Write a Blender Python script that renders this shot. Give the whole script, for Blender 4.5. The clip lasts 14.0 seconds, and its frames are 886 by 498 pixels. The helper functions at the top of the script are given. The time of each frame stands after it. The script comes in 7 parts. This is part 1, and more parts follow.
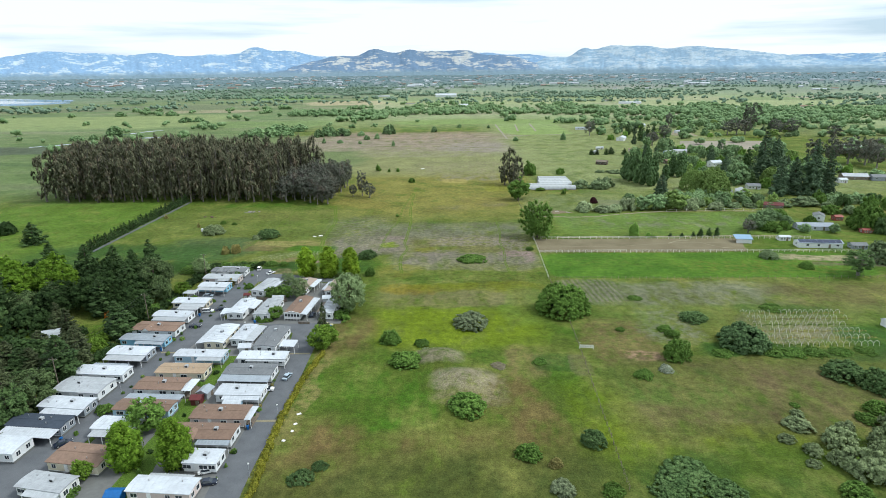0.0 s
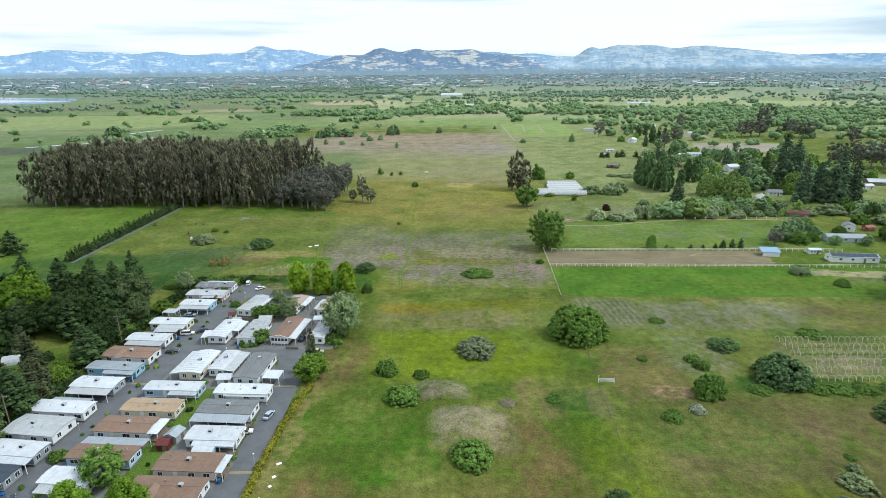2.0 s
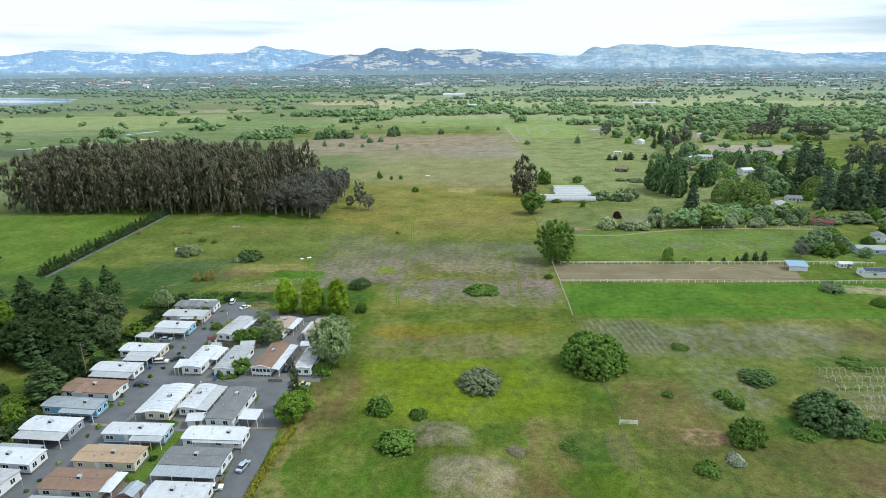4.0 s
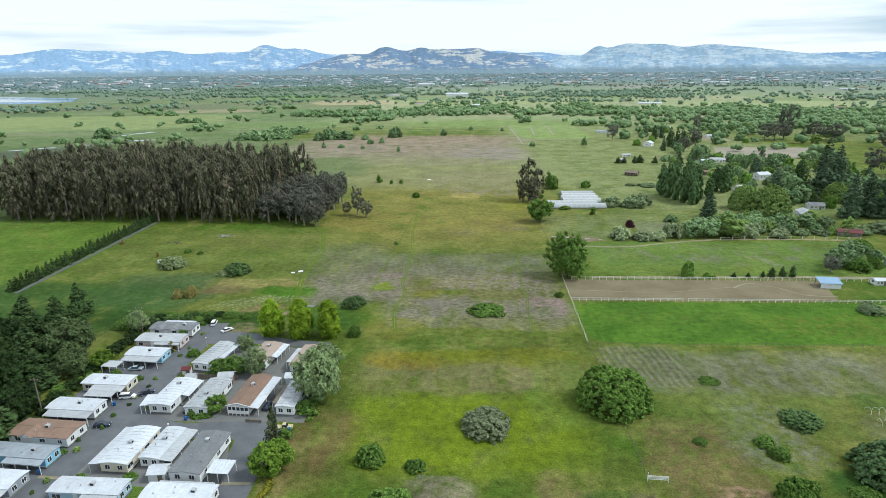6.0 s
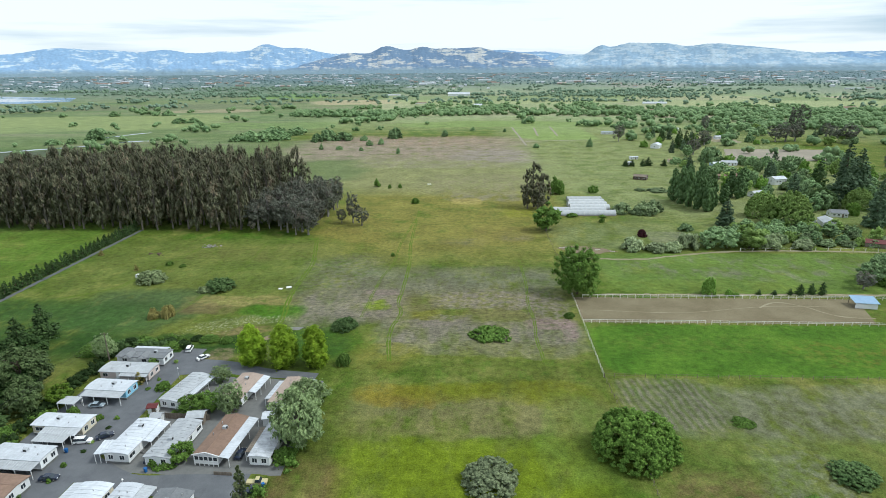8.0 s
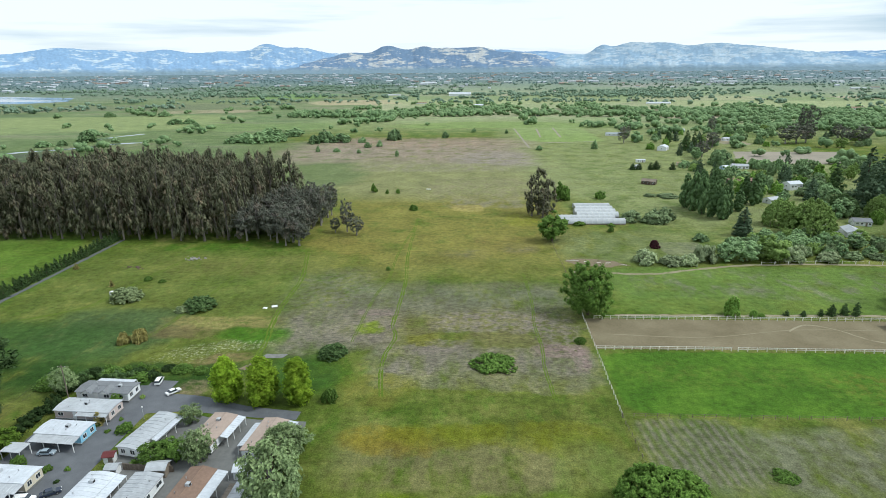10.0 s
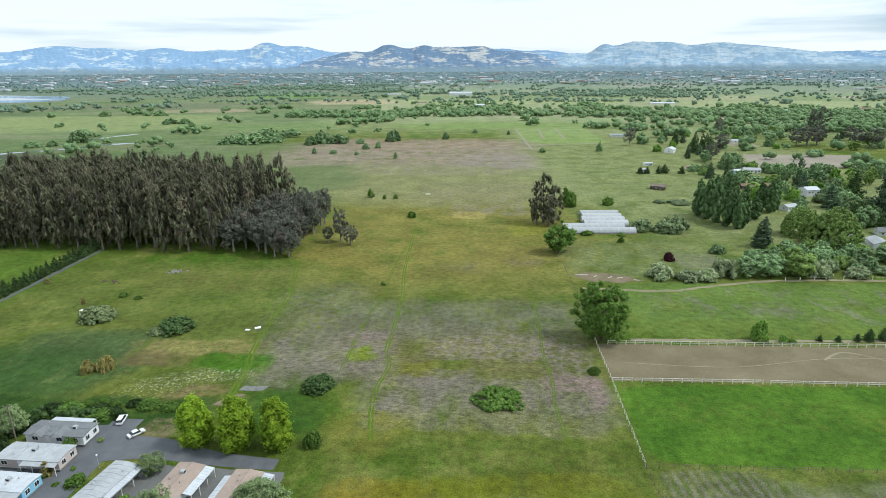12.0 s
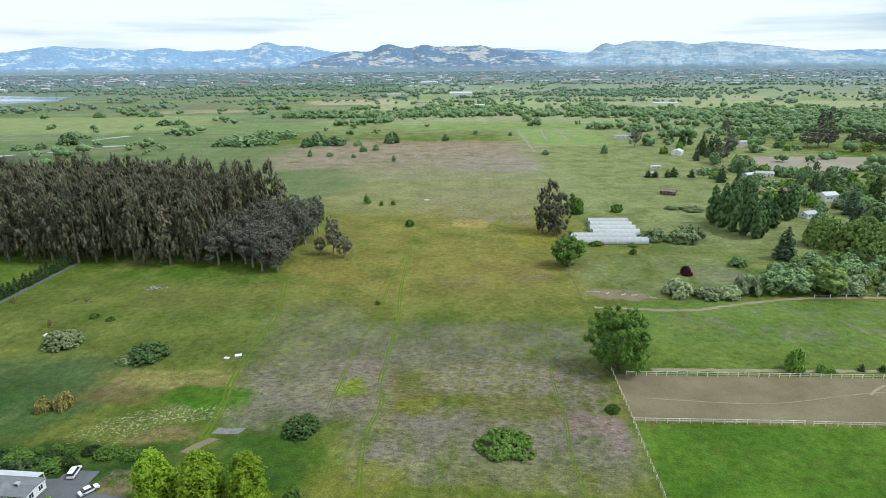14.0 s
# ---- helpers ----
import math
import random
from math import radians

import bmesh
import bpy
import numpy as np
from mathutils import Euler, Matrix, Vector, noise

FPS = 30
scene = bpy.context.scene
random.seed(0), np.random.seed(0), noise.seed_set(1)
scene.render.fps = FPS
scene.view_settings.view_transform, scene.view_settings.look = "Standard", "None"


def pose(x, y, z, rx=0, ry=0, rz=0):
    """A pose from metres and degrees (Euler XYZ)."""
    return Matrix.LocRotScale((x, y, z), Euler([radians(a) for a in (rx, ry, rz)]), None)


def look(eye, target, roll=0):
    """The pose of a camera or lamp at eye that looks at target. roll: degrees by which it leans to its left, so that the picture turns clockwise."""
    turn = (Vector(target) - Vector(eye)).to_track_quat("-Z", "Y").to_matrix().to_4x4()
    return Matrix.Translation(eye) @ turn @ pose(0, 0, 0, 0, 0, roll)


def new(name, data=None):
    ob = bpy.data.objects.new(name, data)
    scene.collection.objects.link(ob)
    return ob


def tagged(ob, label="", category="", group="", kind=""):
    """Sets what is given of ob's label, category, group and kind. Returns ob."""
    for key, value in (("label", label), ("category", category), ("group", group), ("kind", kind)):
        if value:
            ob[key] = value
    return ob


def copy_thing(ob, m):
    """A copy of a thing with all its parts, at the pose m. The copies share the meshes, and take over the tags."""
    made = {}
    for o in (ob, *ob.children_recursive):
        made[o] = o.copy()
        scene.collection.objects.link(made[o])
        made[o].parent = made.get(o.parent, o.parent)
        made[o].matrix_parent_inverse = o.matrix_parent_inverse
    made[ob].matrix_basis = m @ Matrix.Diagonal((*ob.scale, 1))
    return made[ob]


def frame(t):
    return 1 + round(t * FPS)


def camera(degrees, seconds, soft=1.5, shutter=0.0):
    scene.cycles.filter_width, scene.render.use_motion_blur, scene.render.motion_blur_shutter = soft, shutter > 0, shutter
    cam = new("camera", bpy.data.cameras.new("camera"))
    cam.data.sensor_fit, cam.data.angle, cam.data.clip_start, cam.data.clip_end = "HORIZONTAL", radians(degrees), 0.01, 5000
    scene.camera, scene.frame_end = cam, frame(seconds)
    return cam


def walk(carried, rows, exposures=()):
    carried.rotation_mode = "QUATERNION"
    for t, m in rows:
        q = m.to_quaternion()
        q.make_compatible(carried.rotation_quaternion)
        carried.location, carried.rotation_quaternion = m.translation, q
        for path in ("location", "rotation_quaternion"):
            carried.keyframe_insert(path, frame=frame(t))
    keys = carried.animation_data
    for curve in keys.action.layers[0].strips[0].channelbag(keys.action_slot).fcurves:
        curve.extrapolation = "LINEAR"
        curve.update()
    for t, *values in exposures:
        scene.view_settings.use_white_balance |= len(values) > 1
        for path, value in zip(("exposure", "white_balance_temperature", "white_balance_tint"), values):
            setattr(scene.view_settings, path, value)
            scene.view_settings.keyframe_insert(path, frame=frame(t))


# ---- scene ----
cam = camera(75.8, 14.0, soft=0.4)
PATH = [
    (0, (-0.412, -0.227, 85.248), (-0.442, 1.681, 84.65), -0.6),
    (0.5, (-0.271, 4.883, 85.266), (-0.307, 6.791, 84.669), -0.6),
    (1, (-0.153, 9.987, 85.285), (-0.194, 11.895, 84.686), -0.5),
    (1.5, (-0.053, 15.063, 85.295), (-0.097, 16.971, 84.695), -0.5),
    (2, (0.014, 20.121, 85.308), (-0.034, 22.028, 84.708), -0.5),
    (2.5, (0.11, 25.147, 85.328), (0.06, 27.054, 84.728), -0.6),
    (3, (0.16, 30.173, 85.346), (0.108, 32.08, 84.746), -0.6),
    (5.5, (0.127, 55.38, 85.443), (0.063, 57.285, 84.84), -0.5),
    (6, (0.082, 60.519, 85.472), (0.016, 62.425, 84.869), -0.5),
    (6.5, (0.078, 65.632, 85.493), (0.011, 67.537, 84.889), -0.5),
    (7, (0.138, 70.659, 85.513), (0.069, 72.565, 84.909), -0.5),
    (7.5, (0.227, 75.628, 85.532), (0.156, 77.533, 84.927), -0.5),
    (8, (0.268, 80.551, 85.558), (0.196, 82.456, 84.953), -0.5),
    (10.5, (0.441, 105.001, 85.875), (0.364, 106.905, 85.268), -0.5),
    (11, (0.388, 109.844, 85.924), (0.311, 111.747, 85.316), -0.4),
    (11.5, (0.289, 114.687, 85.963), (0.212, 116.591, 85.354), -0.4),
    (12, (0.155, 119.562, 85.987), (0.078, 121.466, 85.378), -0.4),
    (12.5, (-0.021, 124.44, 85.997), (-0.098, 126.344, 85.389), -0.4),
    (13, (-0.175, 129.329, 86.009), (-0.252, 131.233, 85.4), -0.4),
    (13.5, (-0.287, 134.28, 86.036), (-0.364, 136.184, 85.428), -0.5),
    (14, (-0.362, 139.236, 86.067), (-0.44, 141.139, 85.457), -0.5),
]
walk(cam, [(t, look(eye, target, roll)) for t, eye, target, roll in PATH], exposures=[(0, 0.32, 5960, 5.0), (4, 0.31, 5960, 5.0), (7, 0.25, 5960, 5.0), (14, 0.24, 5960, 5.0)])

# ---------------------------------------------------------------- light
SUN_EL, SUN_AZ = radians(52), radians(92)  # azimuth from +y towards +x
world = bpy.data.worlds.new("sky")
scene.world = world
world.use_nodes = True
wn, wl = world.node_tree.nodes, world.node_tree.links
wn.clear()
w_out, w_bg = wn.new("ShaderNodeOutputWorld"), wn.new("ShaderNodeBackground")
w_sky = wn.new("ShaderNodeTexSky")
w_sky.sky_type, w_sky.sun_disc = "NISHITA", False
w_sky.sun_elevation, w_sky.sun_rotation = SUN_EL, SUN_AZ
w_sky.air_density, w_sky.dust_density = 1.0, 1.5
w_co, w_map = wn.new("ShaderNodeTexCoord"), wn.new("ShaderNodeMapping")
w_map.inputs["Scale"].default_value = (1.0, 1.0, 13.0)
w_noise = wn.new("ShaderNodeTexNoise")
w_noise.inputs["Scale"].default_value, w_noise.inputs["Detail"].default_value = 2.2, 7.0
w_ramp = wn.new("ShaderNodeValToRGB")
w_ramp.color_ramp.elements[0].position, w_ramp.color_ramp.elements[1].position = 0.33, 0.50
w_ramp.color_ramp.elements[0].color = (0.52, 0.62, 0.70, 1)
w_ramp.color_ramp.elements[1].color = (0.93, 0.95, 0.96, 1)
w_gain = wn.new("ShaderNodeMix")
w_gain.data_type, w_gain.blend_type = "RGBA", "MULTIPLY"
w_gain.inputs["Factor"].default_value = 1.0
w_gain.inputs["B"].default_value = (0.1, 0.1, 0.1, 1)
w_mix = wn.new("ShaderNodeMix")
w_mix.data_type = "RGBA"
w_mix.inputs["Factor"].default_value = 0.85
wl.new(w_co.outputs["Generated"], w_map.inputs["Vector"])
wl.new(w_map.outputs["Vector"], w_noise.inputs["Vector"])
wl.new(w_noise.outputs["Fac"], w_ramp.inputs["Fac"])
wl.new(w_sky.outputs["Color"], w_gain.inputs["A"])
wl.new(w_gain.outputs["Result"], w_mix.inputs["A"])
wl.new(w_ramp.outputs["Color"], w_mix.inputs["B"])
wl.new(w_mix.outputs["Result"], w_bg.inputs["Color"])
w_bg.inputs["Strength"].default_value = 1.0
wl.new(w_bg.outputs["Background"], w_out.inputs["Surface"])
sun = new("sun", bpy.data.lights.new("sun", "SUN"))
sun.data.energy, sun.data.angle, sun.data.color = 2.3, radians(14), (1.0, 0.96, 0.88)
sun.matrix_world = look((0, 0, 300), (-math.sin(SUN_AZ) * math.cos(SUN_EL), -math.cos(SUN_AZ) * math.cos(SUN_EL), 300 - math.sin(SUN_EL)))


# ---------------------------------------------------------------- materials
class Nodes:
    """Short hand for building one material."""

    def __init__(self, name, rough=0.8, metal=0.0, spec=0.3):
        self.mat = bpy.data.materials.new(name)
        self.mat.use_nodes = True
        self.n, self.l = self.mat.node_tree.nodes, self.mat.node_tree.links
        self.b = self.n["Principled BSDF"]
        self.b.inputs["Roughness"].default_value = rough
        self.b.inputs["Metallic"].default_value = metal
        self.b.inputs["Specular IOR Level"].default_value = spec
        self.pos = self.n.new("ShaderNodeNewGeometry")

    def put(self, socket, v):
        if isinstance(v, bpy.types.NodeSocket):
            self.l.new(v, socket)
        elif isinstance(v, (tuple, list)) and len(v) == 3 and socket.type == "RGBA":
            socket.default_value = (*v, 1)
        else:
            socket.default_value = v

    def noise(self, scale, detail=4.0, rough=0.55, vec=None, out="Fac"):
        k = self.n.new("ShaderNodeTexNoise")
        k.inputs["Scale"].default_value, k.inputs["Detail"].default_value = scale, detail
        k.inputs["Roughness"].default_value = rough
        self.l.new(vec if vec else self.pos.outputs["Position"], k.inputs["Vector"])
        return k.outputs[out]

    def stretch(self, sx, sy, sz, turn=0.0):
        k = self.n.new("ShaderNodeMapping")
        k.inputs["Scale"].default_value = (sx, sy, sz)
        k.inputs["Rotation"].default_value = (0, 0, turn)
        self.l.new(self.pos.outputs["Position"], k.inputs["Vector"])
        return k.outputs["Vector"]

    def ramp(self, fac, *stops):
        k = self.n.new("ShaderNodeValToRGB")
        r = k.color_ramp
        while len(r.elements) < len(stops):
            r.elements.new(0.5)
        for e, (p, c) in zip(r.elements, stops):
            e.position = p
            e.color = (*c, 1) if isinstance(c, tuple) else (c, c, c, 1)
        self.put(k.inputs["Fac"], fac)
        return k.outputs["Color"]

    def mix(self, fac, a, b, blend="MIX"):
        k = self.n.new("ShaderNodeMix")
        k.data_type, k.blend_type = "RGBA", blend
        self.put(k.inputs["Factor"], fac)
        self.put(k.inputs["A"], a)
        self.put(k.inputs["B"], b)
        return k.outputs["Result"]

    def calc(self, op, a, b=0.0, clamp=False):
        k = self.n.new("ShaderNodeMath")
        k.operation, k.use_clamp = op, clamp
        self.put(k.inputs[0], a)
        self.put(k.inputs[1], b)
        return k.outputs[0]

    def edge(self, v, at, soft):
        """0 below at, 1 above it, over soft metres."""
        k = self.n.new("ShaderNodeMapRange")
        k.inputs["From Min"].default_value, k.inputs["From Max"].default_value = at - soft / 2, at + soft / 2
        self.put(k.inputs["Value"], v)
        return k.outputs["Result"]

    def axes(self):
        k = self.n.new("ShaderNodeSeparateXYZ")
        self.l.new(self.pos.outputs["Position"], k.inputs[0])
        return k.outputs[0], k.outputs[1]

    def bump(self, height, strength=0.5, distance=0.1):
        k = self.n.new("ShaderNodeBump")
        k.inputs["Strength"].default_value, k.inputs["Distance"].default_value = strength, distance
        self.put(k.inputs["Height"], height)
        self.l.new(k.outputs["Normal"], self.b.inputs["Normal"])

    def done(self, colour):
        self.put(self.b.inputs["Base Color"], colour)
        return self.mat


def plain(name, colour, rough=0.7, metal=0.0, vary=0.18, scale=2.0, spec=0.3, stain=0.0, bump=0.0):
    """Paint, metal or concrete: grain at one scale, blotches at another, each object a little different."""
    k = Nodes(name, rough, metal, spec)
    c = tuple(colour)
    d = tuple(v * (1 - vary) for v in c)
    u = tuple(min(1.0, v * (1 + vary * 0.6)) for v in c)
    col = k.ramp(k.noise(scale, 6.0, 0.65), (0.3, d), (0.7, u))
    big = k.ramp(k.noise(scale * 0.18, 4.0), (0.35, 1.0 - vary * 0.8), (0.7, 1.0))
    col = k.mix(1.0, col, big, "MULTIPLY")
    if stain:
        streak = k.noise(1.2, 6.0, 0.7, k.stretch(0.7, 3.0, 0.4))
        col = k.mix(k.calc("MULTIPLY", k.ramp(streak, (0.5, 0.0), (0.72, 1.0)), stain), col, tuple(v * 0.5 for v in c))
    info = k.n.new("ShaderNodeObjectInfo")
    col = k.mix(1.0, col, k.ramp(info.outputs["Random"], (0.0, 0.9), (1.0, 1.06)), "MULTIPLY")
    if bump:
        k.bump(k.noise(scale * 6, 5.0), 0.4, bump)
    return k.done(col)


def foliage(name, dark, light, dry=None, thin=0.25, patchy=0.35, grain=2.6):
    """Leaves: dark and light clumps, each leaf and each plant a little different."""
    k = Nodes(name, 0.8, 0.0, 0.10)
    isl = k.pos.outputs["Random Per Island"]
    a = k.ramp(k.noise(patchy, 5.0, 0.6), (0.32, 0.0), (0.68, 1.0))
    f = k.calc("ADD", k.calc("MULTIPLY", a, 0.55), k.calc("MULTIPLY", isl, 0.45))
    col = k.mix(f, dark, light)
    if dry:
        col = k.mix(k.ramp(k.noise(0.22, 4.0, 0.6, k.stretch(1, 1, 0.6)), (0.52, 0.0), (0.66, 0.8)), col, dry)
    col = k.mix(1.0, col, k.ramp(k.noise(grain, 4.0, 0.75), (0.34, 0.50), (0.50, 1.0), (0.66, 1.55)), "MULTIPLY")
    info = k.n.new("ShaderNodeObjectInfo")
    col = k.mix(1.0, col, k.ramp(info.outputs["Random"], (0.0, 0.78), (1.0, 1.2)), "MULTIPLY")
    tr, ms = k.n.new("ShaderNodeBsdfTranslucent"), k.n.new("ShaderNodeMixShader")
    k.put(tr.inputs["Color"], col)
    ms.inputs["Fac"].default_value = thin
    k.done(col)
    out = k.n["Material Output"]
    k.l.new(k.b.outputs["BSDF"], ms.inputs[1])
    k.l.new(tr.outputs["BSDF"], ms.inputs[2])
    k.l.new(ms.outputs["Shader"], out.inputs["Surface"])
    return k.mat


def meadow_material(name, tuft=False):
    """Rough grassland in spring: greens, straw, thistle stands, sown and grazed plots; plots of farmland far off,
    fading into painted haze.
    """
    k = Nodes(name, 0.9, 0.0, 0.1)
    n_big, n_mid = k.noise(0.013, 5.0, 0.62), k.noise(0.055, 6.0, 0.66)
    n_fine, n_grain = k.noise(0.42, 6.0, 0.72), k.noise(2.2, 4.0, 0.75)
    wide, broad, tight, speck = k.noise(0.07, 5.0, 0.66), k.noise(0.13, 6.0, 0.68, k.stretch(1, 0.55, 1)), k.noise(0.33, 5.0, 0.7), k.noise(1.1, 4.0, 0.7)
    green, lush, olive = (0.072, 0.122, 0.013), (0.056, 0.132, 0.009), (0.108, 0.127, 0.024)
    lime, straw, brown, rust = (0.136, 0.184, 0.010), (0.215, 0.190, 0.068), (0.134, 0.106, 0.046), (0.148, 0.104, 0.042)
    thistle, pink, grey, deep = (0.190, 0.164, 0.132), (0.215, 0.160, 0.142), (0.172, 0.172, 0.110), (0.036, 0.084, 0.014)
    col = k.mix(k.ramp(n_big, (0.38, 0.0), (0.6, 1.0)), green, olive)
    col = k.mix(k.ramp(n_mid, (0.47, 0.0), (0.66, 0.75)), col, (0.178, 0.174, 0.050))
    col = k.mix(k.ramp(broad, (0.50, 0.0), (0.64, 0.55)), col, lush)

    def wander(metres, scale):
        off = k.n.new("ShaderNodeVectorMath")
        off.operation = "MULTIPLY_ADD"
        k.l.new(k.noise(scale, 5.0, 0.62, out="Color"), off.inputs[0])
        off.inputs[1].default_value = (metres * 2, metres * 2, 0)
        k.l.new(k.pos.outputs["Position"], off.inputs[2])
        sub = k.n.new("ShaderNodeVectorMath")
        sub.operation = "SUBTRACT"
        k.l.new(off.outputs[0], sub.inputs[0])
        sub.inputs[1].default_value = (metres, metres, 0)
        return sub.outputs[0]

    loose, firm, vast = wander(8.0, 0.06), wander(1.6, 0.3), wander(60.0, 0.008)

    def zone(vec, x, y, rx, ry, turn=0.0, soft=0.25, square=False):
        """1 within a rounded plot round x, y, falling to 0 over its border."""
        m = k.n.new("ShaderNodeMapping")
        m.vector_type = "TEXTURE"
        m.inputs["Location"].default_value, m.inputs["Scale"].default_value = (x, y, 0), (rx, ry, 1e5)
        m.inputs["Rotation"].default_value = (0, 0, radians(turn))
        after = k.n.new("ShaderNodeVectorMath")  # one plot after the other keeps the shader small
        after.operation = "MULTIPLY_ADD"
        k.l.new(col, after.inputs[0])
        after.inputs[1].default_value = (1e-7, 1e-7, 0)
        k.l.new(vec, after.inputs[2])
        k.l.new(after.outputs[0], m.inputs["Vector"])
        v, power = m.outputs["Vector"], 2
        for _ in range(2 if square else 1):
            sq = k.n.new("ShaderNodeVectorMath")
            sq.operation = "MULTIPLY"
            k.l.new(v, sq.inputs[0])
            k.l.new(v, sq.inputs[1])
            v, power = sq.outputs[0], power * 2
        dot = k.n.new("ShaderNodeVectorMath")
        dot.operation = "DOT_PRODUCT"
        k.l.new(v, dot.inputs[0])
        k.l.new(v, dot.inputs[1])
        r = k.n.new("ShaderNodeMapRange")
        r.inputs["From Min"].default_value, r.inputs["From Max"].default_value = (1 + soft) ** power, (1 - soft) ** power
        k.l.new(dot.outputs["Value"], r.inputs["Value"])
        return r.outputs["Result"]

    def lay(mask, tone, strength, grain=broad, lo=0.40, hi=0.60):
        r = k.n.new("ShaderNodeMapRange")
        r.inputs["From Min"].default_value, r.inputs["From Max"].default_value = lo, hi
        k.l.new(k.calc("MULTIPLY", mask, strength), r.inputs["To Max"])
        k.l.new(grain, r.inputs["Value"])
        return k.mix(r.outputs["Result"], col, tone)

    # meadow in front: deep grass west, browner east
    for x, y, rx, ry, turn, tone, strength, grain, lo, hi in (
            (-24, 133, 17, 17, 0, lush, 0.85, broad, 0.34, 0.64), (-5, 106, 36, 14, 0, rust, 0.85, broad, 0.36, 0.66), (-34, 112, 9, 16, 0, rust, 0.8, broad, 0.36, 0.64),
            (-41.2, 146, 2.6, 30, -3, straw, 0.85, tight, 0.34, 0.54), (-33, 176, 8, 15, 0, (0.130, 0.096, 0.038), 0.9, broad, 0.34, 0.60),
            (2, 181, 26, 15, 0, lime, 0.95, broad, 0.30, 0.50), (-14, 198, 14, 9, 0, lime, 0.7, broad, 0.36, 0.54), (4, 208, 30, 8, 0, (0.178, 0.162, 0.072), 0.8, broad, 0.36, 0.52),
            (-17, 217, 11, 5, 0, (0.190, 0.150, 0.018), 0.75, broad, 0.30, 0.50), (10, 219, 24, 5, 0, (0.138, 0.150, 0.012), 0.8, broad, 0.34, 0.54),
            (18, 132, 6, 15, 12, rust, 0.8, broad, 0.36, 0.54), (22, 155, 6, 9, 0, (0.205, 0.150, 0.070), 0.7, broad, 0.40, 0.58), (38, 128, 9, 15, 0, lime, 0.6, broad, 0.40, 0.58),
            (43, 116, 9, 8, 0, lime, 0.6, broad, 0.42, 0.58), (82, 136, 34, 20, 0, (0.136, 0.102, 0.050), 0.9, broad, 0.32, 0.62), (72, 113, 14, 9, 0, lime, 0.6, broad, 0.44, 0.58),
            (62, 142, 16, 10, 0, lush, 0.6, broad, 0.44, 0.58), (52, 104, 10, 7, 0, deep, 0.7, broad, 0.38, 0.56), (55, 171, 11, 14, 0, (0.160, 0.120, 0.054), 0.9, tight, 0.28, 0.62),
            (75, 183, 9, 13, 0, (0.190, 0.194, 0.140), 0.8, tight, 0.42, 0.60), (96, 163, 17, 4, 0, deep, 0.9, broad, 0.26, 0.46), (132, 160, 18, 3, 0, deep, 0.8, broad, 0.30, 0.5),
            (90, 211, 38, 11, 0, grey, 0.85, broad, 0.36, 0.56), (155, 208, 28, 14, 0, brown, 0.7, broad, 0.36, 0.56), (150, 174, 15, 10, 0, lush, 0.7, broad, 0.36, 0.56),
            (28, 200, 8, 16, 0, (0.115, 0.168, 0.026), 0.8, broad, 0.36, 0.56), (4, 140, 10, 7, 0, (0.190, 0.165, 0.095), 0.8, tight, 0.38, 0.56)):
        col = lay(zone(loose, x, y, rx, ry, turn), tone, strength, grain, lo, hi)
    for x, y, rx, ry in ((-4.6, 158.8, 6.6, 4.2), (2.6, 145.0, 8.0, 5.0)):
        col = lay(zone(firm, x, y, rx, ry, 0, 0.3), (0.245, 0.215, 0.145), 0.9, tight, 0.30, 0.60)
    col = lay(zone(loose, 118, 180, 17, 11, 0, 0.2), (0.190, 0.170, 0.118), 0.8, tight, 0.34, 0.58)
    col = lay(zone(loose, 121, 195.5, 16, 3), deep, 0.9, broad, 0.24, 0.46)
    col = lay(zone(loose, 137, 171, 9, 8), deep, 0.8, broad, 0.28, 0.50)
    col = lay(zone(firm, 60, 159.5, 5.5, 3.0), (0.300, 0.200, 0.128), 0.9, tight, 0.40, 0.60)
    col = lay(zone(firm, 30.5, 155.5, 6.0, 5.0, 0, 0.15, True), deep, 0.65, tight, 0.25, 0.5)
    col = lay(zone(firm, 38.2, 154.0, 3.0, 6.0, 0, 0.15, True), (0.140, 0.122, 0.066), 0.6, tight, 0.25, 0.6)
    # thistle stands and the ground between them
    middle = zone(loose, 2, 283, 38, 18)
    col = lay(middle, (0.142, 0.130, 0.052), 0.85, broad, 0.34, 0.54)
    rough = middle
    for vec, plot, tone, strength, grain, lo, hi in (
            (loose, (-44, 279, 20, 16, 8, 0.25), thistle, 0.85, broad, 0.26, 0.56), (loose, (7, 252.5, 33, 12.5, -2, 0.12, True), thistle, 0.85, broad, 0.28, 0.58),
            (loose, (10, 286, 20, 9), thistle, 0.85, tight, 0.40, 0.58), (loose, (-9, 266, 10, 4), thistle, 0.8, tight, 0.36, 0.55), (loose, (31, 279, 8, 13), thistle, 0.75, tight, 0.42, 0.58),
            (loose, (36.5, 258, 3, 8), pink, 0.85, tight, 0.36, 0.55), (firm, (-32, 292.5, 7, 2.6), pink, 0.95, tight, 0.26, 0.46), (firm, (31, 263.5, 8, 4), pink, 0.85, tight, 0.30, 0.50)):
        mask = zone(vec, *plot)
        rough = k.calc("MAXIMUM", rough, mask)
        col = lay(mask, tone, strength, grain, lo, hi)
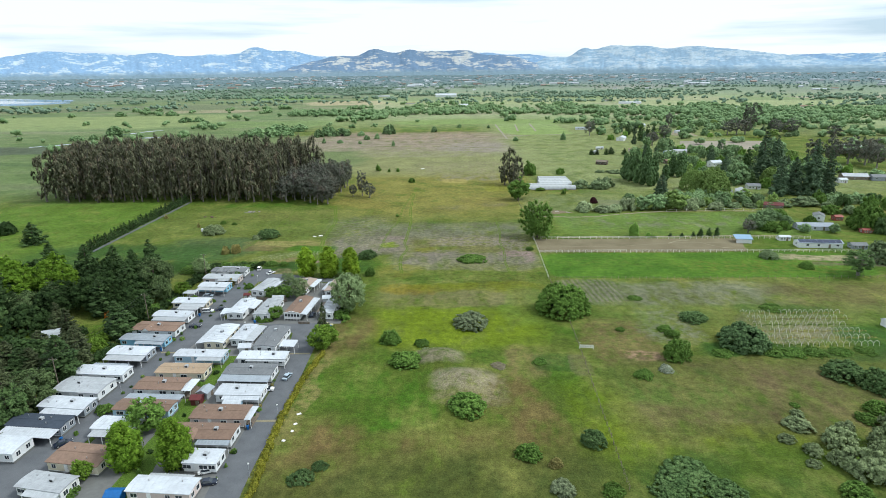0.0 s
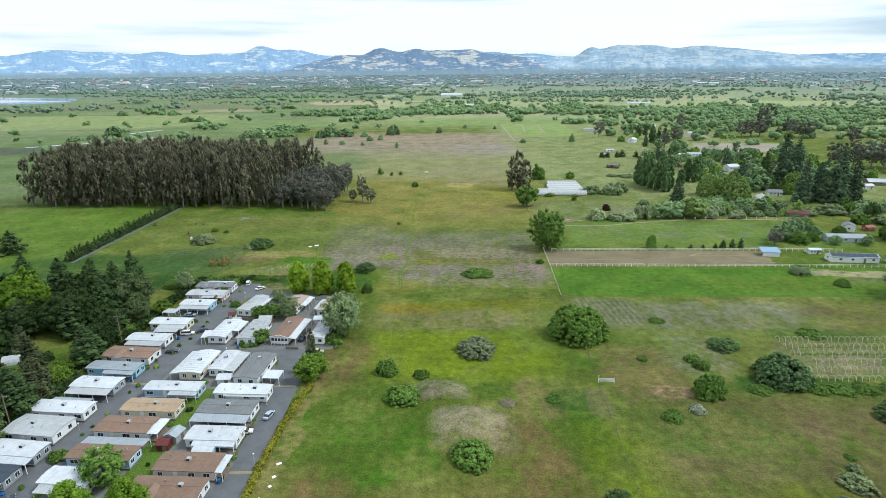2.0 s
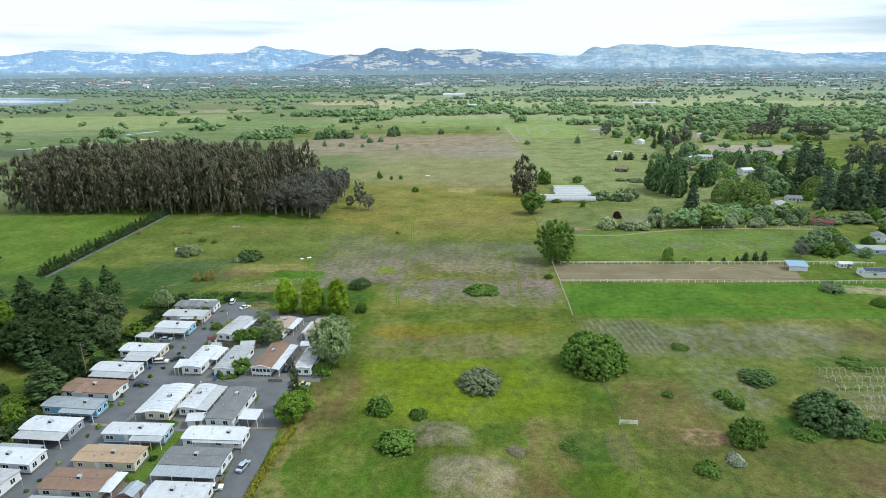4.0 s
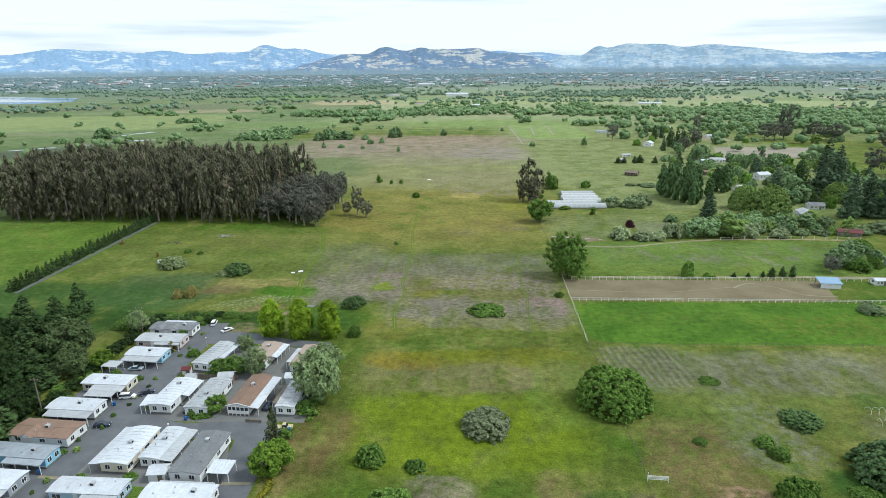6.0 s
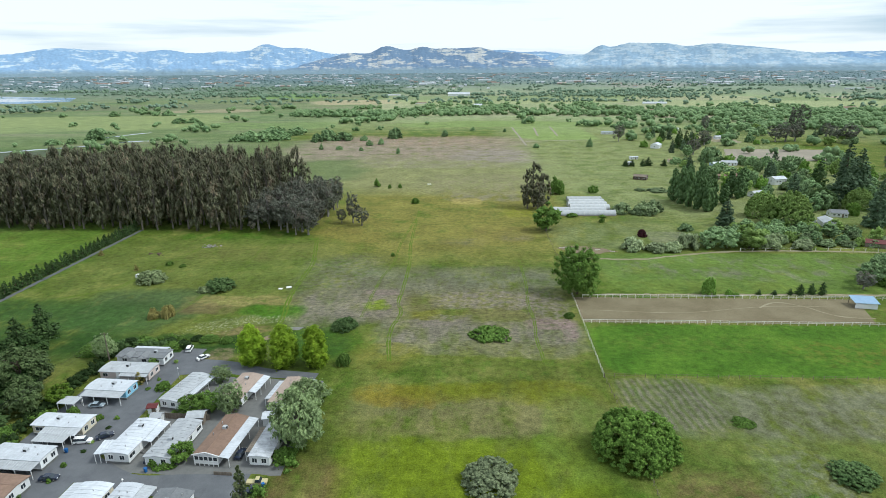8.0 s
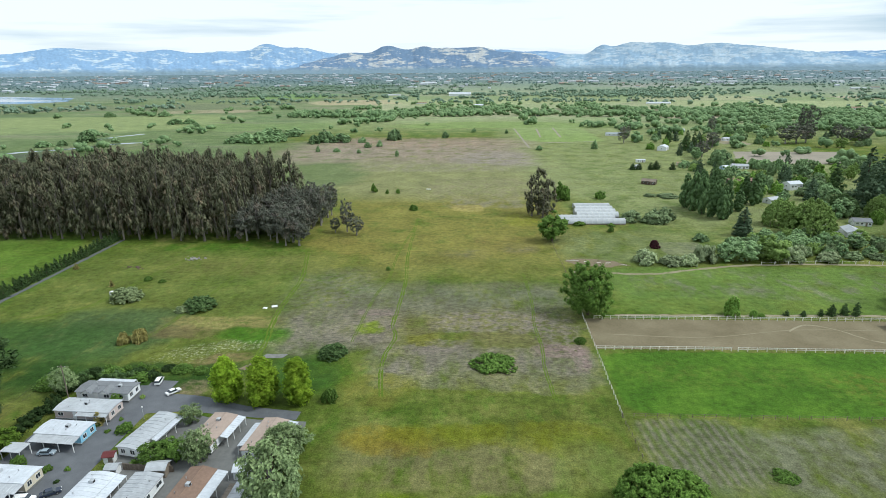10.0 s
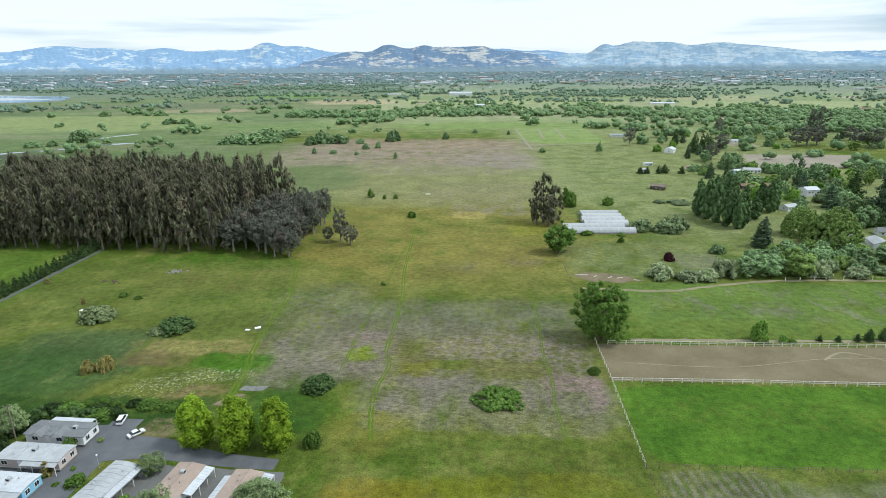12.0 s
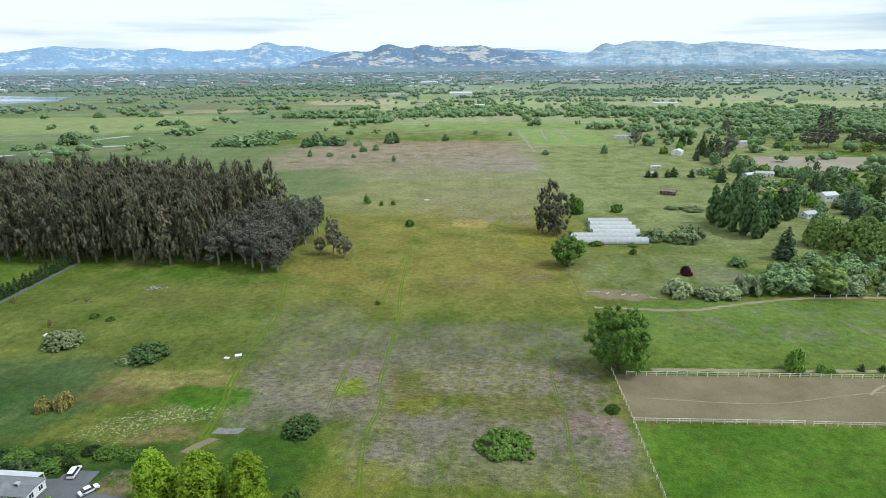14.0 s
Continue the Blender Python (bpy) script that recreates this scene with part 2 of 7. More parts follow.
    for x, y, rx, ry, turn, tone, strength, grain, lo, hi in (
            (-33, 279, 5, 4, 20, lime, 0.85, tight, 0.30, 0.5), (-10, 271, 9, 4, 0, (0.140, 0.142, 0.020), 0.8, broad, 0.34, 0.54), (4, 243, 30, 5, 0, (0.120, 0.140, 0.020), 0.75, broad, 0.44, 0.58), (-25, 238, 9, 9, 0, (0.155, 0.148, 0.028), 0.7, broad, 0.36, 0.54),
            (3, 309, 40, 14, 0, (0.138, 0.140, 0.088), 0.9, broad, 0.34, 0.56), (-54, 318, 17, 22, 0, (0.150, 0.148, 0.100), 0.75, tight, 0.36, 0.58), (20, 378, 15, 15, 0, rust, 0.8, broad, 0.40, 0.56),
            (1, 362, 11, 6, 0, (0.165, 0.148, 0.120), 0.75, tight, 0.36, 0.56), (-2, 345, 40, 26, 0, (0.140, 0.142, 0.042), 0.6, broad, 0.40, 0.6), (48, 101, 74, 12, 0, (0.048, 0.080, 0.014), 0.7, broad, 0.34, 0.62), (-6, 96, 40, 10, 0, (0.060, 0.082, 0.018), 0.7, broad, 0.34, 0.62), (118, 190, 60, 9, 0, (0.120, 0.152, 0.036), 0.7, broad, 0.34, 0.6), (150, 136, 40, 22, 0, (0.112, 0.120, 0.040), 0.6, broad, 0.34, 0.6), (28, 372, 8, 7, 0, (0.180, 0.160, 0.130), 0.7, tight, 0.36, 0.56),
            (-12, 430, 66, 85, 0, (0.190, 0.172, 0.042), 0.85, wide, 0.24, 0.52), (35, 427, 10, 13, 0, (0.190, 0.200, 0.020), 0.7, tight, 0.36, 0.56), (15, 470, 24, 12, 0, (0.190, 0.170, 0.120), 0.7, broad, 0.40, 0.56),
            (-30, 300, 24, 10, 0, (0.140, 0.134, 0.088), 0.7, tight, 0.34, 0.56), (-20, 570, 100, 80, 0, (0.196, 0.200, 0.086), 0.95, wide, 0.14, 0.44), (-20, 625, 95, 30, 0, (0.215, 0.195, 0.130), 0.8, broad, 0.36, 0.60), (10, 520, 40, 40, 0, (0.205, 0.180, 0.110), 0.6, broad, 0.42, 0.60)):
        col = lay(zone(loose, x, y, rx, ry, turn), tone, strength, grain, lo, hi)
    col = lay(zone(loose, 2, 457, 10, 8, 0, 0.12), (0.280, 0.235, 0.075), 0.8, tight, 0.25, 0.45)
    # west of the homes' end
    for x, y, rx, ry, turn, tone, strength, grain, lo, hi in (
            (-120, 325, 52, 40, 0, (0.108, 0.136, 0.030), 0.8, broad, 0.34, 0.56), (-240, 325, 52, 70, 0, (0.092, 0.160, 0.020), 0.85, wide, 0.34, 0.54), (-122, 276, 21, 18, 0, (0.066, 0.104, 0.036), 0.9, broad, 0.24, 0.44),
            (-160, 256, 44, 24, 0, (0.040, 0.086, 0.018), 0.9, broad, 0.30, 0.5), (-86, 283, 19, 5, 0, straw, 0.9, tight, 0.34, 0.54), (-97, 275, 10, 5, 0, brown, 0.8, broad, 0.34, 0.54), (-72, 273, 11, 5, 0, lush, 0.9, broad, 0.26, 0.46),
            (-89, 256, 16, 7, 8, (0.128, 0.148, 0.026), 0.85, broad, 0.30, 0.52), (-75, 256.5, 8, 3, 10, (0.190, 0.150, 0.066), 0.85, tight, 0.34, 0.54), (-49, 248, 11, 11, 0, (0.040, 0.092, 0.012), 0.85, broad, 0.22, 0.5),
            (-100, 246, 34, 7, 0, (0.030, 0.068, 0.011), 0.95, broad, 0.24, 0.5), (-100, 345, 40, 12, 0, (0.145, 0.150, 0.040), 0.7, broad, 0.36, 0.56), (-78, 237, 5, 5, 0, (0.200, 0.160, 0.095), 0.8, tight, 0.36, 0.56), (-90, 372, 60, 6, 0, lush, 0.6, broad, 0.40, 0.56),
            (-60, 375, 20, 10, -30, (0.185, 0.160, 0.040), 0.8, broad, 0.32, 0.52)):
        col = lay(zone(loose, x, y, rx, ry, turn), tone, strength, grain, lo, hi)
    col = lay(zone(loose, -80, 263.5, 15, 3, 14), (0.380, 0.400, 0.260), 0.85, speck, 0.50, 0.64)
    col = lay(zone(loose, -86, 257, 12, 3, 10), (0.340, 0.360, 0.220), 0.7, speck, 0.54, 0.66)
    # sown strip, furrows, grazed field
    col = lay(zone(firm, 114, 246.2, 71.5, 17.4, 0, 0.02, True), k.mix(n_mid, (0.046, 0.134, 0.010), (0.092, 0.155, 0.017)), 0.97, tight, 0.10, 0.30)
    col = lay(zone(loose, 176, 255, 22, 4.5, -6, 0.15), (0.310, 0.262, 0.165), 0.9, tight, 0.30, 0.52)
    col = lay(zone(loose, 182, 245, 18, 2.5, -4), (0.130, 0.110, 0.078), 0.85, tight, 0.30, 0.52)
    col = lay(zone(loose, 140, 243, 34, 8), (0.150, 0.136, 0.026), 0.7, tight, 0.46, 0.64)
    col = lay(zone(loose, 75, 250, 26, 6), (0.110, 0.155, 0.024), 0.6, tight, 0.46, 0.62)
    wave = k.n.new("ShaderNodeTexWave")
    wave.inputs["Scale"].default_value, wave.inputs["Distortion"].default_value = 0.14, 3.2
    wave.inputs["Detail"].default_value = 3.0
    k.l.new(k.stretch(1, 1, 1, radians(-6)), wave.inputs["Vector"])
    furrow = k.mix(wave.outputs["Color"], (0.175, 0.160, 0.120), (0.090, 0.116, 0.036))
    col = lay(zone(firm, 55, 215, 12, 12, 0, 0.08, True), furrow, 0.8, tight, 0.22, 0.56)
    col = lay(zone(firm, 131, 318.5, 70, 25.5, 0, 0.04, True), (0.110, 0.174, 0.034), 0.9, wide, 0.26, 0.50)
    col = lay(zone(loose, 132, 322, 58, 14), (0.165, 0.165, 0.105), 0.75, broad, 0.48, 0.62)
    col = lay(zone(loose, 100, 300, 40, 7), (0.125, 0.165, 0.030), 0.7, broad, 0.40, 0.58)
    col = lay(zone(firm, 108, 372, 11, 10, 0, 0.05, True), (0.165, 0.165, 0.115), 0.8, tight, 0.16, 0.4)
    col = lay(zone(loose, 82, 375, 34, 26), (0.160, 0.184, 0.074), 0.8, broad, 0.34, 0.56)
    # pasture and thistle towards the far end
    col = lay(zone(vast, 200, 700, 150, 300, 0, 0.1), (0.196, 0.222, 0.092), 0.9, wide, 0.24, 0.54)
    col = lay(zone(loose, 120, 890, 50, 92, 0, 0.06, True), (0.190, 0.262, 0.078), 0.8, broad, 0.2, 0.4)
    col = lay(zone(vast, -215, 640, 120, 170, 0, 0.1), (0.122, 0.156, 0.062), 0.9, wide, 0.2, 0.4)
    col = lay(zone(vast, -60, 735, 125, 85), (0.240, 0.196, 0.146), 0.95, wide, 0.30, 0.50)
    col = lay(zone(vast, 28, 668, 40, 34), (0.235, 0.205, 0.165), 0.85, wide, 0.34, 0.54)
    col = lay(zone(vast, -60, 800, 110, 45), (0.255, 0.186, 0.130), 0.7, broad, 0.42, 0.58)
    # field parcels of the plain, blued for haze, then the built-up land before the hills
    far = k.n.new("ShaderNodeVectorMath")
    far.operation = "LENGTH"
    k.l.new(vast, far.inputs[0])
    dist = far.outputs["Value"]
    vor = k.n.new("ShaderNodeTexVoronoi")
    vor.feature, vor.distance = "F1", "CHEBYCHEV"
    vor.inputs["Scale"].default_value, vor.inputs["Randomness"].default_value = 0.0042, 0.85
    k.l.new(k.stretch(0.55, 1.0, 0.0, 0.12), vor.inputs["Vector"])
    sc = k.n.new("ShaderNodeSeparateColor")
    k.l.new(vor.outputs["Color"], sc.inputs[0])
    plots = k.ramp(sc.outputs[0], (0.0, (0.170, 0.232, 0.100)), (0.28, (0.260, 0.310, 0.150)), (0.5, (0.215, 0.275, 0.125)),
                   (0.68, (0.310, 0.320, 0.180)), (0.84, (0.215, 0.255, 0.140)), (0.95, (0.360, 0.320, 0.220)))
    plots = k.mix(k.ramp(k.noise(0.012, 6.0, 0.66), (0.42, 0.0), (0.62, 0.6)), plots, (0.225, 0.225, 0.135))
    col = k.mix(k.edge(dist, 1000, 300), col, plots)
    xy = k.axes()
    west = k.calc("MULTIPLY", k.calc("SUBTRACT", 1.0, k.edge(xy[0], -240, 60)), k.edge(xy[1], 400, 60))
    col = k.mix(k.calc("MULTIPLY", west, 0.8), col, k.ramp(k.noise(0.008, 6.0, 0.65, k.stretch(0.5, 1.6, 1)), (0.36, (0.068, 0.104, 0.052)), (0.45, (0.104, 0.154, 0.058)), (0.55, (0.136, 0.174, 0.078)), (0.66, (0.170, 0.176, 0.108))))
    for x, y, rx, ry, turn, tone, strength in ((-760, 1060, 330, 150, 8, (0.215, 0.255, 0.105), 0.9), (-820, 1490, 260, 110, 5, (0.140, 0.160, 0.090), 0.85), (-570, 2050, 130, 170, 0, (0.150, 0.245, 0.070), 0.85),
                                               (-600, 640, 170, 50, 12, (0.074, 0.090, 0.058), 0.9), (-330, 1000, 120, 60, 0, (0.145, 0.205, 0.070), 0.8), (700, 1500, 260, 120, -6, (0.270, 0.300, 0.150), 0.8),
                                               (120, 1650, 300, 100, 0, (0.280, 0.310, 0.150), 0.7), (60, 1010, 170, 45, 0, (0.170, 0.240, 0.070), 0.7), (-290, 1660, 110, 110, 10, (0.370, 0.315, 0.200), 0.8), (-545, 1345, 95, 50, 0, (0.300, 0.250, 0.165), 0.7)):
        col = lay(zone(vast, x, y, rx, ry, turn, 0.12), tone, strength, n_big, 0.25, 0.45)
    # painted haze: the ground's own colour turns blue-grey with distance
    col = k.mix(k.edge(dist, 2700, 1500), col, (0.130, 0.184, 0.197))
    # grain; matted streaks in the thistles
    matted = k.ramp(k.noise(0.85, 6.0, 0.72, k.stretch(0.55, 1.25, 1, 0.5)), (0.33, 0.60), (0.50, 1.02), (0.66, 1.36))
    col = k.mix(rough, col, k.mix(1.0, col, matted, "MULTIPLY"))
    col = k.mix(1.0, col, k.ramp(n_mid, (0.34, 0.82), (0.66, 1.18)), "MULTIPLY")
    col = k.mix(1.0, col, k.ramp(n_fine, (0.30, 0.62), (0.70, 1.38)), "MULTIPLY")
    col = k.mix(1.0, col, k.ramp(n_grain, (0.32, 0.68), (0.68, 1.32)), "MULTIPLY")
    if tuft:
        col = k.mix(1.0, col, k.ramp(k.pos.outputs["Random Per Island"], (0.0, 0.74), (1.0, 1.22)), "MULTIPLY")
    else:
        k.bump(k.calc("ADD", n_fine, k.calc("MULTIPLY", n_grain, 0.8)), 0.9, 0.5)
    return k.done(col)


def asphalt_material():
    k = Nodes("asphalt", 0.85, 0.0, 0.25)
    col = k.ramp(k.noise(0.25, 6.0, 0.6), (0.3, (0.097, 0.103, 0.113)), (0.7, (0.138, 0.144, 0.154)))
    col = k.mix(1.0, col, k.ramp(k.noise(5.0, 5.0, 0.7), (0.3, 0.86), (0.7, 1.1)), "MULTIPLY")
    crack = k.ramp(k.noise(0.7, 8.0, 0.75, k.stretch(1.6, 0.25, 1)), (0.60, 0.0), (0.66, 0.5))
    col = k.mix(crack, col, (0.075, 0.076, 0.08))
    k.bump(k.noise(12.0, 4.0), 0.3, 0.02)
    return k.done(col)


def dirt_material(name, a, b, scale=0.12):
    k = Nodes(name, 0.95, 0.0, 0.1)
    col = k.ramp(k.noise(scale, 7.0, 0.65), (0.32, a), (0.68, b))
    col = k.mix(1.0, col, k.ramp(k.noise(1.6, 5.0, 0.7), (0.3, 0.82), (0.7, 1.14)), "MULTIPLY")
    k.bump(k.noise(2.5, 5.0), 0.6, 0.1)
    return k.done(col)


M = {
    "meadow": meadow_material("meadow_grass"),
    "tuft": meadow_material("grass_blades", True),
    "asphalt": asphalt_material(),
    "sand": dirt_material("arena_sand", (0.148, 0.124, 0.074), (0.212, 0.182, 0.116), 0.07),
    "soil": dirt_material("bare_soil", (0.150, 0.122, 0.080), (0.225, 0.182, 0.120)),
    "gravel": dirt_material("pale_gravel", (0.205, 0.182, 0.115), (0.300, 0.268, 0.182)),
    "tan_field": dirt_material("ploughed_field", (0.240, 0.215, 0.170), (0.310, 0.275, 0.220), 0.03),
    "track": dirt_material("track_grass", (0.082, 0.136, 0.012), (0.116, 0.162, 0.022), 0.3),
    "leaf_sage": foliage("leaf_sage", (0.056, 0.088, 0.032), (0.150, 0.205, 0.082)),
    "leaf_silver": foliage("leaf_silver_green", (0.120, 0.172, 0.072), (0.290, 0.370, 0.172), thin=0.3),
    "lush": foliage("lush_grass", (0.085, 0.150, 0.022), (0.120, 0.190, 0.032), thin=0.1),
    "leaf": foliage("leaf_green", (0.066, 0.128, 0.023), (0.172, 0.280, 0.058)),
    "leaf_mid": foliage("leaf_mid_green", (0.104, 0.202, 0.036), (0.255, 0.410, 0.080)),
    "leaf_dark": foliage("leaf_dark_green", (0.052, 0.098, 0.032), (0.138, 0.210, 0.074)),
    "leaf_wood": foliage("leaf_deep_green", (0.021, 0.042, 0.014), (0.060, 0.102, 0.031)),
    "leaf_bright": foliage("leaf_bright_green", (0.140, 0.245, 0.018), (0.310, 0.430, 0.036), thin=0.35),
    "leaf_fresh": foliage("leaf_fresh_green", (0.090, 0.165, 0.020), (0.210, 0.320, 0.046), thin=0.3),
    "leaf_yellow": foliage("leaf_yellow_green", (0.165, 0.262, 0.064), (0.340, 0.460, 0.140), thin=0.3, grain=1.6),
    "leaf_lime": foliage("leaf_lime_green", (0.086, 0.168, 0.015), (0.200, 0.318, 0.033), thin=0.3),
    # the conifer needles once more, lightened so the colour holds mid-distance haze
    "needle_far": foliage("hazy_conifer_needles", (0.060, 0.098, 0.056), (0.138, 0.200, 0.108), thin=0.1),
    "leaf_grey": foliage("leaf_grey_green", (0.130, 0.172, 0.076), (0.315, 0.375, 0.185)),
    "leaf_pale": foliage("leaf_pale_willow", (0.190, 0.240, 0.122), (0.400, 0.465, 0.255), grain=1.6),
    "leaf_willow": foliage("leaf_willow_green", (0.124, 0.158, 0.080), (0.300, 0.350, 0.195)),
    "leaf_poplar": foliage("leaf_poplar_green", (0.074, 0.132, 0.052), (0.170, 0.262, 0.104)),
    "leaf_olive": foliage("leaf_olive", (0.122, 0.172, 0.078), (0.270, 0.345, 0.172)),
    "needle": foliage("conifer_needles", (0.028, 0.054, 0.020), (0.086, 0.138, 0.046), thin=0.1),
    "needle_brown": foliage("redwood_needles", (0.034, 0.050, 0.022), (0.105, 0.122, 0.056), thin=0.1),
    "euc": foliage("eucalyptus_leaf", (0.068, 0.076, 0.046), (0.212, 0.214, 0.130), dry=(0.228, 0.178, 0.126), thin=0.25, patchy=0.12),
    "euc_grey": foliage("eucalyptus_grey_leaf", (0.080, 0.088, 0.068), (0.196, 0.206, 0.160), dry=(0.205, 0.168, 0.132), thin=0.25),
    "burgundy": foliage("leaf_burgundy", (0.036, 0.014, 0.018), (0.095, 0.034, 0.040)),
    "orange": foliage("leaf_orange", (0.330, 0.110, 0.018), (0.560, 0.230, 0.036)),
    "straw": foliage("dry_stalks", (0.210, 0.190, 0.062), (0.370, 0.330, 0.120)),
    "hedge": foliage("hedge_leaf", (0.115, 0.130, 0.016), (0.330, 0.310, 0.040)),
    "blossom": foliage("white_blossom", (0.070, 0.120, 0.040), (0.640, 0.660, 0.540)),
    # leaves of the town's trees: haze mixed into the colour as blue-grey
    "town_haze_leaf": foliage("town_haze_leaf", (0.115, 0.190, 0.185), (0.180, 0.262, 0.248), thin=0.1, patchy=0.02, grain=0.9),
    # leaf green paled as if through haze, for trees by the farms
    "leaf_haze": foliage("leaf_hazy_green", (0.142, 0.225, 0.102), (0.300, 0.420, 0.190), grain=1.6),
    # far belts and plain trees: paler, bluer greens with haze painted in
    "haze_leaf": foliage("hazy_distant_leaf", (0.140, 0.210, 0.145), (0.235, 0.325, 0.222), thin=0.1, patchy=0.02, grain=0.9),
    "far_leaf": foliage("distant_haze_leaf", (0.112, 0.192, 0.080), (0.262, 0.372, 0.172), thin=0.1, patchy=0.02, grain=0.9),
    "bark": plain("bark", (0.120, 0.095, 0.070), 0.9, bump=0.05),
    "bark_pale": plain("pale_bark", (0.180, 0.160, 0.135), 0.85, vary=0.35),
    "bark_white": plain("peeling_white_bark", (0.300, 0.278, 0.250), 0.8, vary=0.35),
    "white_roof": plain("white_roof_coating", (0.560, 0.590, 0.630), 0.55, vary=0.14, scale=0.8, stain=0.38),
    "pale_roof": plain("pale_grey_metal_roof", (0.430, 0.450, 0.470), 0.5, vary=0.16, scale=0.8, stain=0.5),
    "patched_roof": plain("patched_white_roof", (0.540, 0.560, 0.590), 0.6, vary=0.35, scale=0.6, stain=0.95),
    "silver": plain("silver_metal_roof", (0.360, 0.400, 0.440), 0.42, 0.25, 0.15, 0.9, stain=0.3),
    "grey_roof": plain("grey_shingle", (0.195, 0.205, 0.215), 0.85, vary=0.2, scale=1.5, stain=0.2, bump=0.02),
    "navy_roof": plain("navy_shingle", (0.055, 0.070, 0.095), 0.85, vary=0.2, scale=1.5, bump=0.02),
    "brown_roof": plain("brown_shingle", (0.240, 0.160, 0.118), 0.88, vary=0.2, scale=1.5, stain=0.15, bump=0.02),
    "tan_roof": plain("tan_shingle", (0.370, 0.275, 0.185), 0.88, vary=0.16, scale=1.5, stain=0.15, bump=0.02),
    "rose_roof": plain("rose_tan_shingle", (0.380, 0.300, 0.250), 0.88, vary=0.16, scale=1.5, stain=0.15, bump=0.02),
    "white_wall": plain("white_siding", (0.740, 0.755, 0.760), 0.6, vary=0.08),
    "cream_wall": plain("cream_siding", (0.680, 0.620, 0.480), 0.6, vary=0.08),
    "pink_wall": plain("pink_siding", (0.620, 0.520, 0.480), 0.6, vary=0.08),
    "blue_wall": plain("pale_blue_siding", (0.380, 0.540, 0.660), 0.6, vary=0.08),
    "sky_wall": plain("sky_blue_siding", (0.230, 0.480, 0.640), 0.6, vary=0.08),
    "slate_wall": plain("slate_siding", (0.300, 0.330, 0.370), 0.6, vary=0.1),
    "lilac_wall": plain("lavender_siding", (0.560, 0.580, 0.680), 0.6, vary=0.08),
    "slate_roof": plain("slate_grey_roof", (0.290, 0.320, 0.370), 0.7, vary=0.15, scale=1.5, stain=0.2),
    "trim": plain("white_trim", (0.800, 0.800, 0.790), 0.5, vary=0.05),
    "slab": plain("old_concrete", (0.240, 0.240, 0.225), 0.9, vary=0.3, scale=0.8, bump=0.02),
    "concrete": plain("concrete", (0.170, 0.172, 0.166), 0.85, vary=0.15, scale=1.0, bump=0.01),
    "glass": plain("window_glass", (0.030, 0.040, 0.050), 0.08, 0.0, 0.1, spec=0.8),
    "dark": plain("dark_shade_cloth", (0.040, 0.040, 0.042), 0.9),
    "wood": plain("weathered_wood", (0.230, 0.190, 0.150), 0.85, vary=0.3),
    "wood_dark": plain("dark_timber", (0.120, 0.085, 0.065), 0.85, vary=0.3),
    "red": plain("red_paint", (0.300, 0.085, 0.065), 0.6),
    "maroon": plain("maroon_paint", (0.130, 0.030, 0.030), 0.6),
    "blue": plain("blue_plastic", (0.020, 0.130, 0.380), 0.5),
    "tyre": plain("tyre_rubber", (0.020, 0.020, 0.020), 0.9),
    "rim": plain("wheel_rim", (0.500, 0.500, 0.510), 0.35, 0.7),
    "car_white": plain("white_car_paint", (0.780, 0.780, 0.780), 0.25, vary=0.03, spec=0.6),
    "car_silver": plain("silver_blue_car_paint", (0.420, 0.500, 0.570), 0.25, 0.3, 0.03, spec=0.6),
    "car_dark": plain("dark_blue_car_paint", (0.020, 0.028, 0.050), 0.25, vary=0.03, spec=0.6),
    "car_tan": plain("tan_car_paint", (0.480, 0.420, 0.220), 0.3, vary=0.03, spec=0.6),
    "solar": plain("solar_cells", (0.012, 0.022, 0.060), 0.12, 0.0, 0.1, spec=0.8),
    "film": plain("greenhouse_film", (0.440, 0.460, 0.470), 0.4, vary=0.1, scale=0.6, stain=0.3),
    "pvc": plain("white_pvc_pipe", (0.740, 0.720, 0.640), 0.5),
    "fence": plain("pale_fence_paint", (0.760, 0.730, 0.650), 0.7, vary=0.15),
    "rock": plain("rubble_stone", (0.300, 0.280, 0.270), 0.9, vary=0.3, bump=0.1),
    "thatch": dirt_material("dead_thatch", (0.175, 0.155, 0.100), (0.300, 0.268, 0.185), 0.5),
}


def hazed_hill_material(name, wood, grass, share):
    """Woods and pale grass on far slopes; the built-up plain round their foot; haze painted into all three."""
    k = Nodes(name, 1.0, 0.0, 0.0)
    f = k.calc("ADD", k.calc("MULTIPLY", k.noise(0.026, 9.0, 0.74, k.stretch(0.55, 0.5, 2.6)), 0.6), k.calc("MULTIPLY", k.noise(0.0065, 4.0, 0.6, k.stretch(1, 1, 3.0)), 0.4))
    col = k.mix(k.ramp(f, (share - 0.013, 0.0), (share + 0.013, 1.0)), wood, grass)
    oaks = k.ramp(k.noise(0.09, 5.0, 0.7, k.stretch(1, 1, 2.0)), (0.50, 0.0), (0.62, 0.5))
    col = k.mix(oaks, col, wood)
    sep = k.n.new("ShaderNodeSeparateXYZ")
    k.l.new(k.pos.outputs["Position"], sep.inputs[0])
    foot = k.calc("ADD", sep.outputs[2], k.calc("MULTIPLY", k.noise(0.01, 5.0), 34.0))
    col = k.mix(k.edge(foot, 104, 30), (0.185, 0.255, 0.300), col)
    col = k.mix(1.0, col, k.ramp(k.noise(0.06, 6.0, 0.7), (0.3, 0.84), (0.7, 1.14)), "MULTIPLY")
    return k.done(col)


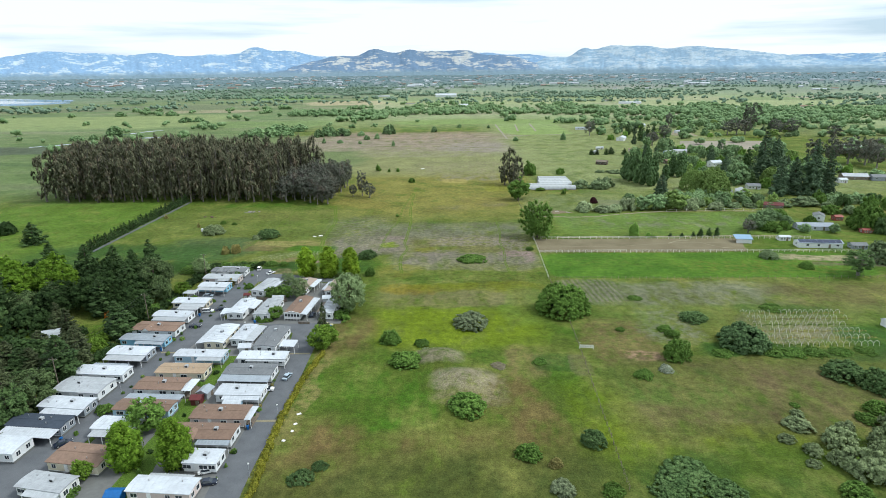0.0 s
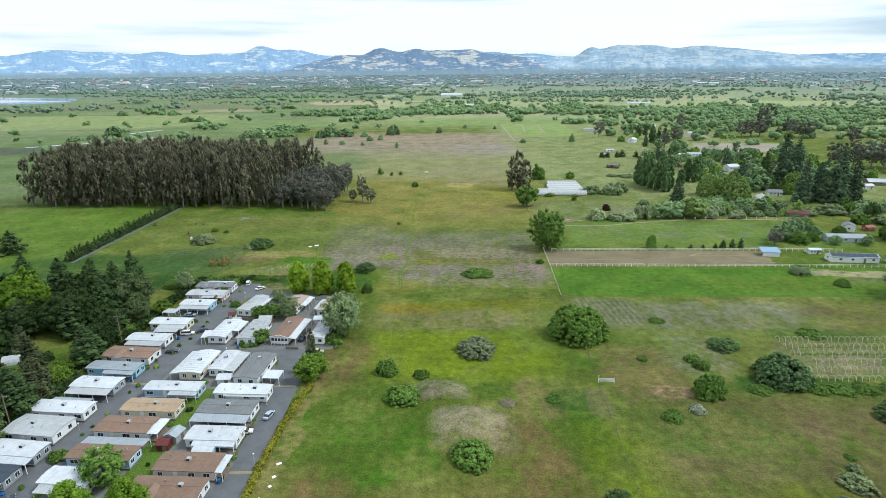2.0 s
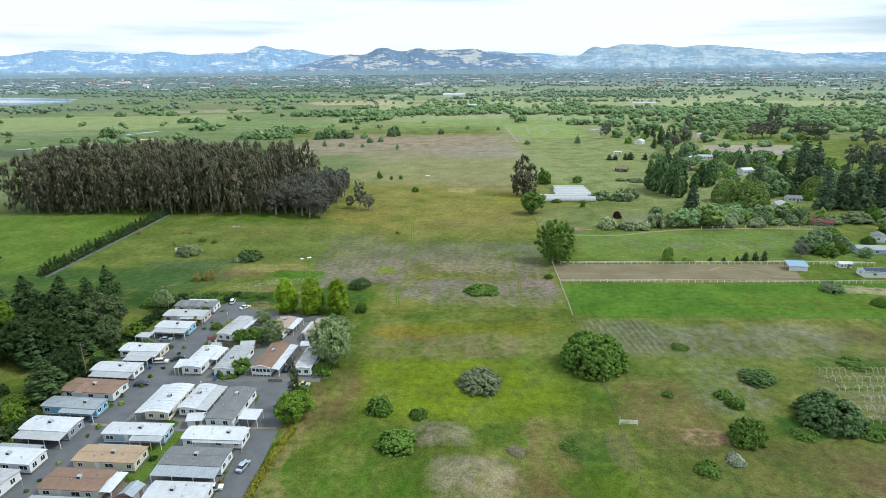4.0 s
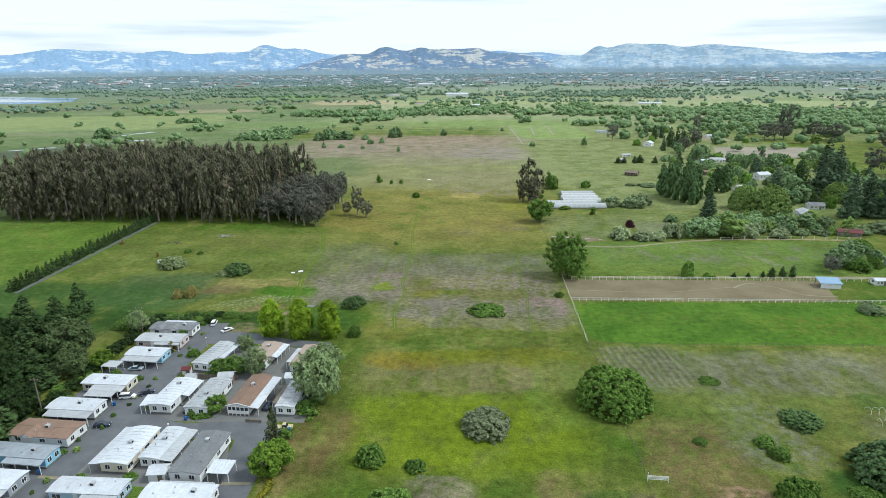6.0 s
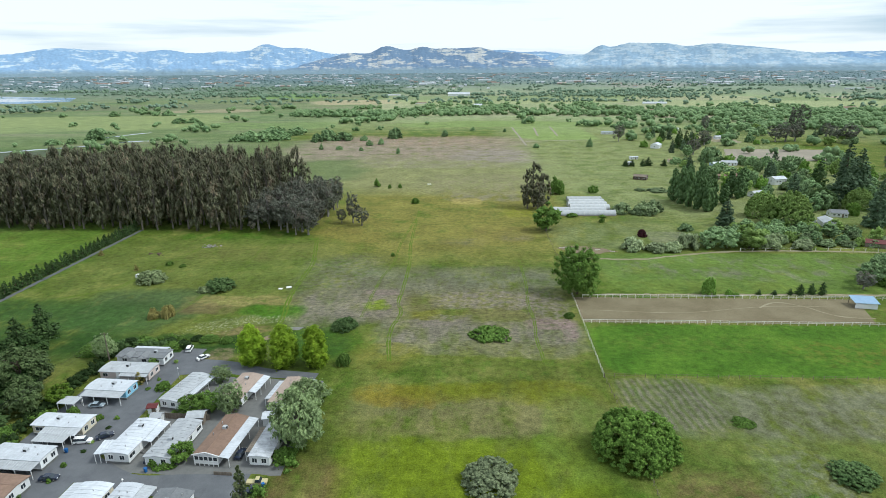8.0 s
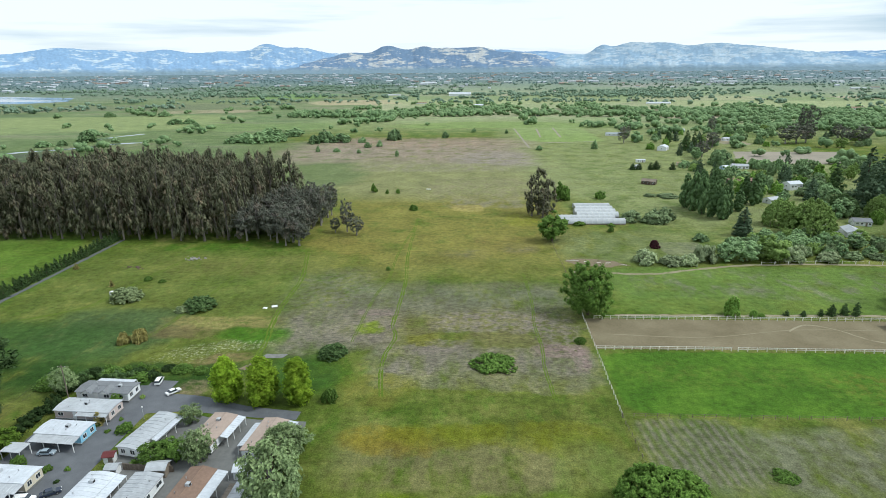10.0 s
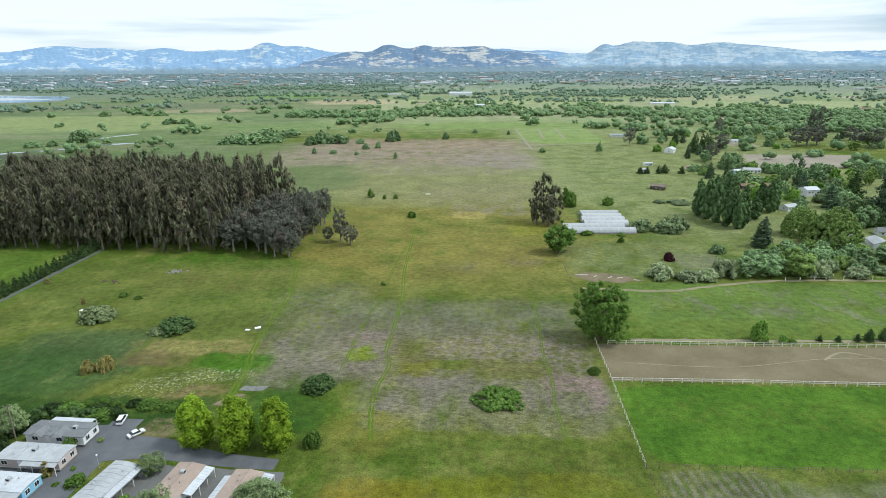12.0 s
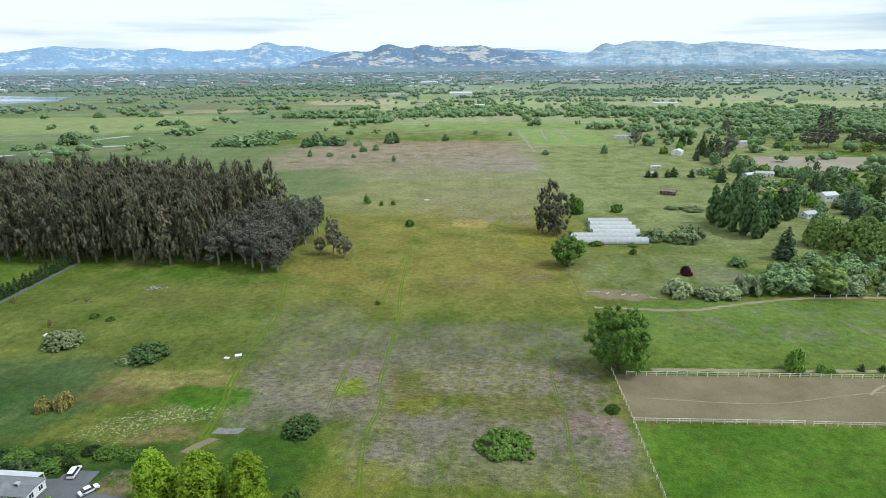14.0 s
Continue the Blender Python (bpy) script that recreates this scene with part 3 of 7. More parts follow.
def water_material():
    k = Nodes("pond_water", 0.08, 0.0, 0.6)
    k.bump(k.noise(0.6, 3.0), 0.15, 0.05)
    return k.done(k.ramp(k.noise(0.02, 3.0), (0.3, (0.10, 0.14, 0.17)), (0.7, (0.16, 0.21, 0.25))))


M["water"] = water_material()
# blue and pale tones carry the distance haze, nothing hangs in the air
M["hill_far"] = hazed_hill_material("hazed_far_ridge", (0.225, 0.345, 0.500), (0.470, 0.545, 0.600), 0.545)
M["hill_mid"] = hazed_hill_material("hazed_middle_hill", (0.155, 0.228, 0.330), (0.490, 0.495, 0.480), 0.528)
M["hill_pale"] = hazed_hill_material("hazed_pale_hill", (0.275, 0.385, 0.495), (0.430, 0.515, 0.580), 0.512)


# ---------------------------------------------------------------- mesh helpers
def mesh_of(name, verts, faces, *mats):
    me = bpy.data.meshes.new(name)
    me.from_pydata([tuple(v) for v in verts], [], [tuple(f) for f in faces])
    for m in mats:
        me.materials.append(m)
    me.update()
    return me


def part(name, me, parent=None, label="", at=None):
    """Links a mesh as one object, under a thing or a part."""
    ob = new(name, me)
    if parent:
        ob.parent = parent
    if at is not None:
        ob.matrix_basis = at
    if label:
        ob["label"] = label
    return ob


class Build:
    """Gathers boxes, tubes and sheets into one mesh."""

    def __init__(self):
        self.v, self.f = [], []

    def add(self, verts, faces):
        n = len(self.v)
        self.v.extend(verts)
        self.f.extend([tuple(i + n for i in f) for f in faces])
        return self

    def box(self, x0, x1, y0, y1, z0, z1, bev=0.0):
        b = min(bev, (x1 - x0) / 3, (y1 - y0) / 3, (z1 - z0) / 3)
        if b <= 0:
            p = [(x, y, z) for z in (z0, z1) for y in (y0, y1) for x in (x0, x1)]
            return self.add(p, [(0, 2, 3, 1), (4, 5, 7, 6), (0, 1, 5, 4), (2, 6, 7, 3), (0, 4, 6, 2), (1, 3, 7, 5)])
        p = []
        for z, i in ((z0, b), (z0 + b, 0), (z1 - b, 0), (z1, b)):
            p += [(x0 + i, y0 + i, z), (x1 - i, y0 + i, z), (x1 - i, y1 - i, z), (x0 + i, y1 - i, z)]
        f = [(3, 2, 1, 0), (12, 13, 14, 15)]
        for k in range(3):
            f += [(k * 4 + j, k * 4 + (j + 1) % 4, k * 4 + 4 + (j + 1) % 4, k * 4 + 4 + j) for j in range(4)]
        return self.add(p, f)

    def tube(self, pts, radii, sides=6):
        pts = [Vector(p) for p in pts]
        ring = []
        for i, p in enumerate(pts):
            d = (pts[min(i + 1, len(pts) - 1)] - pts[max(i - 1, 0)]).normalized()
            u = d.orthogonal().normalized()
            w = d.cross(u)
            ring += [p + (u * math.cos(a) + w * math.sin(a)) * radii[i] for a in (2 * math.pi * j / sides for j in range(sides))]
        f = []
        for i in range(len(pts) - 1):
            f += [(i * sides + j, i * sides + (j + 1) % sides, (i + 1) * sides + (j + 1) % sides, (i + 1) * sides + j) for j in range(sides)]
        f += [tuple(range(sides))[::-1], tuple(range((len(pts) - 1) * sides, len(pts) * sides))]
        return self.add(ring, f)

    def prism(self, outline, x0, x1):
        """An outline in y, z drawn out along x."""
        n = len(outline)
        p = [(x0, y, z) for y, z in outline] + [(x1, y, z) for y, z in outline]
        f = [(i, (i + 1) % n, n + (i + 1) % n, n + i) for i in range(n)]
        return self.add(p, f + [tuple(range(n))[::-1], tuple(range(n, 2 * n))])

    def mesh(self, name, *mats):
        return mesh_of(name, self.v, self.f, *mats)


def thing(name, at, label, category, group="", kind=""):
    ob = new(name)
    ob.matrix_basis = at
    ob.empty_display_size = 0.5
    return tagged(ob, label, category, group, kind)


# ---------------------------------------------------------------- plants
ICO = [(0, 0, 1), (0.894, 0, 0.447), (0.276, 0.851, 0.447), (-0.724, 0.526, 0.447), (-0.724, -0.526, 0.447), (0.276, -0.851, 0.447),
       (0.724, 0.526, -0.447), (-0.276, 0.851, -0.447), (-0.894, 0, -0.447), (-0.276, -0.851, -0.447), (0.724, -0.526, -0.447), (0, 0, -1)]
ICO_F = [(0, 1, 2), (0, 2, 3), (0, 3, 4), (0, 4, 5), (0, 5, 1), (1, 6, 2), (2, 7, 3), (3, 8, 4), (4, 9, 5), (5, 10, 1),
         (6, 7, 2), (7, 8, 3), (8, 9, 4), (9, 10, 5), (10, 6, 1), (11, 7, 6), (11, 8, 7), (11, 9, 8), (11, 10, 9), (11, 6, 10)]


OCT = [(0, 0, 1), (1, 0, 0), (0, 1, 0), (-1, 0, 0), (0, -1, 0), (0, 0, -1)]
OCT_F = [(0, 1, 2), (0, 2, 3), (0, 3, 4), (0, 4, 1), (5, 2, 1), (5, 3, 2), (5, 4, 3), (5, 1, 4)]


def leaf_mesh(name, rng, clumps, leaves, size, mat, core=0.72, up=0.0, long=1.0, rough=True, whole=False):
    """Clumps (x, y, z, radius, height factor) of leaf sprays round a rough core each."""
    clumps = np.array(clumps, dtype=float)
    n = len(clumps)
    c, r, hf = clumps[:, :3], clumps[:, 3], clumps[:, 4]
    base, base_f = (OCT, OCT_F) if rough else (ICO, ICO_F)
    ico = np.array(base, dtype=float)
    nb = len(ico)
    cv = ico[None] * (r * core)[:, None, None] * (1 + rng.uniform(-0.28, 0.28, (n, nb, 1)))
    cv[:, :, 2] *= hf[:, None]
    cv += c[:, None]
    verts = [cv.reshape(-1, 3)]
    cf = (np.array(base_f)[None] + (np.arange(n) * nb)[:, None, None]).reshape(-1, 3)
    k = n * leaves
    d = rng.normal(size=(k, 3))
    d /= np.linalg.norm(d, axis=1)[:, None]
    idx = np.repeat(np.arange(n), leaves)
    p = d * (r[idx] * rng.uniform(0.68, 1.08, k))[:, None]
    p[:, 2] *= hf[idx]
    p += c[idx]
    out = d
    if whole:
        mid = np.array((c[:, 0].mean(), c[:, 1].mean(), c[:, 2].max() * 0.35))
        out = (p - mid) / np.array((1.0, 1.0, max(0.5, c[:, 2].max() / (np.abs(c[:, :2]).max() * 1.6))))
        out = out / (np.linalg.norm(out, axis=1)[:, None] + 1e-6) * 0.8 + d * 0.35
    nrm = out * 1.1 + rng.normal(size=(k, 3)) * 0.45 + np.array((0.0, 0.0, 0.45))
    nrm /= np.linalg.norm(nrm, axis=1)[:, None]
    t = rng.normal(size=(k, 3))
    t[:, 2] += up * np.sign(t[:, 2] + 1e-6) * 3
    t -= (t * nrm).sum(1)[:, None] * nrm
    t /= np.linalg.norm(t, axis=1)[:, None]
    b = np.cross(nrm, t)
    s = (size * rng.uniform(0.6, 1.35, k))[:, None]
    bend = nrm * s * 0.25
    q = np.stack([p - t * s * long - bend, p - b * s * 0.6, p + t * s * long - bend, p + b * s * 0.6], 1).reshape(-1, 3)
    verts.append(q)
    qf = np.arange(k * 4).reshape(-1, 4) + n * nb
    me = bpy.data.meshes.new(name)
    v = np.concatenate(verts)
    me.from_pydata(v.tolist(), [], cf.tolist() + qf.tolist())
    me.polygons.foreach_set("use_smooth", np.arange(len(me.polygons)) < len(cf))
    me.materials.append(mat)
    me.update()
    return me


def dome_clumps(rng, n, r, h, base=0.0, cr=0.26, squash=0.85, even=1.0):
    """Over a half ellipsoid from base up: an uneven outline, open in places."""
    out = []
    lobes = rng.uniform(0, 2 * math.pi, 3)
    for _ in range(n):
        a, e = rng.uniform(0, 2 * math.pi), math.asin(rng.uniform(0.0, 1.0) ** 0.8)
        wob = 1 + even * (0.10 * math.sin(2 * a + lobes[0]) + 0.08 * math.sin(3 * a + lobes[1]) + 0.06 * math.sin(5 * a + lobes[2]))
        q = rng.uniform(1 - 0.28 * even, 1.0) * wob
        k = cr * min(r, h) * rng.uniform(0.6, 1.35)
        rr = max(r - k, 0.2)
        out.append((rr * q * math.cos(e) * math.cos(a), rr * q * math.cos(e) * math.sin(a),
                    base + max(k * 0.55, (h - base - k) * q * math.sin(e)), k, squash))
    for _ in range(n // 5):
        a, q = rng.uniform(0, 2 * math.pi), rng.uniform(0, 0.6)
        out.append((r * q * math.cos(a), r * q * math.sin(a), base + (h - base) * rng.uniform(0.25, 0.6), cr * min(r, h) * 1.3, squash))
    return out


def ball_clumps(rng, n, r, h, base, cr=0.24):
    """Over a whole crown that hangs above the trunk."""
    out, zc, hz = [], (h + base) / 2, (h - base) / 2
    ph = rng.uniform(0, 6.28, 3)
    for _ in range(n):
        d = rng.normal(size=3)
        d /= np.linalg.norm(d)
        a = math.atan2(d[1], d[0])
        q = rng.uniform(0.62, 0.95) * (1 + 0.14 * math.sin(2 * a + ph[0]) + 0.12 * math.sin(3 * a + 2 * d[2] + ph[1]))
        out.append((d[0] * r * q, d[1] * r * q, zc + d[2] * hz * q, cr * min(r, hz) * rng.uniform(0.7, 1.5) + 0.25, 0.85))
    return out


def cone_clumps(rng, h, r, base=0.6, tiers=14, per=7):
    """Drooping boughs in loose tiers; broad below, rounded and uneven towards the top."""
    out = []
    side = rng.uniform(0, 6.28)
    for i in range(tiers):
        f = i / (tiers - 1)
        z = base + (h - base) * f ** 0.95
        rr = r * (1 - f ** 1.5) ** 0.75 * rng.uniform(0.72, 1.15) + 0.10 * r
        m = max(2, round(per * (1 - 0.7 * f) + 1.0))
        ph = rng.uniform(0, 6.28)
        for j in range(m):
            a = ph + 6.28 * j / m + rng.uniform(-0.5, 0.5)
            q = rr * rng.uniform(0.35, 0.9) * (1 + 0.18 * math.cos(a - side))
            out.append((q * math.cos(a), q * math.sin(a), z - 0.15 * q + rng.uniform(-0.02, 0.02) * h, max(0.2, rr * rng.uniform(0.26, 0.42)), 0.75))
    return out


def column_clumps(rng, h, r, base=0.8, n=46):
    out = []
    for i in range(n):
        f = (i + rng.uniform(0, 1)) / n
        prof = min(1.0, 0.55 + 2.2 * f) * max(0.0, 1 - f ** 3.2) ** 0.6
        a, q = rng.uniform(0, 6.28), r * prof * rng.uniform(0.25, 0.85)
        out.append((q * math.cos(a), q * math.sin(a), base + (h - base) * f, r * 0.27 * prof + 0.25, 1.6))
    return out


def euc_clumps(rng, h, r, base):
    """Slender upright plumes round the stem, ragged and open, thinning to the top."""
    out = []
    for i in range(60):
        f = rng.uniform(0, 1) ** 0.85
        prof = (0.55 + 0.45 * min(1, f * 2.5)) * (1 - 0.75 * f ** 3)
        a, q = rng.uniform(0, 6.28), r * prof * rng.uniform(0.1, 1.0) ** 0.6
        z = base + (h - base) * f * 0.94
        out.append((q * math.cos(a), q * math.sin(a), z, r * rng.uniform(0.13, 0.22) * (1 - 0.3 * f), 3.4))
    return out


def trunk_mesh(rng, h, r, mat, limbs=4, spread=0.4, lean=0.04):
    b = Build()
    top = Vector((rng.uniform(-lean, lean) * h, rng.uniform(-lean, lean) * h, h))
    b.tube([(0, 0, -0.3), (0, 0, 0.15 * h), top * 0.55, top], [r * 1.35, r, r * 0.62, r * 0.15], 7)
    for i in range(limbs):
        f = rng.uniform(0.3, 0.8)
        s = top * f
        a = rng.uniform(0, 6.28)
        e = s + Vector((math.cos(a) * spread * h, math.sin(a) * spread * h, h * rng.uniform(0.12, 0.3)))
        b.tube([s, s.lerp(e, 0.5) + Vector((0, 0, 0.03 * h)), e], [r * 0.42, r * 0.28, r * 0.08], 5)
    return b.mesh("trunk", mat)


PROTO = {}


def plant(kind, leaf, variant):
    """One plant of a kind, built once: 1 m radius and height are scaled from its own nominal size."""
    key = (kind, leaf, variant)
    if key in PROTO:
        return PROTO[key]
    rng = np.random.default_rng(1000 + sum(ord(ch) for ch in kind + leaf) * 7 + variant)
    mat, bark = M[leaf], M["bark"]
    name, category, size, trunk = "shrub", "shrub", (4.0, 4.0), None
    if kind == "dome":
        crown = leaf_mesh("crown", rng, dome_clumps(rng, 250, 4.0, 4.0, 0.0, 0.105, 0.85, 0.7), 9, 0.21, mat, core=0.95, whole=True)
        trunk = trunk_mesh(rng, 2.6, 0.12, bark, 5, 0.5)
    elif kind == "mid_dome":
        crown = leaf_mesh("crown", rng, dome_clumps(rng, 130, 4.0, 4.0, 0.0, 0.14, 0.85, 0.8), 10, 0.27, mat, core=0.92, whole=True)
        trunk = trunk_mesh(rng, 2.6, 0.12, bark, 4, 0.5)
    elif kind == "small_dome":
        crown = leaf_mesh("crown", rng, dome_clumps(rng, 34, 4.0, 4.0, 0.0, 0.26), 14, 0.52, mat, core=0.85, whole=True)
        trunk = trunk_mesh(rng, 2.6, 0.12, bark, 2, 0.5)
    elif kind == "crown":
        size, name, category = (10.0, 18.0), "broadleaf_tree", "tree"
        crown = leaf_mesh("crown", rng, ball_clumps(rng, 300, 10.0, 18.0, 0.6, 0.11), 28, 0.36, mat, core=0.75, whole=True)
        trunk = trunk_mesh(rng, 15.0, 0.5, bark, 8, 0.3)
    elif kind == "far_dome":
        crown = leaf_mesh("crown", rng, dome_clumps(rng, 56, 4.0, 4.0, 0.0, 0.2), 9, 0.46, mat, core=0.85, whole=True)
        trunk = trunk_mesh(rng, 2.6, 0.12, bark, 4, 0.5)
    elif kind == "big_dome":
        size, name, category = (10.0, 11.0), "broadleaf_tree", "tree"
        crown = leaf_mesh("crown", rng, dome_clumps(rng, 620, 10.0, 11.0, 0.0, 0.066, 0.85, 0.45), 16, 0.32, mat, core=0.9, whole=True)
        trunk = trunk_mesh(rng, 9.0, 0.45, bark, 7, 0.5)
    elif kind == "low":
        size = (4.0, 1.6)
        crown = leaf_mesh("crown", rng, dome_clumps(rng, 170, 4.0, 1.7, 0.0, 0.24, 0.8, 0.8), 11, 0.18, mat, core=0.92, whole=True)
        trunk = trunk_mesh(rng, 1.0, 0.06, bark, 4, 0.8)
    elif kind == "ball":
        size, name, category = (5.0, 10.0), "broadleaf_tree", "tree"
        crown = leaf_mesh("crown", rng, ball_clumps(rng, 120, 5.0, 10.0, 0.8, 0.16), 15, 0.40, mat, core=0.75, whole=True)
        trunk = trunk_mesh(rng, 8.0, 0.26, bark, 6, 0.28)
    elif kind == "far_ball":
        size, name, category = (5.0, 10.0), "broadleaf_tree", "tree"
        crown = leaf_mesh("crown", rng, ball_clumps(rng, 70, 5.0, 10.0, 0.6, 0.20), 9, 0.52, mat, core=0.85, whole=True)
        trunk = trunk_mesh(rng, 8.0, 0.26, bark, 3, 0.28)
    elif kind == "airy":
        size, name, category = (6.0, 14.0), "broadleaf_tree", "tree"
        crown = leaf_mesh("crown", rng, ball_clumps(rng, 170, 6.0, 14.0, 1.0, 0.10), 16, 0.34, mat, core=0.5, up=0.8, long=1.5, whole=True)
        trunk = trunk_mesh(rng, 12.0, 0.28, bark, 8, 0.24)
    elif kind == "cone":
        size, name, category = (4.0, 14.0), "conifer_tree", "tree"
        crown = leaf_mesh("crown", rng, cone_clumps(rng, 14.0, 4.0), 14, 0.48, mat, core=0.6, whole=True)
        trunk = trunk_mesh(rng, 13.0, 0.28, bark, 0)
    elif kind == "spire":
        size, name, category = (1.2, 4.0), "cypress_tree", "tree"
        crown = leaf_mesh("crown", rng, cone_clumps(rng, 4.0, 1.2, 0.1, 8, 5), 12, 0.24, mat)
        trunk = trunk_mesh(rng, 3.6, 0.08, bark, 0)
    elif kind == "redwood":
        size, name, category = (7.0, 34.0), "redwood_tree", "tree"
        crown = leaf_mesh("crown", rng, cone_clumps(rng, 34.0, 7.0, 1.5, 24, 9), 12, 0.68, mat, core=0.75, whole=True)
        trunk = trunk_mesh(rng, 33.0, 0.7, bark, 0, lean=0.01)
    elif kind == "poplar":
        size, name, category = (4.5, 24.0), "poplar_tree", "tree"
        crown = leaf_mesh("crown", rng, column_clumps(rng, 24.0, 4.5, 0.8, 130), 18, 0.36, mat, core=0.95, up=0.5, whole=True)
        trunk = trunk_mesh(rng, 21.0, 0.4, bark, 4, 0.06)
    elif kind == "oval":
        size, name, category = (4.0, 14.0), "young_poplar_tree", "tree"
        crown = leaf_mesh("crown", rng, column_clumps(rng, 14.0, 4.0, 0.6, 130), 40, 0.27, mat, core=0.7, whole=True)
        trunk = trunk_mesh(rng, 12.0, 0.2, bark, 5, 0.15)
    elif kind == "euc":
        size, name, category = (4.5, 38.0), "eucalyptus_tree", "tree"
        crown = leaf_mesh("crown", rng, euc_clumps(rng, 38.0, 5.0, 2.6), 10, 0.36, mat, core=0.8, up=3.0, long=3.0, whole=True)
        trunk = trunk_mesh(rng, 36.0, 0.42, M["bark_pale"], 7, 0.08, 0.03)
    elif kind == "gum":
        size, name, category = (6.0, 20.0), "gum_tree", "tree"
        crown = leaf_mesh("crown", rng, ball_clumps(rng, 96, 6.0, 20.0, 2.6, 0.11), 13, 0.42, mat, core=0.55, up=0.6, long=1.5, whole=True)
        trunk = trunk_mesh(rng, 18.0, 0.46, M["bark_white"], 14, 0.25, 0.06)
    elif kind == "reeds":
        size, name, category = (4.0, 4.0), "pampas_clump", "shrub"
        crown = leaf_mesh("crown", rng, dome_clumps(rng, 40, 4.0, 4.0, 0.0, 0.3, 1.4), 30, 0.45, mat, core=0.5, up=1.5, long=1.6)
        trunk = trunk_mesh(rng, 2.5, 0.08, bark, 5, 0.5)
    ob = thing(name, Matrix(), "", category)
    part("trunk", trunk, ob)
    part("crown", crown, ob)
    PROTO[key] = (ob, size)
    return PROTO[key]


def put_plant(kind, leaf, x, y, r, h, label, group="", z=0.0, name=""):
    if kind == "dome" and (y > 330 or r < 3.4):
        kind = "far_dome" if y > 330 else "mid_dome" if r > 1.5 else "small_dome"
    if kind == "ball" and y > 330:
        kind = "far_ball" if h > 1.5 * r else "far_dome"
    v = int(abs(x * 7.3 + y * 3.1)) % (2 if kind == "big_dome" else 4 if kind == "euc" else 3)
    ob, (r0, h0) = plant(kind, leaf, v)
    a = (x * 12.9898 + y * 78.233) % 6.283
    s = Matrix.LocRotScale((x, y, z), Euler((0, 0, a)), (r / r0, r / r0, h / h0))
    made = copy_thing(ob, s)
    if name:
        made.name = name
    return tagged(made, label, group=group)


# ---------------------------------------------------------------- ground, roads, water
def rise(x, y):
    """The plain is level for 2.3 km and then climbs gently to the foot of the hills."""
    r = math.hypot(x, y - 70)
    if r < 2300:
        return 0.0
    return 85.0 * (1 - r / (2300 * math.exp(7.68e-4 * (r - 2300)))) - 0.0


def far_scale(x, y):
    r = math.hypot(x, y - 70)
    return 1.0 if r < 2300 else r / (2300 * math.exp(7.68e-4 * (r - 2300)))


MOUNDS = [(-4.6, 158.5, 6.6, 2.6), (3.0, 144.5, 8.0, 3.0), (-38.0, 262.0, 4.0, 0.4)]


def ground_z(x, y):
    z = rise(x, y)
    for mx, my, mr, mh in MOUNDS:
        d2 = ((x - mx) ** 2 + (y - my) ** 2) / (mr * mr)
        if d2 < 6:
            z += mh * math.exp(-d2 * 1.6)
    return z


def ground_sheet():
    xs = np.unique(np.round(np.concatenate([np.linspace(-4900, -320, 64), np.linspace(-320, 320, 110), np.linspace(320, 4900, 64), np.linspace(-20, 20, 30)]), 2))
    ys = np.unique(np.round(np.concatenate([np.linspace(-1500, 40, 14), np.linspace(40, 460, 100), np.linspace(460, 4940, 96), np.linspace(128, 175, 40)]), 2))
    v = [(x, y, ground_z(x, y)) for y in ys for x in xs]
    n = len(xs)
    f = [(j * n + i, j * n + i + 1, (j + 1) * n + i + 1, (j + 1) * n + i) for j in range(len(ys) - 1) for i in range(n - 1)]
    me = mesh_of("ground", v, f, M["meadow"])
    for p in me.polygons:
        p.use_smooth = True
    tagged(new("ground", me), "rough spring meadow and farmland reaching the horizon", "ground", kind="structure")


ground_sheet()


def ribbon(name, pts, widths, mat, label, z=0.03, ragged=0.0, category="ground", step=2.0):
    """A strip along a line, smooth at the bends, with uneven edges."""
    p = [Vector((*q, 0)) for q in pts]
    fine, wide = [], []
    for i in range(len(p) - 1):
        p0, p1, p2, p3 = p[max(i - 1, 0)], p[i], p[i + 1], p[min(i + 2, len(p) - 1)]
        m = max(2, int((p2 - p1).length / step))
        for k in range(m + (i == len(p) - 2)):
            t = k / m
            fine.append(0.5 * ((2 * p1) + (p2 - p0) * t + (2 * p0 - 5 * p1 + 4 * p2 - p3) * t * t + (3 * p1 - p0 - 3 * p2 + p3) * t ** 3))
            wide.append(widths[i] + (widths[min(i + 1, len(widths) - 1)] - widths[i]) * t if len(widths) > 1 else widths[0])
    v, f = [], []
    for i, c in enumerate(fine):
        d = (fine[min(i + 1, len(fine) - 1)] - fine[max(i - 1, 0)]).normalized()
        side = Vector((-d.y, d.x, 0))
        for s in (-1, 1):
            w = wide[i] / 2 * (1 + ragged * noise.noise(c * 0.35 + Vector((s * 9, 0, 0))) * 2)
            q = c + side * s * w
            v.append((q.x, q.y, ground_z(q.x, q.y) + z))
    f = [(2 * i, 2 * i + 1, 2 * i + 3, 2 * i + 2) for i in range(len(fine) - 1)]
    return tagged(new(name, mesh_of(name, v, f, mat)), label, category, kind="structure")


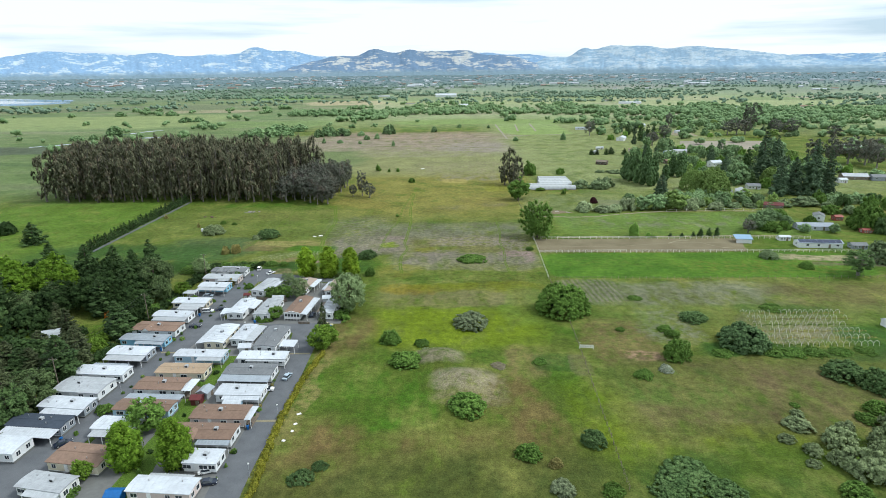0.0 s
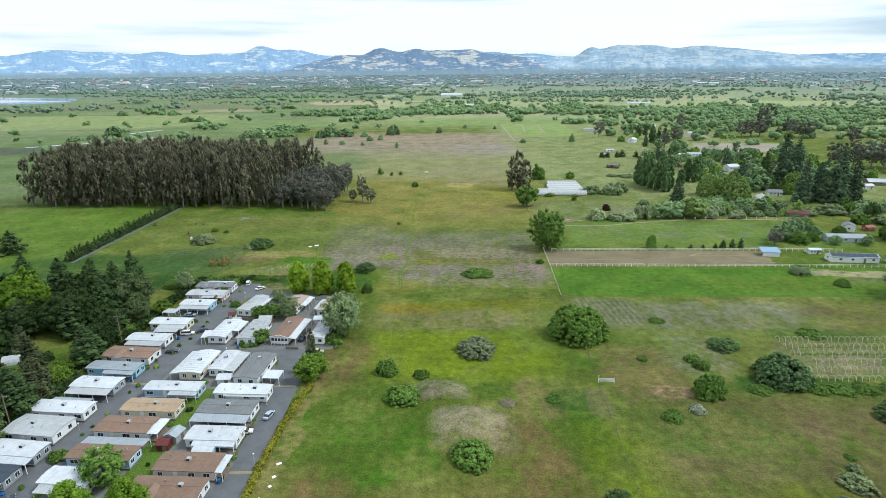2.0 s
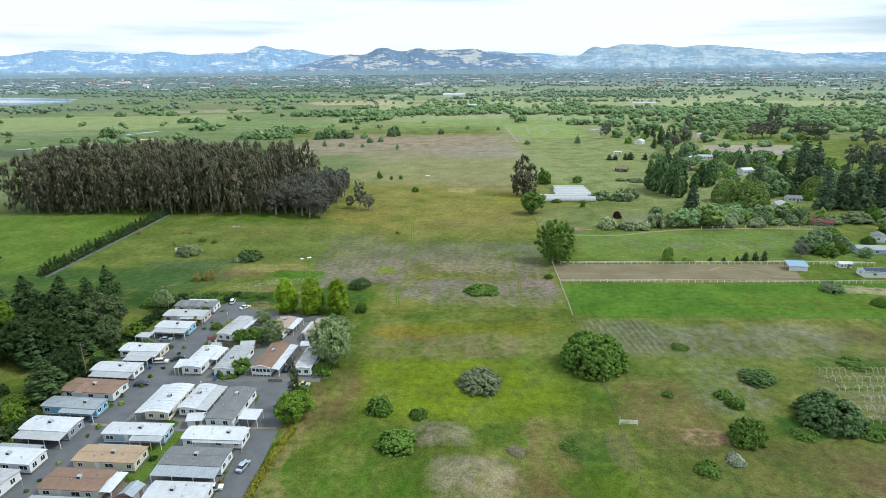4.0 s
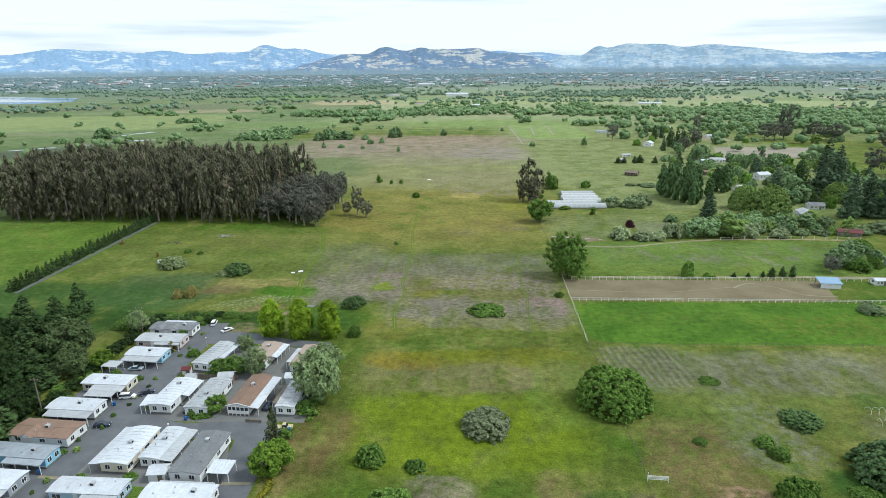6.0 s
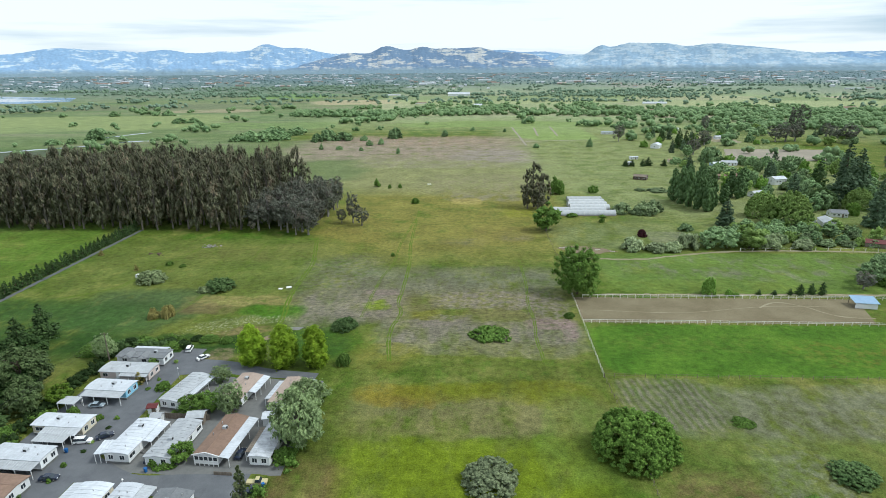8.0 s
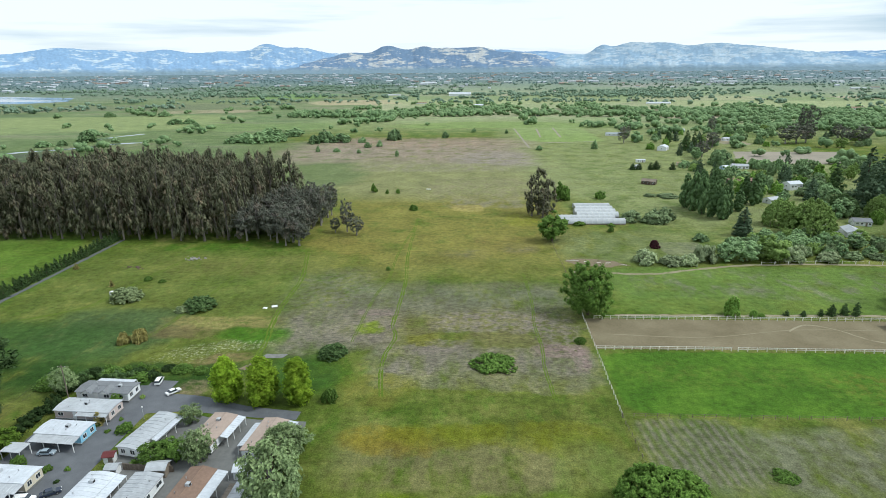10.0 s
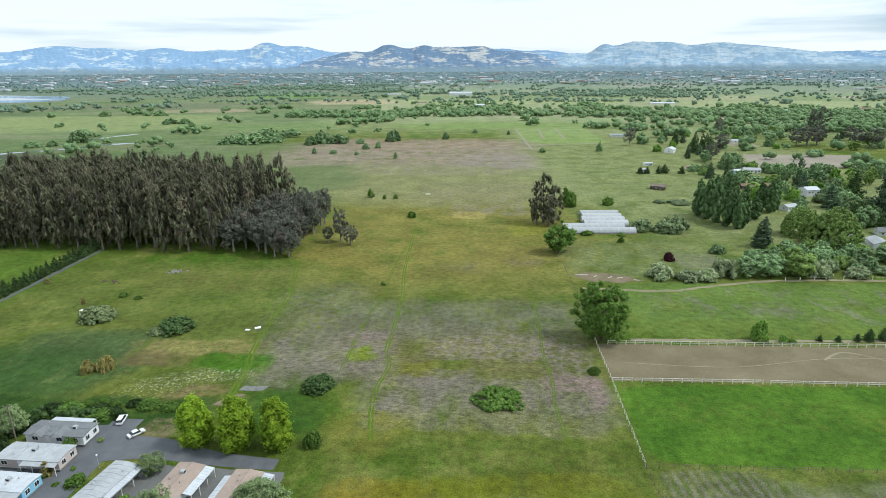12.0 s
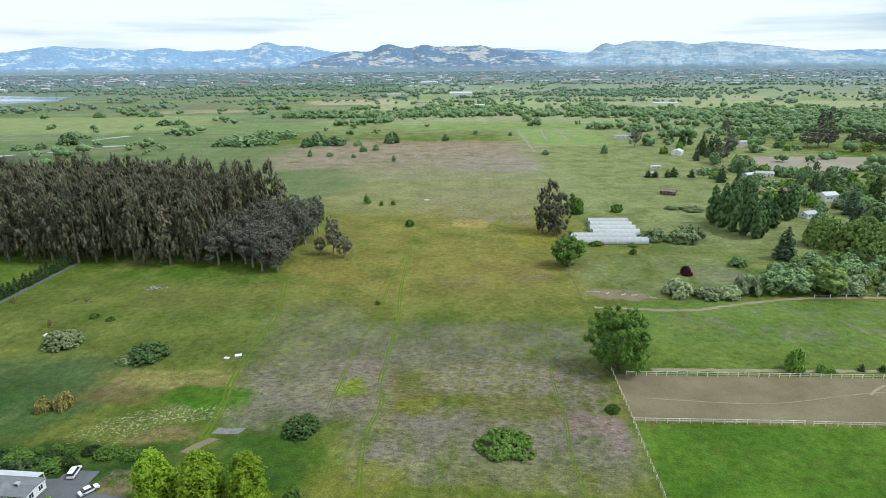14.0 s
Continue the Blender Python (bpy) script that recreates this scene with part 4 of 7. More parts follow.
def sheet(name, outline, mat, label, z=0.02, ragged=0.6, category="ground"):
    """A flat plot of ground with an uneven border."""
    pts = []
    n = len(outline)
    for i in range(n):
        a, b = Vector((*outline[i], 0)), Vector((*outline[(i + 1) % n], 0))
        m = max(2, int((b - a).length / 2.5))
        for k in range(m):
            q = a.lerp(b, k / m)
            q += Vector((noise.noise(q * 0.21), noise.noise(q * 0.21 + Vector((5, 5, 5))), 0)) * ragged * 2
            pts.append((q.x, q.y, ground_z(q.x, q.y) + z))
    return tagged(new(name, mesh_of(name, pts, [range(len(pts))], mat)), label, category, kind="structure")


ribbon("road", [(-96.5, 92), (-95.0, 104), (-92.6, 125), (-90.6, 150), (-88.8, 176), (-87.6, 200), (-86.8, 226), (-86.0, 243)], [7.6], M["asphalt"],
       "grey asphalt lane between rows of mobile homes", 0.040, category="road")
ribbon("road", [(-91, 188.3), (-74, 180.6), (-60, 180.6), (-47.0, 180.0)], [9.0, 6.4, 6.6, 9.0], M["asphalt"], "grey asphalt cross lane", 0.044, category="road")
ribbon("road", [(-48.6, 90), (-49.2, 104), (-48.8, 120), (-48.2, 140), (-48.8, 160), (-49.8, 172), (-51.6, 182)], [7.4, 7.4, 7.2, 6.6, 7.6, 9.4, 8.0], M["asphalt"],
       "grey asphalt lane beside the meadow hedge", 0.048, category="road")
ribbon("road", [(-88, 231), (-73, 231.4), (-58, 228.2), (-42.5, 226.4)], [11.0, 7.6, 4.8, 3.6], M["asphalt"], "grey asphalt lane at the park's end", 0.052, category="road")
for y in (125.0, 161.4):
    ribbon("speed_bump", [(-52.0, y), (-45.6, y + 0.2)], [0.9], M["gravel"], "worn pale speed bump across the lane", 0.075, 0.2, "road")
ribbon("speed_bump", [(-93.6, 162.6), (-86.2, 162.2)], [0.9], M["gravel"], "worn pale speed bump across the lane", 0.075, 0.2, "road")
sheet("yard", [(-109.5, 92), (-97, 92), (-94, 125), (-91, 176), (-89, 240), (-104.5, 240), (-107, 210), (-107, 176), (-108.5, 125)], M["asphalt"], "grey paved yards under the mobile homes", 0.016, 0.3, "pavement")
sheet("lawn", [(-74, 92), (-68, 92), (-68, 160), (-74, 160)], M["lush"], "strip of green lawn between mobile homes", 0.024, 0.5, "lawn")
sheet("yard", [(-89, 92), (-52, 92), (-52, 163), (-56, 176), (-86, 176)], M["concrete"], "concrete paths and drives between mobile homes", 0.012, 0.2, "pavement")
sheet("yard", [(-82, 184), (-40, 184), (-40, 224), (-80, 226)], M["concrete"], "concrete yards between mobile homes", 0.012, 0.4, "ground")
sheet("sand_arena", [(43.2, 288.4), (150.5, 287.6), (143, 265.2), (42.6, 265.2)], M["sand"], "brown sand riding arena, raked and rutted", 0.03, 0.25)
ribbon("dirt_track", [(55, 291.2), (80, 291.4), (110, 291.8), (150, 292.0), (185, 291)], [1.8], M["gravel"], "pale dirt track behind the arena fence", 0.035, 0.5, "track")
ribbon("dirt_track", [(48, 337), (64, 335.5), (84, 335.2), (98, 339.4), (125, 346.4), (160, 348.3), (205, 346)], [2.0], M["gravel"], "pale dirt track along the field's edge", 0.03, 0.5, "track")
ribbon("worn_trail", [(110, 279), (118, 284), (126, 281), (134, 272), (146, 270)], [0.7], M["gravel"], "worn horse trail in the sand arena", 0.045, 0.5, "track")
ribbon("worn_trail", [(48, 276), (80, 274), (112, 280), (140, 280)], [0.35], M["gravel"], "worn horse trail in the sand arena", 0.043, 0.5, "track")
TRACKS = [([(-64.4, 255), (-65.2, 268.9), (-67.3, 280.2), (-68.7, 293.3), (-69.0, 308.6), (-69.4, 326.7), (-73.4, 348.3), (-78, 370)], 0.6, 0.6, "lush green wheel track through the meadow"),
          ([(-22.4, 236), (-24.1, 247.3), (-24.5, 260), (-22.6, 272.7), (-24.6, 281.3), (-24.3, 301.7), (-24.5, 327.6), (-26.8, 361.7), (-27.5, 430)], 0.45, 0.45, "lush green wheel track through the meadow"),
          ([(-36.6, 268), (-35.8, 290.6), (-34.7, 309.4), (-31.9, 327.5), (-31.7, 361.6), (-28, 410)], 0.35, 0.3, "narrow green wheel track through the meadow"),
          ([(25.2, 236), (24.5, 252.6), (25.4, 266.1), (24.9, 282.5), (26.2, 302.8), (26, 335)], 0.35, 0.3, "narrow green wheel track through the meadow"),
          ([(-160, 283), (-143.9, 295.2), (-140.3, 311.3), (-136.6, 330.4), (-131.8, 353.4), (-129.6, 376)], 0.7, 0.5, "faint green wheel track through the west meadow"),
          ([(-112.2, 262.5), (-105.8, 273.4), (-102.6, 299.9), (-100, 326.1), (-101.4, 360.4)], 0.5, 0.3, "faint green wheel track through the west meadow")]
for line, apart, wide, label in TRACKS:
    for side in (-1, 1):
        ribbon("grass_track", [(x + side * apart, y) for x, y in line], [wide], M["track"], label, 0.03, 0.9, "track")
ribbon("fence_track", [(-181.2, 270), (-181.2, 384)], [2.0], M["asphalt"], "dark narrow lane along the cypress row", 0.03, 0.2, "track")
sheet("bare_ground", [(46, 352), (56, 356), (70, 352), (76, 346), (66, 343.5), (52, 346)], M["soil"], "bare brown earth with broken fencing", 0.03, 1.2)
sheet("bare_ground", [(-68, 250), (-63, 255), (-60.5, 255), (-65, 249.5)], M["soil"], "bare earth patch near the young poplars", 0.03, 0.6)
sheet("concrete_slab", [(-63, 257.2), (-56, 257.2), (-55, 259.6), (-62, 260)], M["slab"], "cracked grey concrete slab in grass", 0.05, 0.4, "slab")
sheet("ploughed_field", [(252, 632), (352, 625), (396, 700), (280, 708)], M["tan_field"], "pale ploughed field beyond the houses", 0.06, 1.0, "field")
for a, b in (((72.5, 745), (72.5, 955)), ((97.4, 843), (104.5, 950)), ((123.3, 842), (130.0, 966))):
    ribbon("gravel_line", [a, b], [2.6], M["tan_field"], "pale gravel line round a plot", 0.05, 0.3, "track")
ribbon("gravel_line", [(76, 783), (155, 797)], [3.4], M["tan_field"], "pale gravel line round a plot", 0.05, 0.4, "track")
sheet("dirt_lot", [(296, 770), (326, 762), (330, 800), (312, 830), (288, 826)], M["gravel"], "pale bare yard beside farm buildings", 0.03, 2.0)
sheet("pond", [(-1700, 1900), (-1480, 1690), (-1230, 1690), (-1180, 1800), (-1300, 2010), (-1800, 2040)], M["water"], "grey-blue reservoir beyond the pasture", 0.3, 5.0, "water")
ribbon("creek", [(-520, 700), (-455, 752), (-430, 790), (-404, 806)], [7.0, 9.0, 12.0, 8.0], M["water"], "narrow creek with open water", 0.06, 0.8, "water", 6.0)
ribbon("creek", [(-490, 815), (-472, 870), (-455, 905)], [8.0], M["water"], "narrow creek with open water", 0.06, 0.8, "water", 6.0)


# ---------------------------------------------------------------- hills at the horizon
def ridge(name, az0, az1, r0, r1, bumps, floor, rough, mat, label, seed):
    """A range of hills as a slope from its foot up to an uneven crest; bumps: azimuth, height in degrees, width."""
    na, nr = int((az1 - az0) * 12), 22
    v = []
    for i in range(na + 1):
        az = az0 + (az1 - az0) * i / na
        crest = floor + sum(a * math.exp(-((az - c) / w) ** 2) for c, a, w in bumps)
        crest += rough * (noise.fractal(Vector((az * 0.7, seed, 0)), 0.7, 2.1, 6) + 0.5 * noise.fractal(Vector((az * 3.1, seed + 4, 0)), 0.6, 2.1, 4))
        end = min(1.0, (az - az0) / 3.0, (az1 - az) / 3.0)
        crest = max(0.02, crest * (max(0.0, end) ** 0.6))
        for j in range(nr + 1):
            f = j / nr
            r = r0 + (r1 - r0) * f
            up = f ** 1.35 + 0.06 * math.sin(math.pi * f) * noise.fractal(Vector((az * 1.1, seed + f * 3.2, 3)), 0.7, 2.1, 6)
            el = -0.52 + (crest + 0.52) * min(1.0, max(0.0, up)) if j < nr else crest
            a = radians(az)
            v.append((math.sin(a) * r, 70 + math.cos(a) * r, 85.5 + r * math.tan(radians(el))))
    n = nr + 1
    f = [(i * n + j, (i + 1) * n + j, (i + 1) * n + j + 1, i * n + j + 1) for i in range(na) for j in range(nr)]
    me = mesh_of(name, v, f, mat)
    for p in me.polygons:
        p.use_smooth = True
    tagged(new(name, me), label, "hills", kind="structure")


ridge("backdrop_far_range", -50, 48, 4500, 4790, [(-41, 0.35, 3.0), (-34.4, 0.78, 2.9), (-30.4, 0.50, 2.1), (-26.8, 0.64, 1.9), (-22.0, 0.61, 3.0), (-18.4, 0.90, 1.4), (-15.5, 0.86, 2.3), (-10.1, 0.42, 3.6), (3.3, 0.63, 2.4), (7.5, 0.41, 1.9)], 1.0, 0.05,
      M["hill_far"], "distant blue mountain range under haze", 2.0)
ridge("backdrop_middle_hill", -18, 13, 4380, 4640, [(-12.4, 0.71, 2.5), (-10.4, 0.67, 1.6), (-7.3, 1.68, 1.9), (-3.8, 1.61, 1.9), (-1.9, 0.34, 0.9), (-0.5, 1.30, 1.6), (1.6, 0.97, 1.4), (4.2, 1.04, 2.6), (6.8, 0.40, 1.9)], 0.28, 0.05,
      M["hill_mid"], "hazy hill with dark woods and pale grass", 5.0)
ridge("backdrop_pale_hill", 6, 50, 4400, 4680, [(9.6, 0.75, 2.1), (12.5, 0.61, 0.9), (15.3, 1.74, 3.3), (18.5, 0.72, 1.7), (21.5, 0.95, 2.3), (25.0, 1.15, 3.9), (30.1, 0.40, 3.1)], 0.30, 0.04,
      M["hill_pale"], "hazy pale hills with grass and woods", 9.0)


# ---------------------------------------------------------------- mobile homes
def roof_profile(w, eave, pitch, bowed, over=0.3, thick=0.14):
    h = w / 2 + over
    top = [(-h, eave - over * pitch), (0, eave + w / 2 * pitch), (h, eave - over * pitch)]
    if bowed:
        k = w / 2 * pitch
        top = [(-h, eave - over * pitch * 0.6), (-h * 0.62, eave + k * 0.55), (-h * 0.25, eave + k * 0.93), (0, eave + k),
               (h * 0.25, eave + k * 0.93), (h * 0.62, eave + k * 0.55), (h, eave - over * pitch * 0.6)]
    return [(y, z + thick) for y, z in top][::-1] + top


def add_window(home, x, y, z, w, h, axis, side):
    """A window on a long wall (axis y) or an end wall (axis x)."""
    fr, pa = Build(), Build()
    for a, b in ((-w / 2 - 0.07, w / 2 + 0.07),):
        fr.box(a, b, -0.05, 0.03, -h / 2 - 0.07, -h / 2)
        fr.box(a, b, -0.05, 0.03, h / 2, h / 2 + 0.07)
        fr.box(a, a + 0.07, -0.05, 0.03, -h / 2, h / 2)
        fr.box(b - 0.07, b, -0.05, 0.03, -h / 2, h / 2)
    fr.box(-0.03, 0.03, -0.04, 0.02, -h / 2, h / 2)
    pa.box(-w / 2, w / 2, -0.015, 0.01, -h / 2, h / 2)
    turn = {("y", -1): 0, ("y", 1): 180, ("x", 1): 90, ("x", -1): -90}[(axis, side)]
    win = part("window", fr.mesh("window_frame", M["trim"]), home, "", pose(x, y, z, 0, 0, turn))
    part("pane", pa.mesh("pane", M["glass"]), win)


def add_canopy(home, name, x0, x1, y0, y1, z_in, z_out, mat, outer, posts=3, label=""):
    """A light metal roof on posts beside a home; outer: the side, -1 or 1, on which the posts stand."""
    b = Build()
    za, zb = (z_out, z_in) if outer < 0 else (z_in, z_out)
    n = max(2, int((x1 - x0) / 0.75))
    top = []
    for i in range(n):
        xa, d = x0 + (x1 - x0) * i / n, (x1 - x0) / n
        top += [(xa, 0.13), (xa + d * 0.22, 0.13), (xa + d * 0.30, 0.08), (xa + d * 0.92, 0.08)]
    top.append((x1, 0.13))
    line = top + [(x, z - 0.06) for x, z in top[::-1]]
    m = len(line)
    b.add([(x, y0, za + z) for x, z in line] + [(x, y1, zb + z) for x, z in line], [(i, m + i, m + (i + 1) % m, (i + 1) % m) for i in range(m)] + [tuple(range(m)), tuple(range(m, 2 * m))[::-1]])
    roof = part(name, b.mesh(name, mat), home, label)
    ye = y0 + 0.15 if outer < 0 else y1 - 0.15
    for i in range(posts):
        x = x0 + 0.15 + (x1 - x0 - 0.3) * i / (posts - 1)
        part("post", Build().box(x - 0.06, x + 0.06, ye - 0.06, ye + 0.06, 0, z_out + 0.02).mesh("post", M["trim"]), roof)


def mobile_home(x, y, length, width, turn, roof, wall, label, near=0.0, far=0.0, canopy="silver", bowed=True, pitch=0.12, dormers=0, porch=0, seed=1, canopy_len=0.7, veranda=0):
    """near, far: how much of the width is a canopy on the -y or +y side."""
    rng = random.Random(seed)
    w = width - near - far
    mid = (near - far) / 2
    home = thing("mobile_home", pose(x, y, 0.05, 0, 0, turn), label, "house", "mobile homes")
    l2, eave, base = length / 2 - 0.3, 2.75, 0.55
    k = w / 2 * pitch
    body = Build().prism([(mid - w / 2 + 0.2, base), (mid + w / 2 - 0.2, base), (mid + w / 2 - 0.2, eave), (mid, eave + k * 0.97), (mid - w / 2 + 0.2, eave)], -l2, l2)
    part("wall", body.mesh("wall", M[wall]), home)
    part("skirting", Build().box(-l2 + 0.05, l2 - 0.05, mid - w / 2 + 0.26, mid + w / 2 - 0.26, -0.05, base).mesh("skirting", M["concrete"]), home)
    for s in (-1, 1):
        trimb = Build().box(-l2 - 0.02, l2 + 0.02, mid + s * (w / 2 - 0.19) - 0.02, mid + s * (w / 2 - 0.19) + 0.02, base - 0.06, base + 0.08)
        part("trim_board", trimb.mesh("trim_board", M["trim"]), home)
    prof = [(yy + mid, z) for yy, z in roof_profile(w - 0.4, eave, pitch, bowed)]
    cover = part("roof", Build().prism(prof, -length / 2, length / 2).mesh("roof", M[roof]), home)
    half = len(prof) // 2
    if roof in ("white_roof", "pale_roof", "silver", "patched_roof"):
        seam = Build()
        n = int(length / 1.22)
        top = prof[:half][::-1]
        under = [(a, z - 0.03) for a, z in top]
        seam.prism([(a, z + 0.05) for a, z in top[::-1]] + under, -0.03, 0.03)
        rib = seam.mesh("roof_seam", M[roof])
        for i in range(1, n):
            part("roof_seam", rib, cover, "", pose(-length / 2 + length * i / n, 0, 0))
    else:
        part("ridge_cap", Build().prism([(mid - 0.16, eave + k + 0.13), (mid + 0.16, eave + k + 0.13), (mid, eave + k + 0.20)], -length / 2 - 0.01, length / 2 + 0.01).mesh("ridge_cap", M[roof]), cover)
    # vents and a cooler on the roof
    xs = rng.uniform(-0.1, 0.25) * length
    if rng.random() < 0.75:
        cool = part("roof_cooler", Build().box(xs - 0.45, xs + 0.45, mid - 0.45, mid + 0.45, eave + k - 0.05, eave + k + 0.75, 0.06).mesh("roof_cooler", M["pale_roof"]), home, "boxy metal evaporative cooler")
        part("louvre", Build().box(xs - 0.35, xs + 0.35, mid - 0.465, mid - 0.44, eave + k + 0.12, eave + k + 0.6).mesh("louvre", M["dark"]), cool)
    for i in range(3):
        xv, yv = rng.uniform(-0.4, 0.4) * length, mid + rng.choice((-1, 1)) * w * rng.uniform(0.1, 0.3)
        zv = eave + (w / 2 - abs(yv - mid)) * pitch
        part("vent_pipe", Build().tube([(xv, yv, zv), (xv, yv, zv + 0.5)], [0.09, 0.09], 6).tube([(xv, yv, zv + 0.5), (xv, yv, zv + 0.6)], [0.15, 0.08], 6).mesh("vent_pipe", M["rim"]), home)
    # windows and doors
    for s in (-1, 1):
        yw = mid + s * (w / 2 - 0.2 + 0.03)
        n = 4
        for i in range(n):
            xw = -l2 + (i + 0.5 + rng.uniform(-0.18, 0.18)) * 2 * l2 / n
            if i == 1:
                d = part("door", Build().box(-0.45, 0.45, -0.05, 0.02, 0, 2.0, 0.02).mesh("door", M["trim"]), home, "white door", pose(xw, yw, base + 0.05, 0, 0, 0 if s < 0 else 180))
                part("door_handle", Build().box(0.3, 0.38, -0.1, -0.05, 0.95, 1.02).mesh("door_handle", M["rim"]), d)
                part("step", Build().box(xw - 0.6, xw + 0.6, min(yw, yw + s * 0.9), max(yw, yw + s * 0.9), -0.05, 0.3).box(xw - 0.6, xw + 0.6, min(yw, yw + s * 0.5), max(yw, yw + s * 0.5), 0.3, base).mesh("step", M["concrete"]), home)
            else:
                add_window(home, xw, yw, 1.75, rng.choice((1.0, 1.4, 1.8)), 0.95, "y", s)
    for s in (-1, 1):
        for q in (-0.22, 0.22):
            add_window(home, s * (l2 + 0.03), mid + q * w, 1.75, 1.1, 1.1, "x", s)
    for s, wide in ((-1, near), (1, far)):
        if wide > 0.4:
            edge = mid + s * (w / 2 - 0.15)
            out = edge + s * (wide + 0.1)
            span = length * canopy_len
            a = length / 2 - span if s < 0 else -length / 2 + (length - span) * 0.5
            add_canopy(home, "carport_roof", a, a + span, min(edge, out), max(edge, out), eave - 0.12, eave - 0.42, M[canopy], s, 4, "ribbed metal carport roof on posts")
    for i in range(dormers):
        xd = -l2 + (i + 0.7) * 2 * l2 / (dormers + 1)
        yf = mid - w / 2 - 0.5
        dorm = part("dormer", Build().add([(xd - 1.3, yf, eave), (xd + 1.3, yf, eave), (xd, yf, eave + 0.95), (xd - 1.3, mid - 0.4, eave), (xd + 1.3, mid - 0.4, eave), (xd, mid - 0.2, eave + 0.98)],
                                                [(0, 1, 2), (1, 4, 5, 2), (4, 3, 5), (3, 0, 2, 5), (0, 3, 4, 1)]).mesh("dormer", M["trim"]), home, "white gabled dormer")
        part("dormer_roof", Build().add([(xd - 1.5, yf - 0.15, eave - 0.1), (xd, yf - 0.15, eave + 1.02), (xd + 1.5, yf - 0.15, eave - 0.1), (xd - 1.5, mid, eave + 0.15), (xd, mid, eave + 1.05), (xd + 1.5, mid, eave + 0.15),
                                         (xd - 1.5, yf - 0.15, eave), (xd, yf - 0.15, eave + 1.12), (xd + 1.5, yf - 0.15, eave), (xd - 1.5, mid, eave + 0.25), (xd, mid, eave + 1.15), (xd + 1.5, mid, eave + 0.25)],
                                        [(0, 3, 4, 1), (1, 4, 5, 2), (6, 7, 10, 9), (7, 8, 11, 10), (0, 1, 7, 6), (1, 2, 8, 7), (0, 6, 9, 3), (2, 5, 11, 8), (3, 9, 10, 4), (4, 10, 11, 5)]).mesh("dormer_roof", M[roof]), dorm)
    if porch:
        add_canopy(home, "porch_roof", length / 2 - 0.1, length / 2 + porch, mid - w / 2 + 0.2, mid + w / 2 - 0.2, eave - 0.2, eave - 0.3, M["white_roof"], -1, 2, "white porch roof on posts")
        part("porch_deck", Build().box(length / 2 - 0.3, length / 2 + porch - 0.1, mid - w / 2 + 0.3, mid + w / 2 - 0.3, -0.05, 0.5, 0.03).mesh("porch_deck", M["wood"]), home)
    if veranda:
        # a glazed gable end: white frame, railing and posts under a fascia that follows the roof
        x0, half_w = -length / 2, w / 2 - 0.2
        part("fascia", Build().prism([(mid - half_w - 0.5, eave - 0.12), (mid, eave + k + 0.10), (mid + half_w + 0.5, eave - 0.12), (mid + half_w + 0.5, eave + 0.12), (mid, eave + k + 0.34), (mid - half_w - 0.5, eave + 0.12)], x0 - 0.06, x0 + 0.10).mesh("fascia", M["trim"]), home, "white gable fascia")
        part("beam", Build().box(x0 - 0.03, x0 + 0.12, mid - half_w, mid + half_w, eave - 0.28, eave - 0.06).mesh("beam", M["trim"]), home)
        for i in range(6):
            yy = mid - half_w + 2 * half_w * i / 5
            part("post", Build().box(x0 - 0.05, x0 + 0.11, yy - 0.08, yy + 0.08, 0, eave - 0.1).mesh("post", M["trim"]), home)
        part("railing", Build().box(x0 - 0.04, x0 + 0.06, mid - half_w, mid + half_w, 1.35, 1.45).box(x0 - 0.03, x0 + 0.05, mid - half_w, mid + half_w, 0.55, 1.25).mesh("railing", M["trim"]), home)
        for i in range(5):
            yy = mid - half_w + 2 * half_w * (i + 0.5) / 5
            part("pane", Build().box(x0 + 0.07, x0 + 0.12, yy - half_w / 5 + 0.1, yy + half_w / 5 - 0.1, 1.47, eave - 0.3).mesh("pane", M["glass"]), home)
    return home


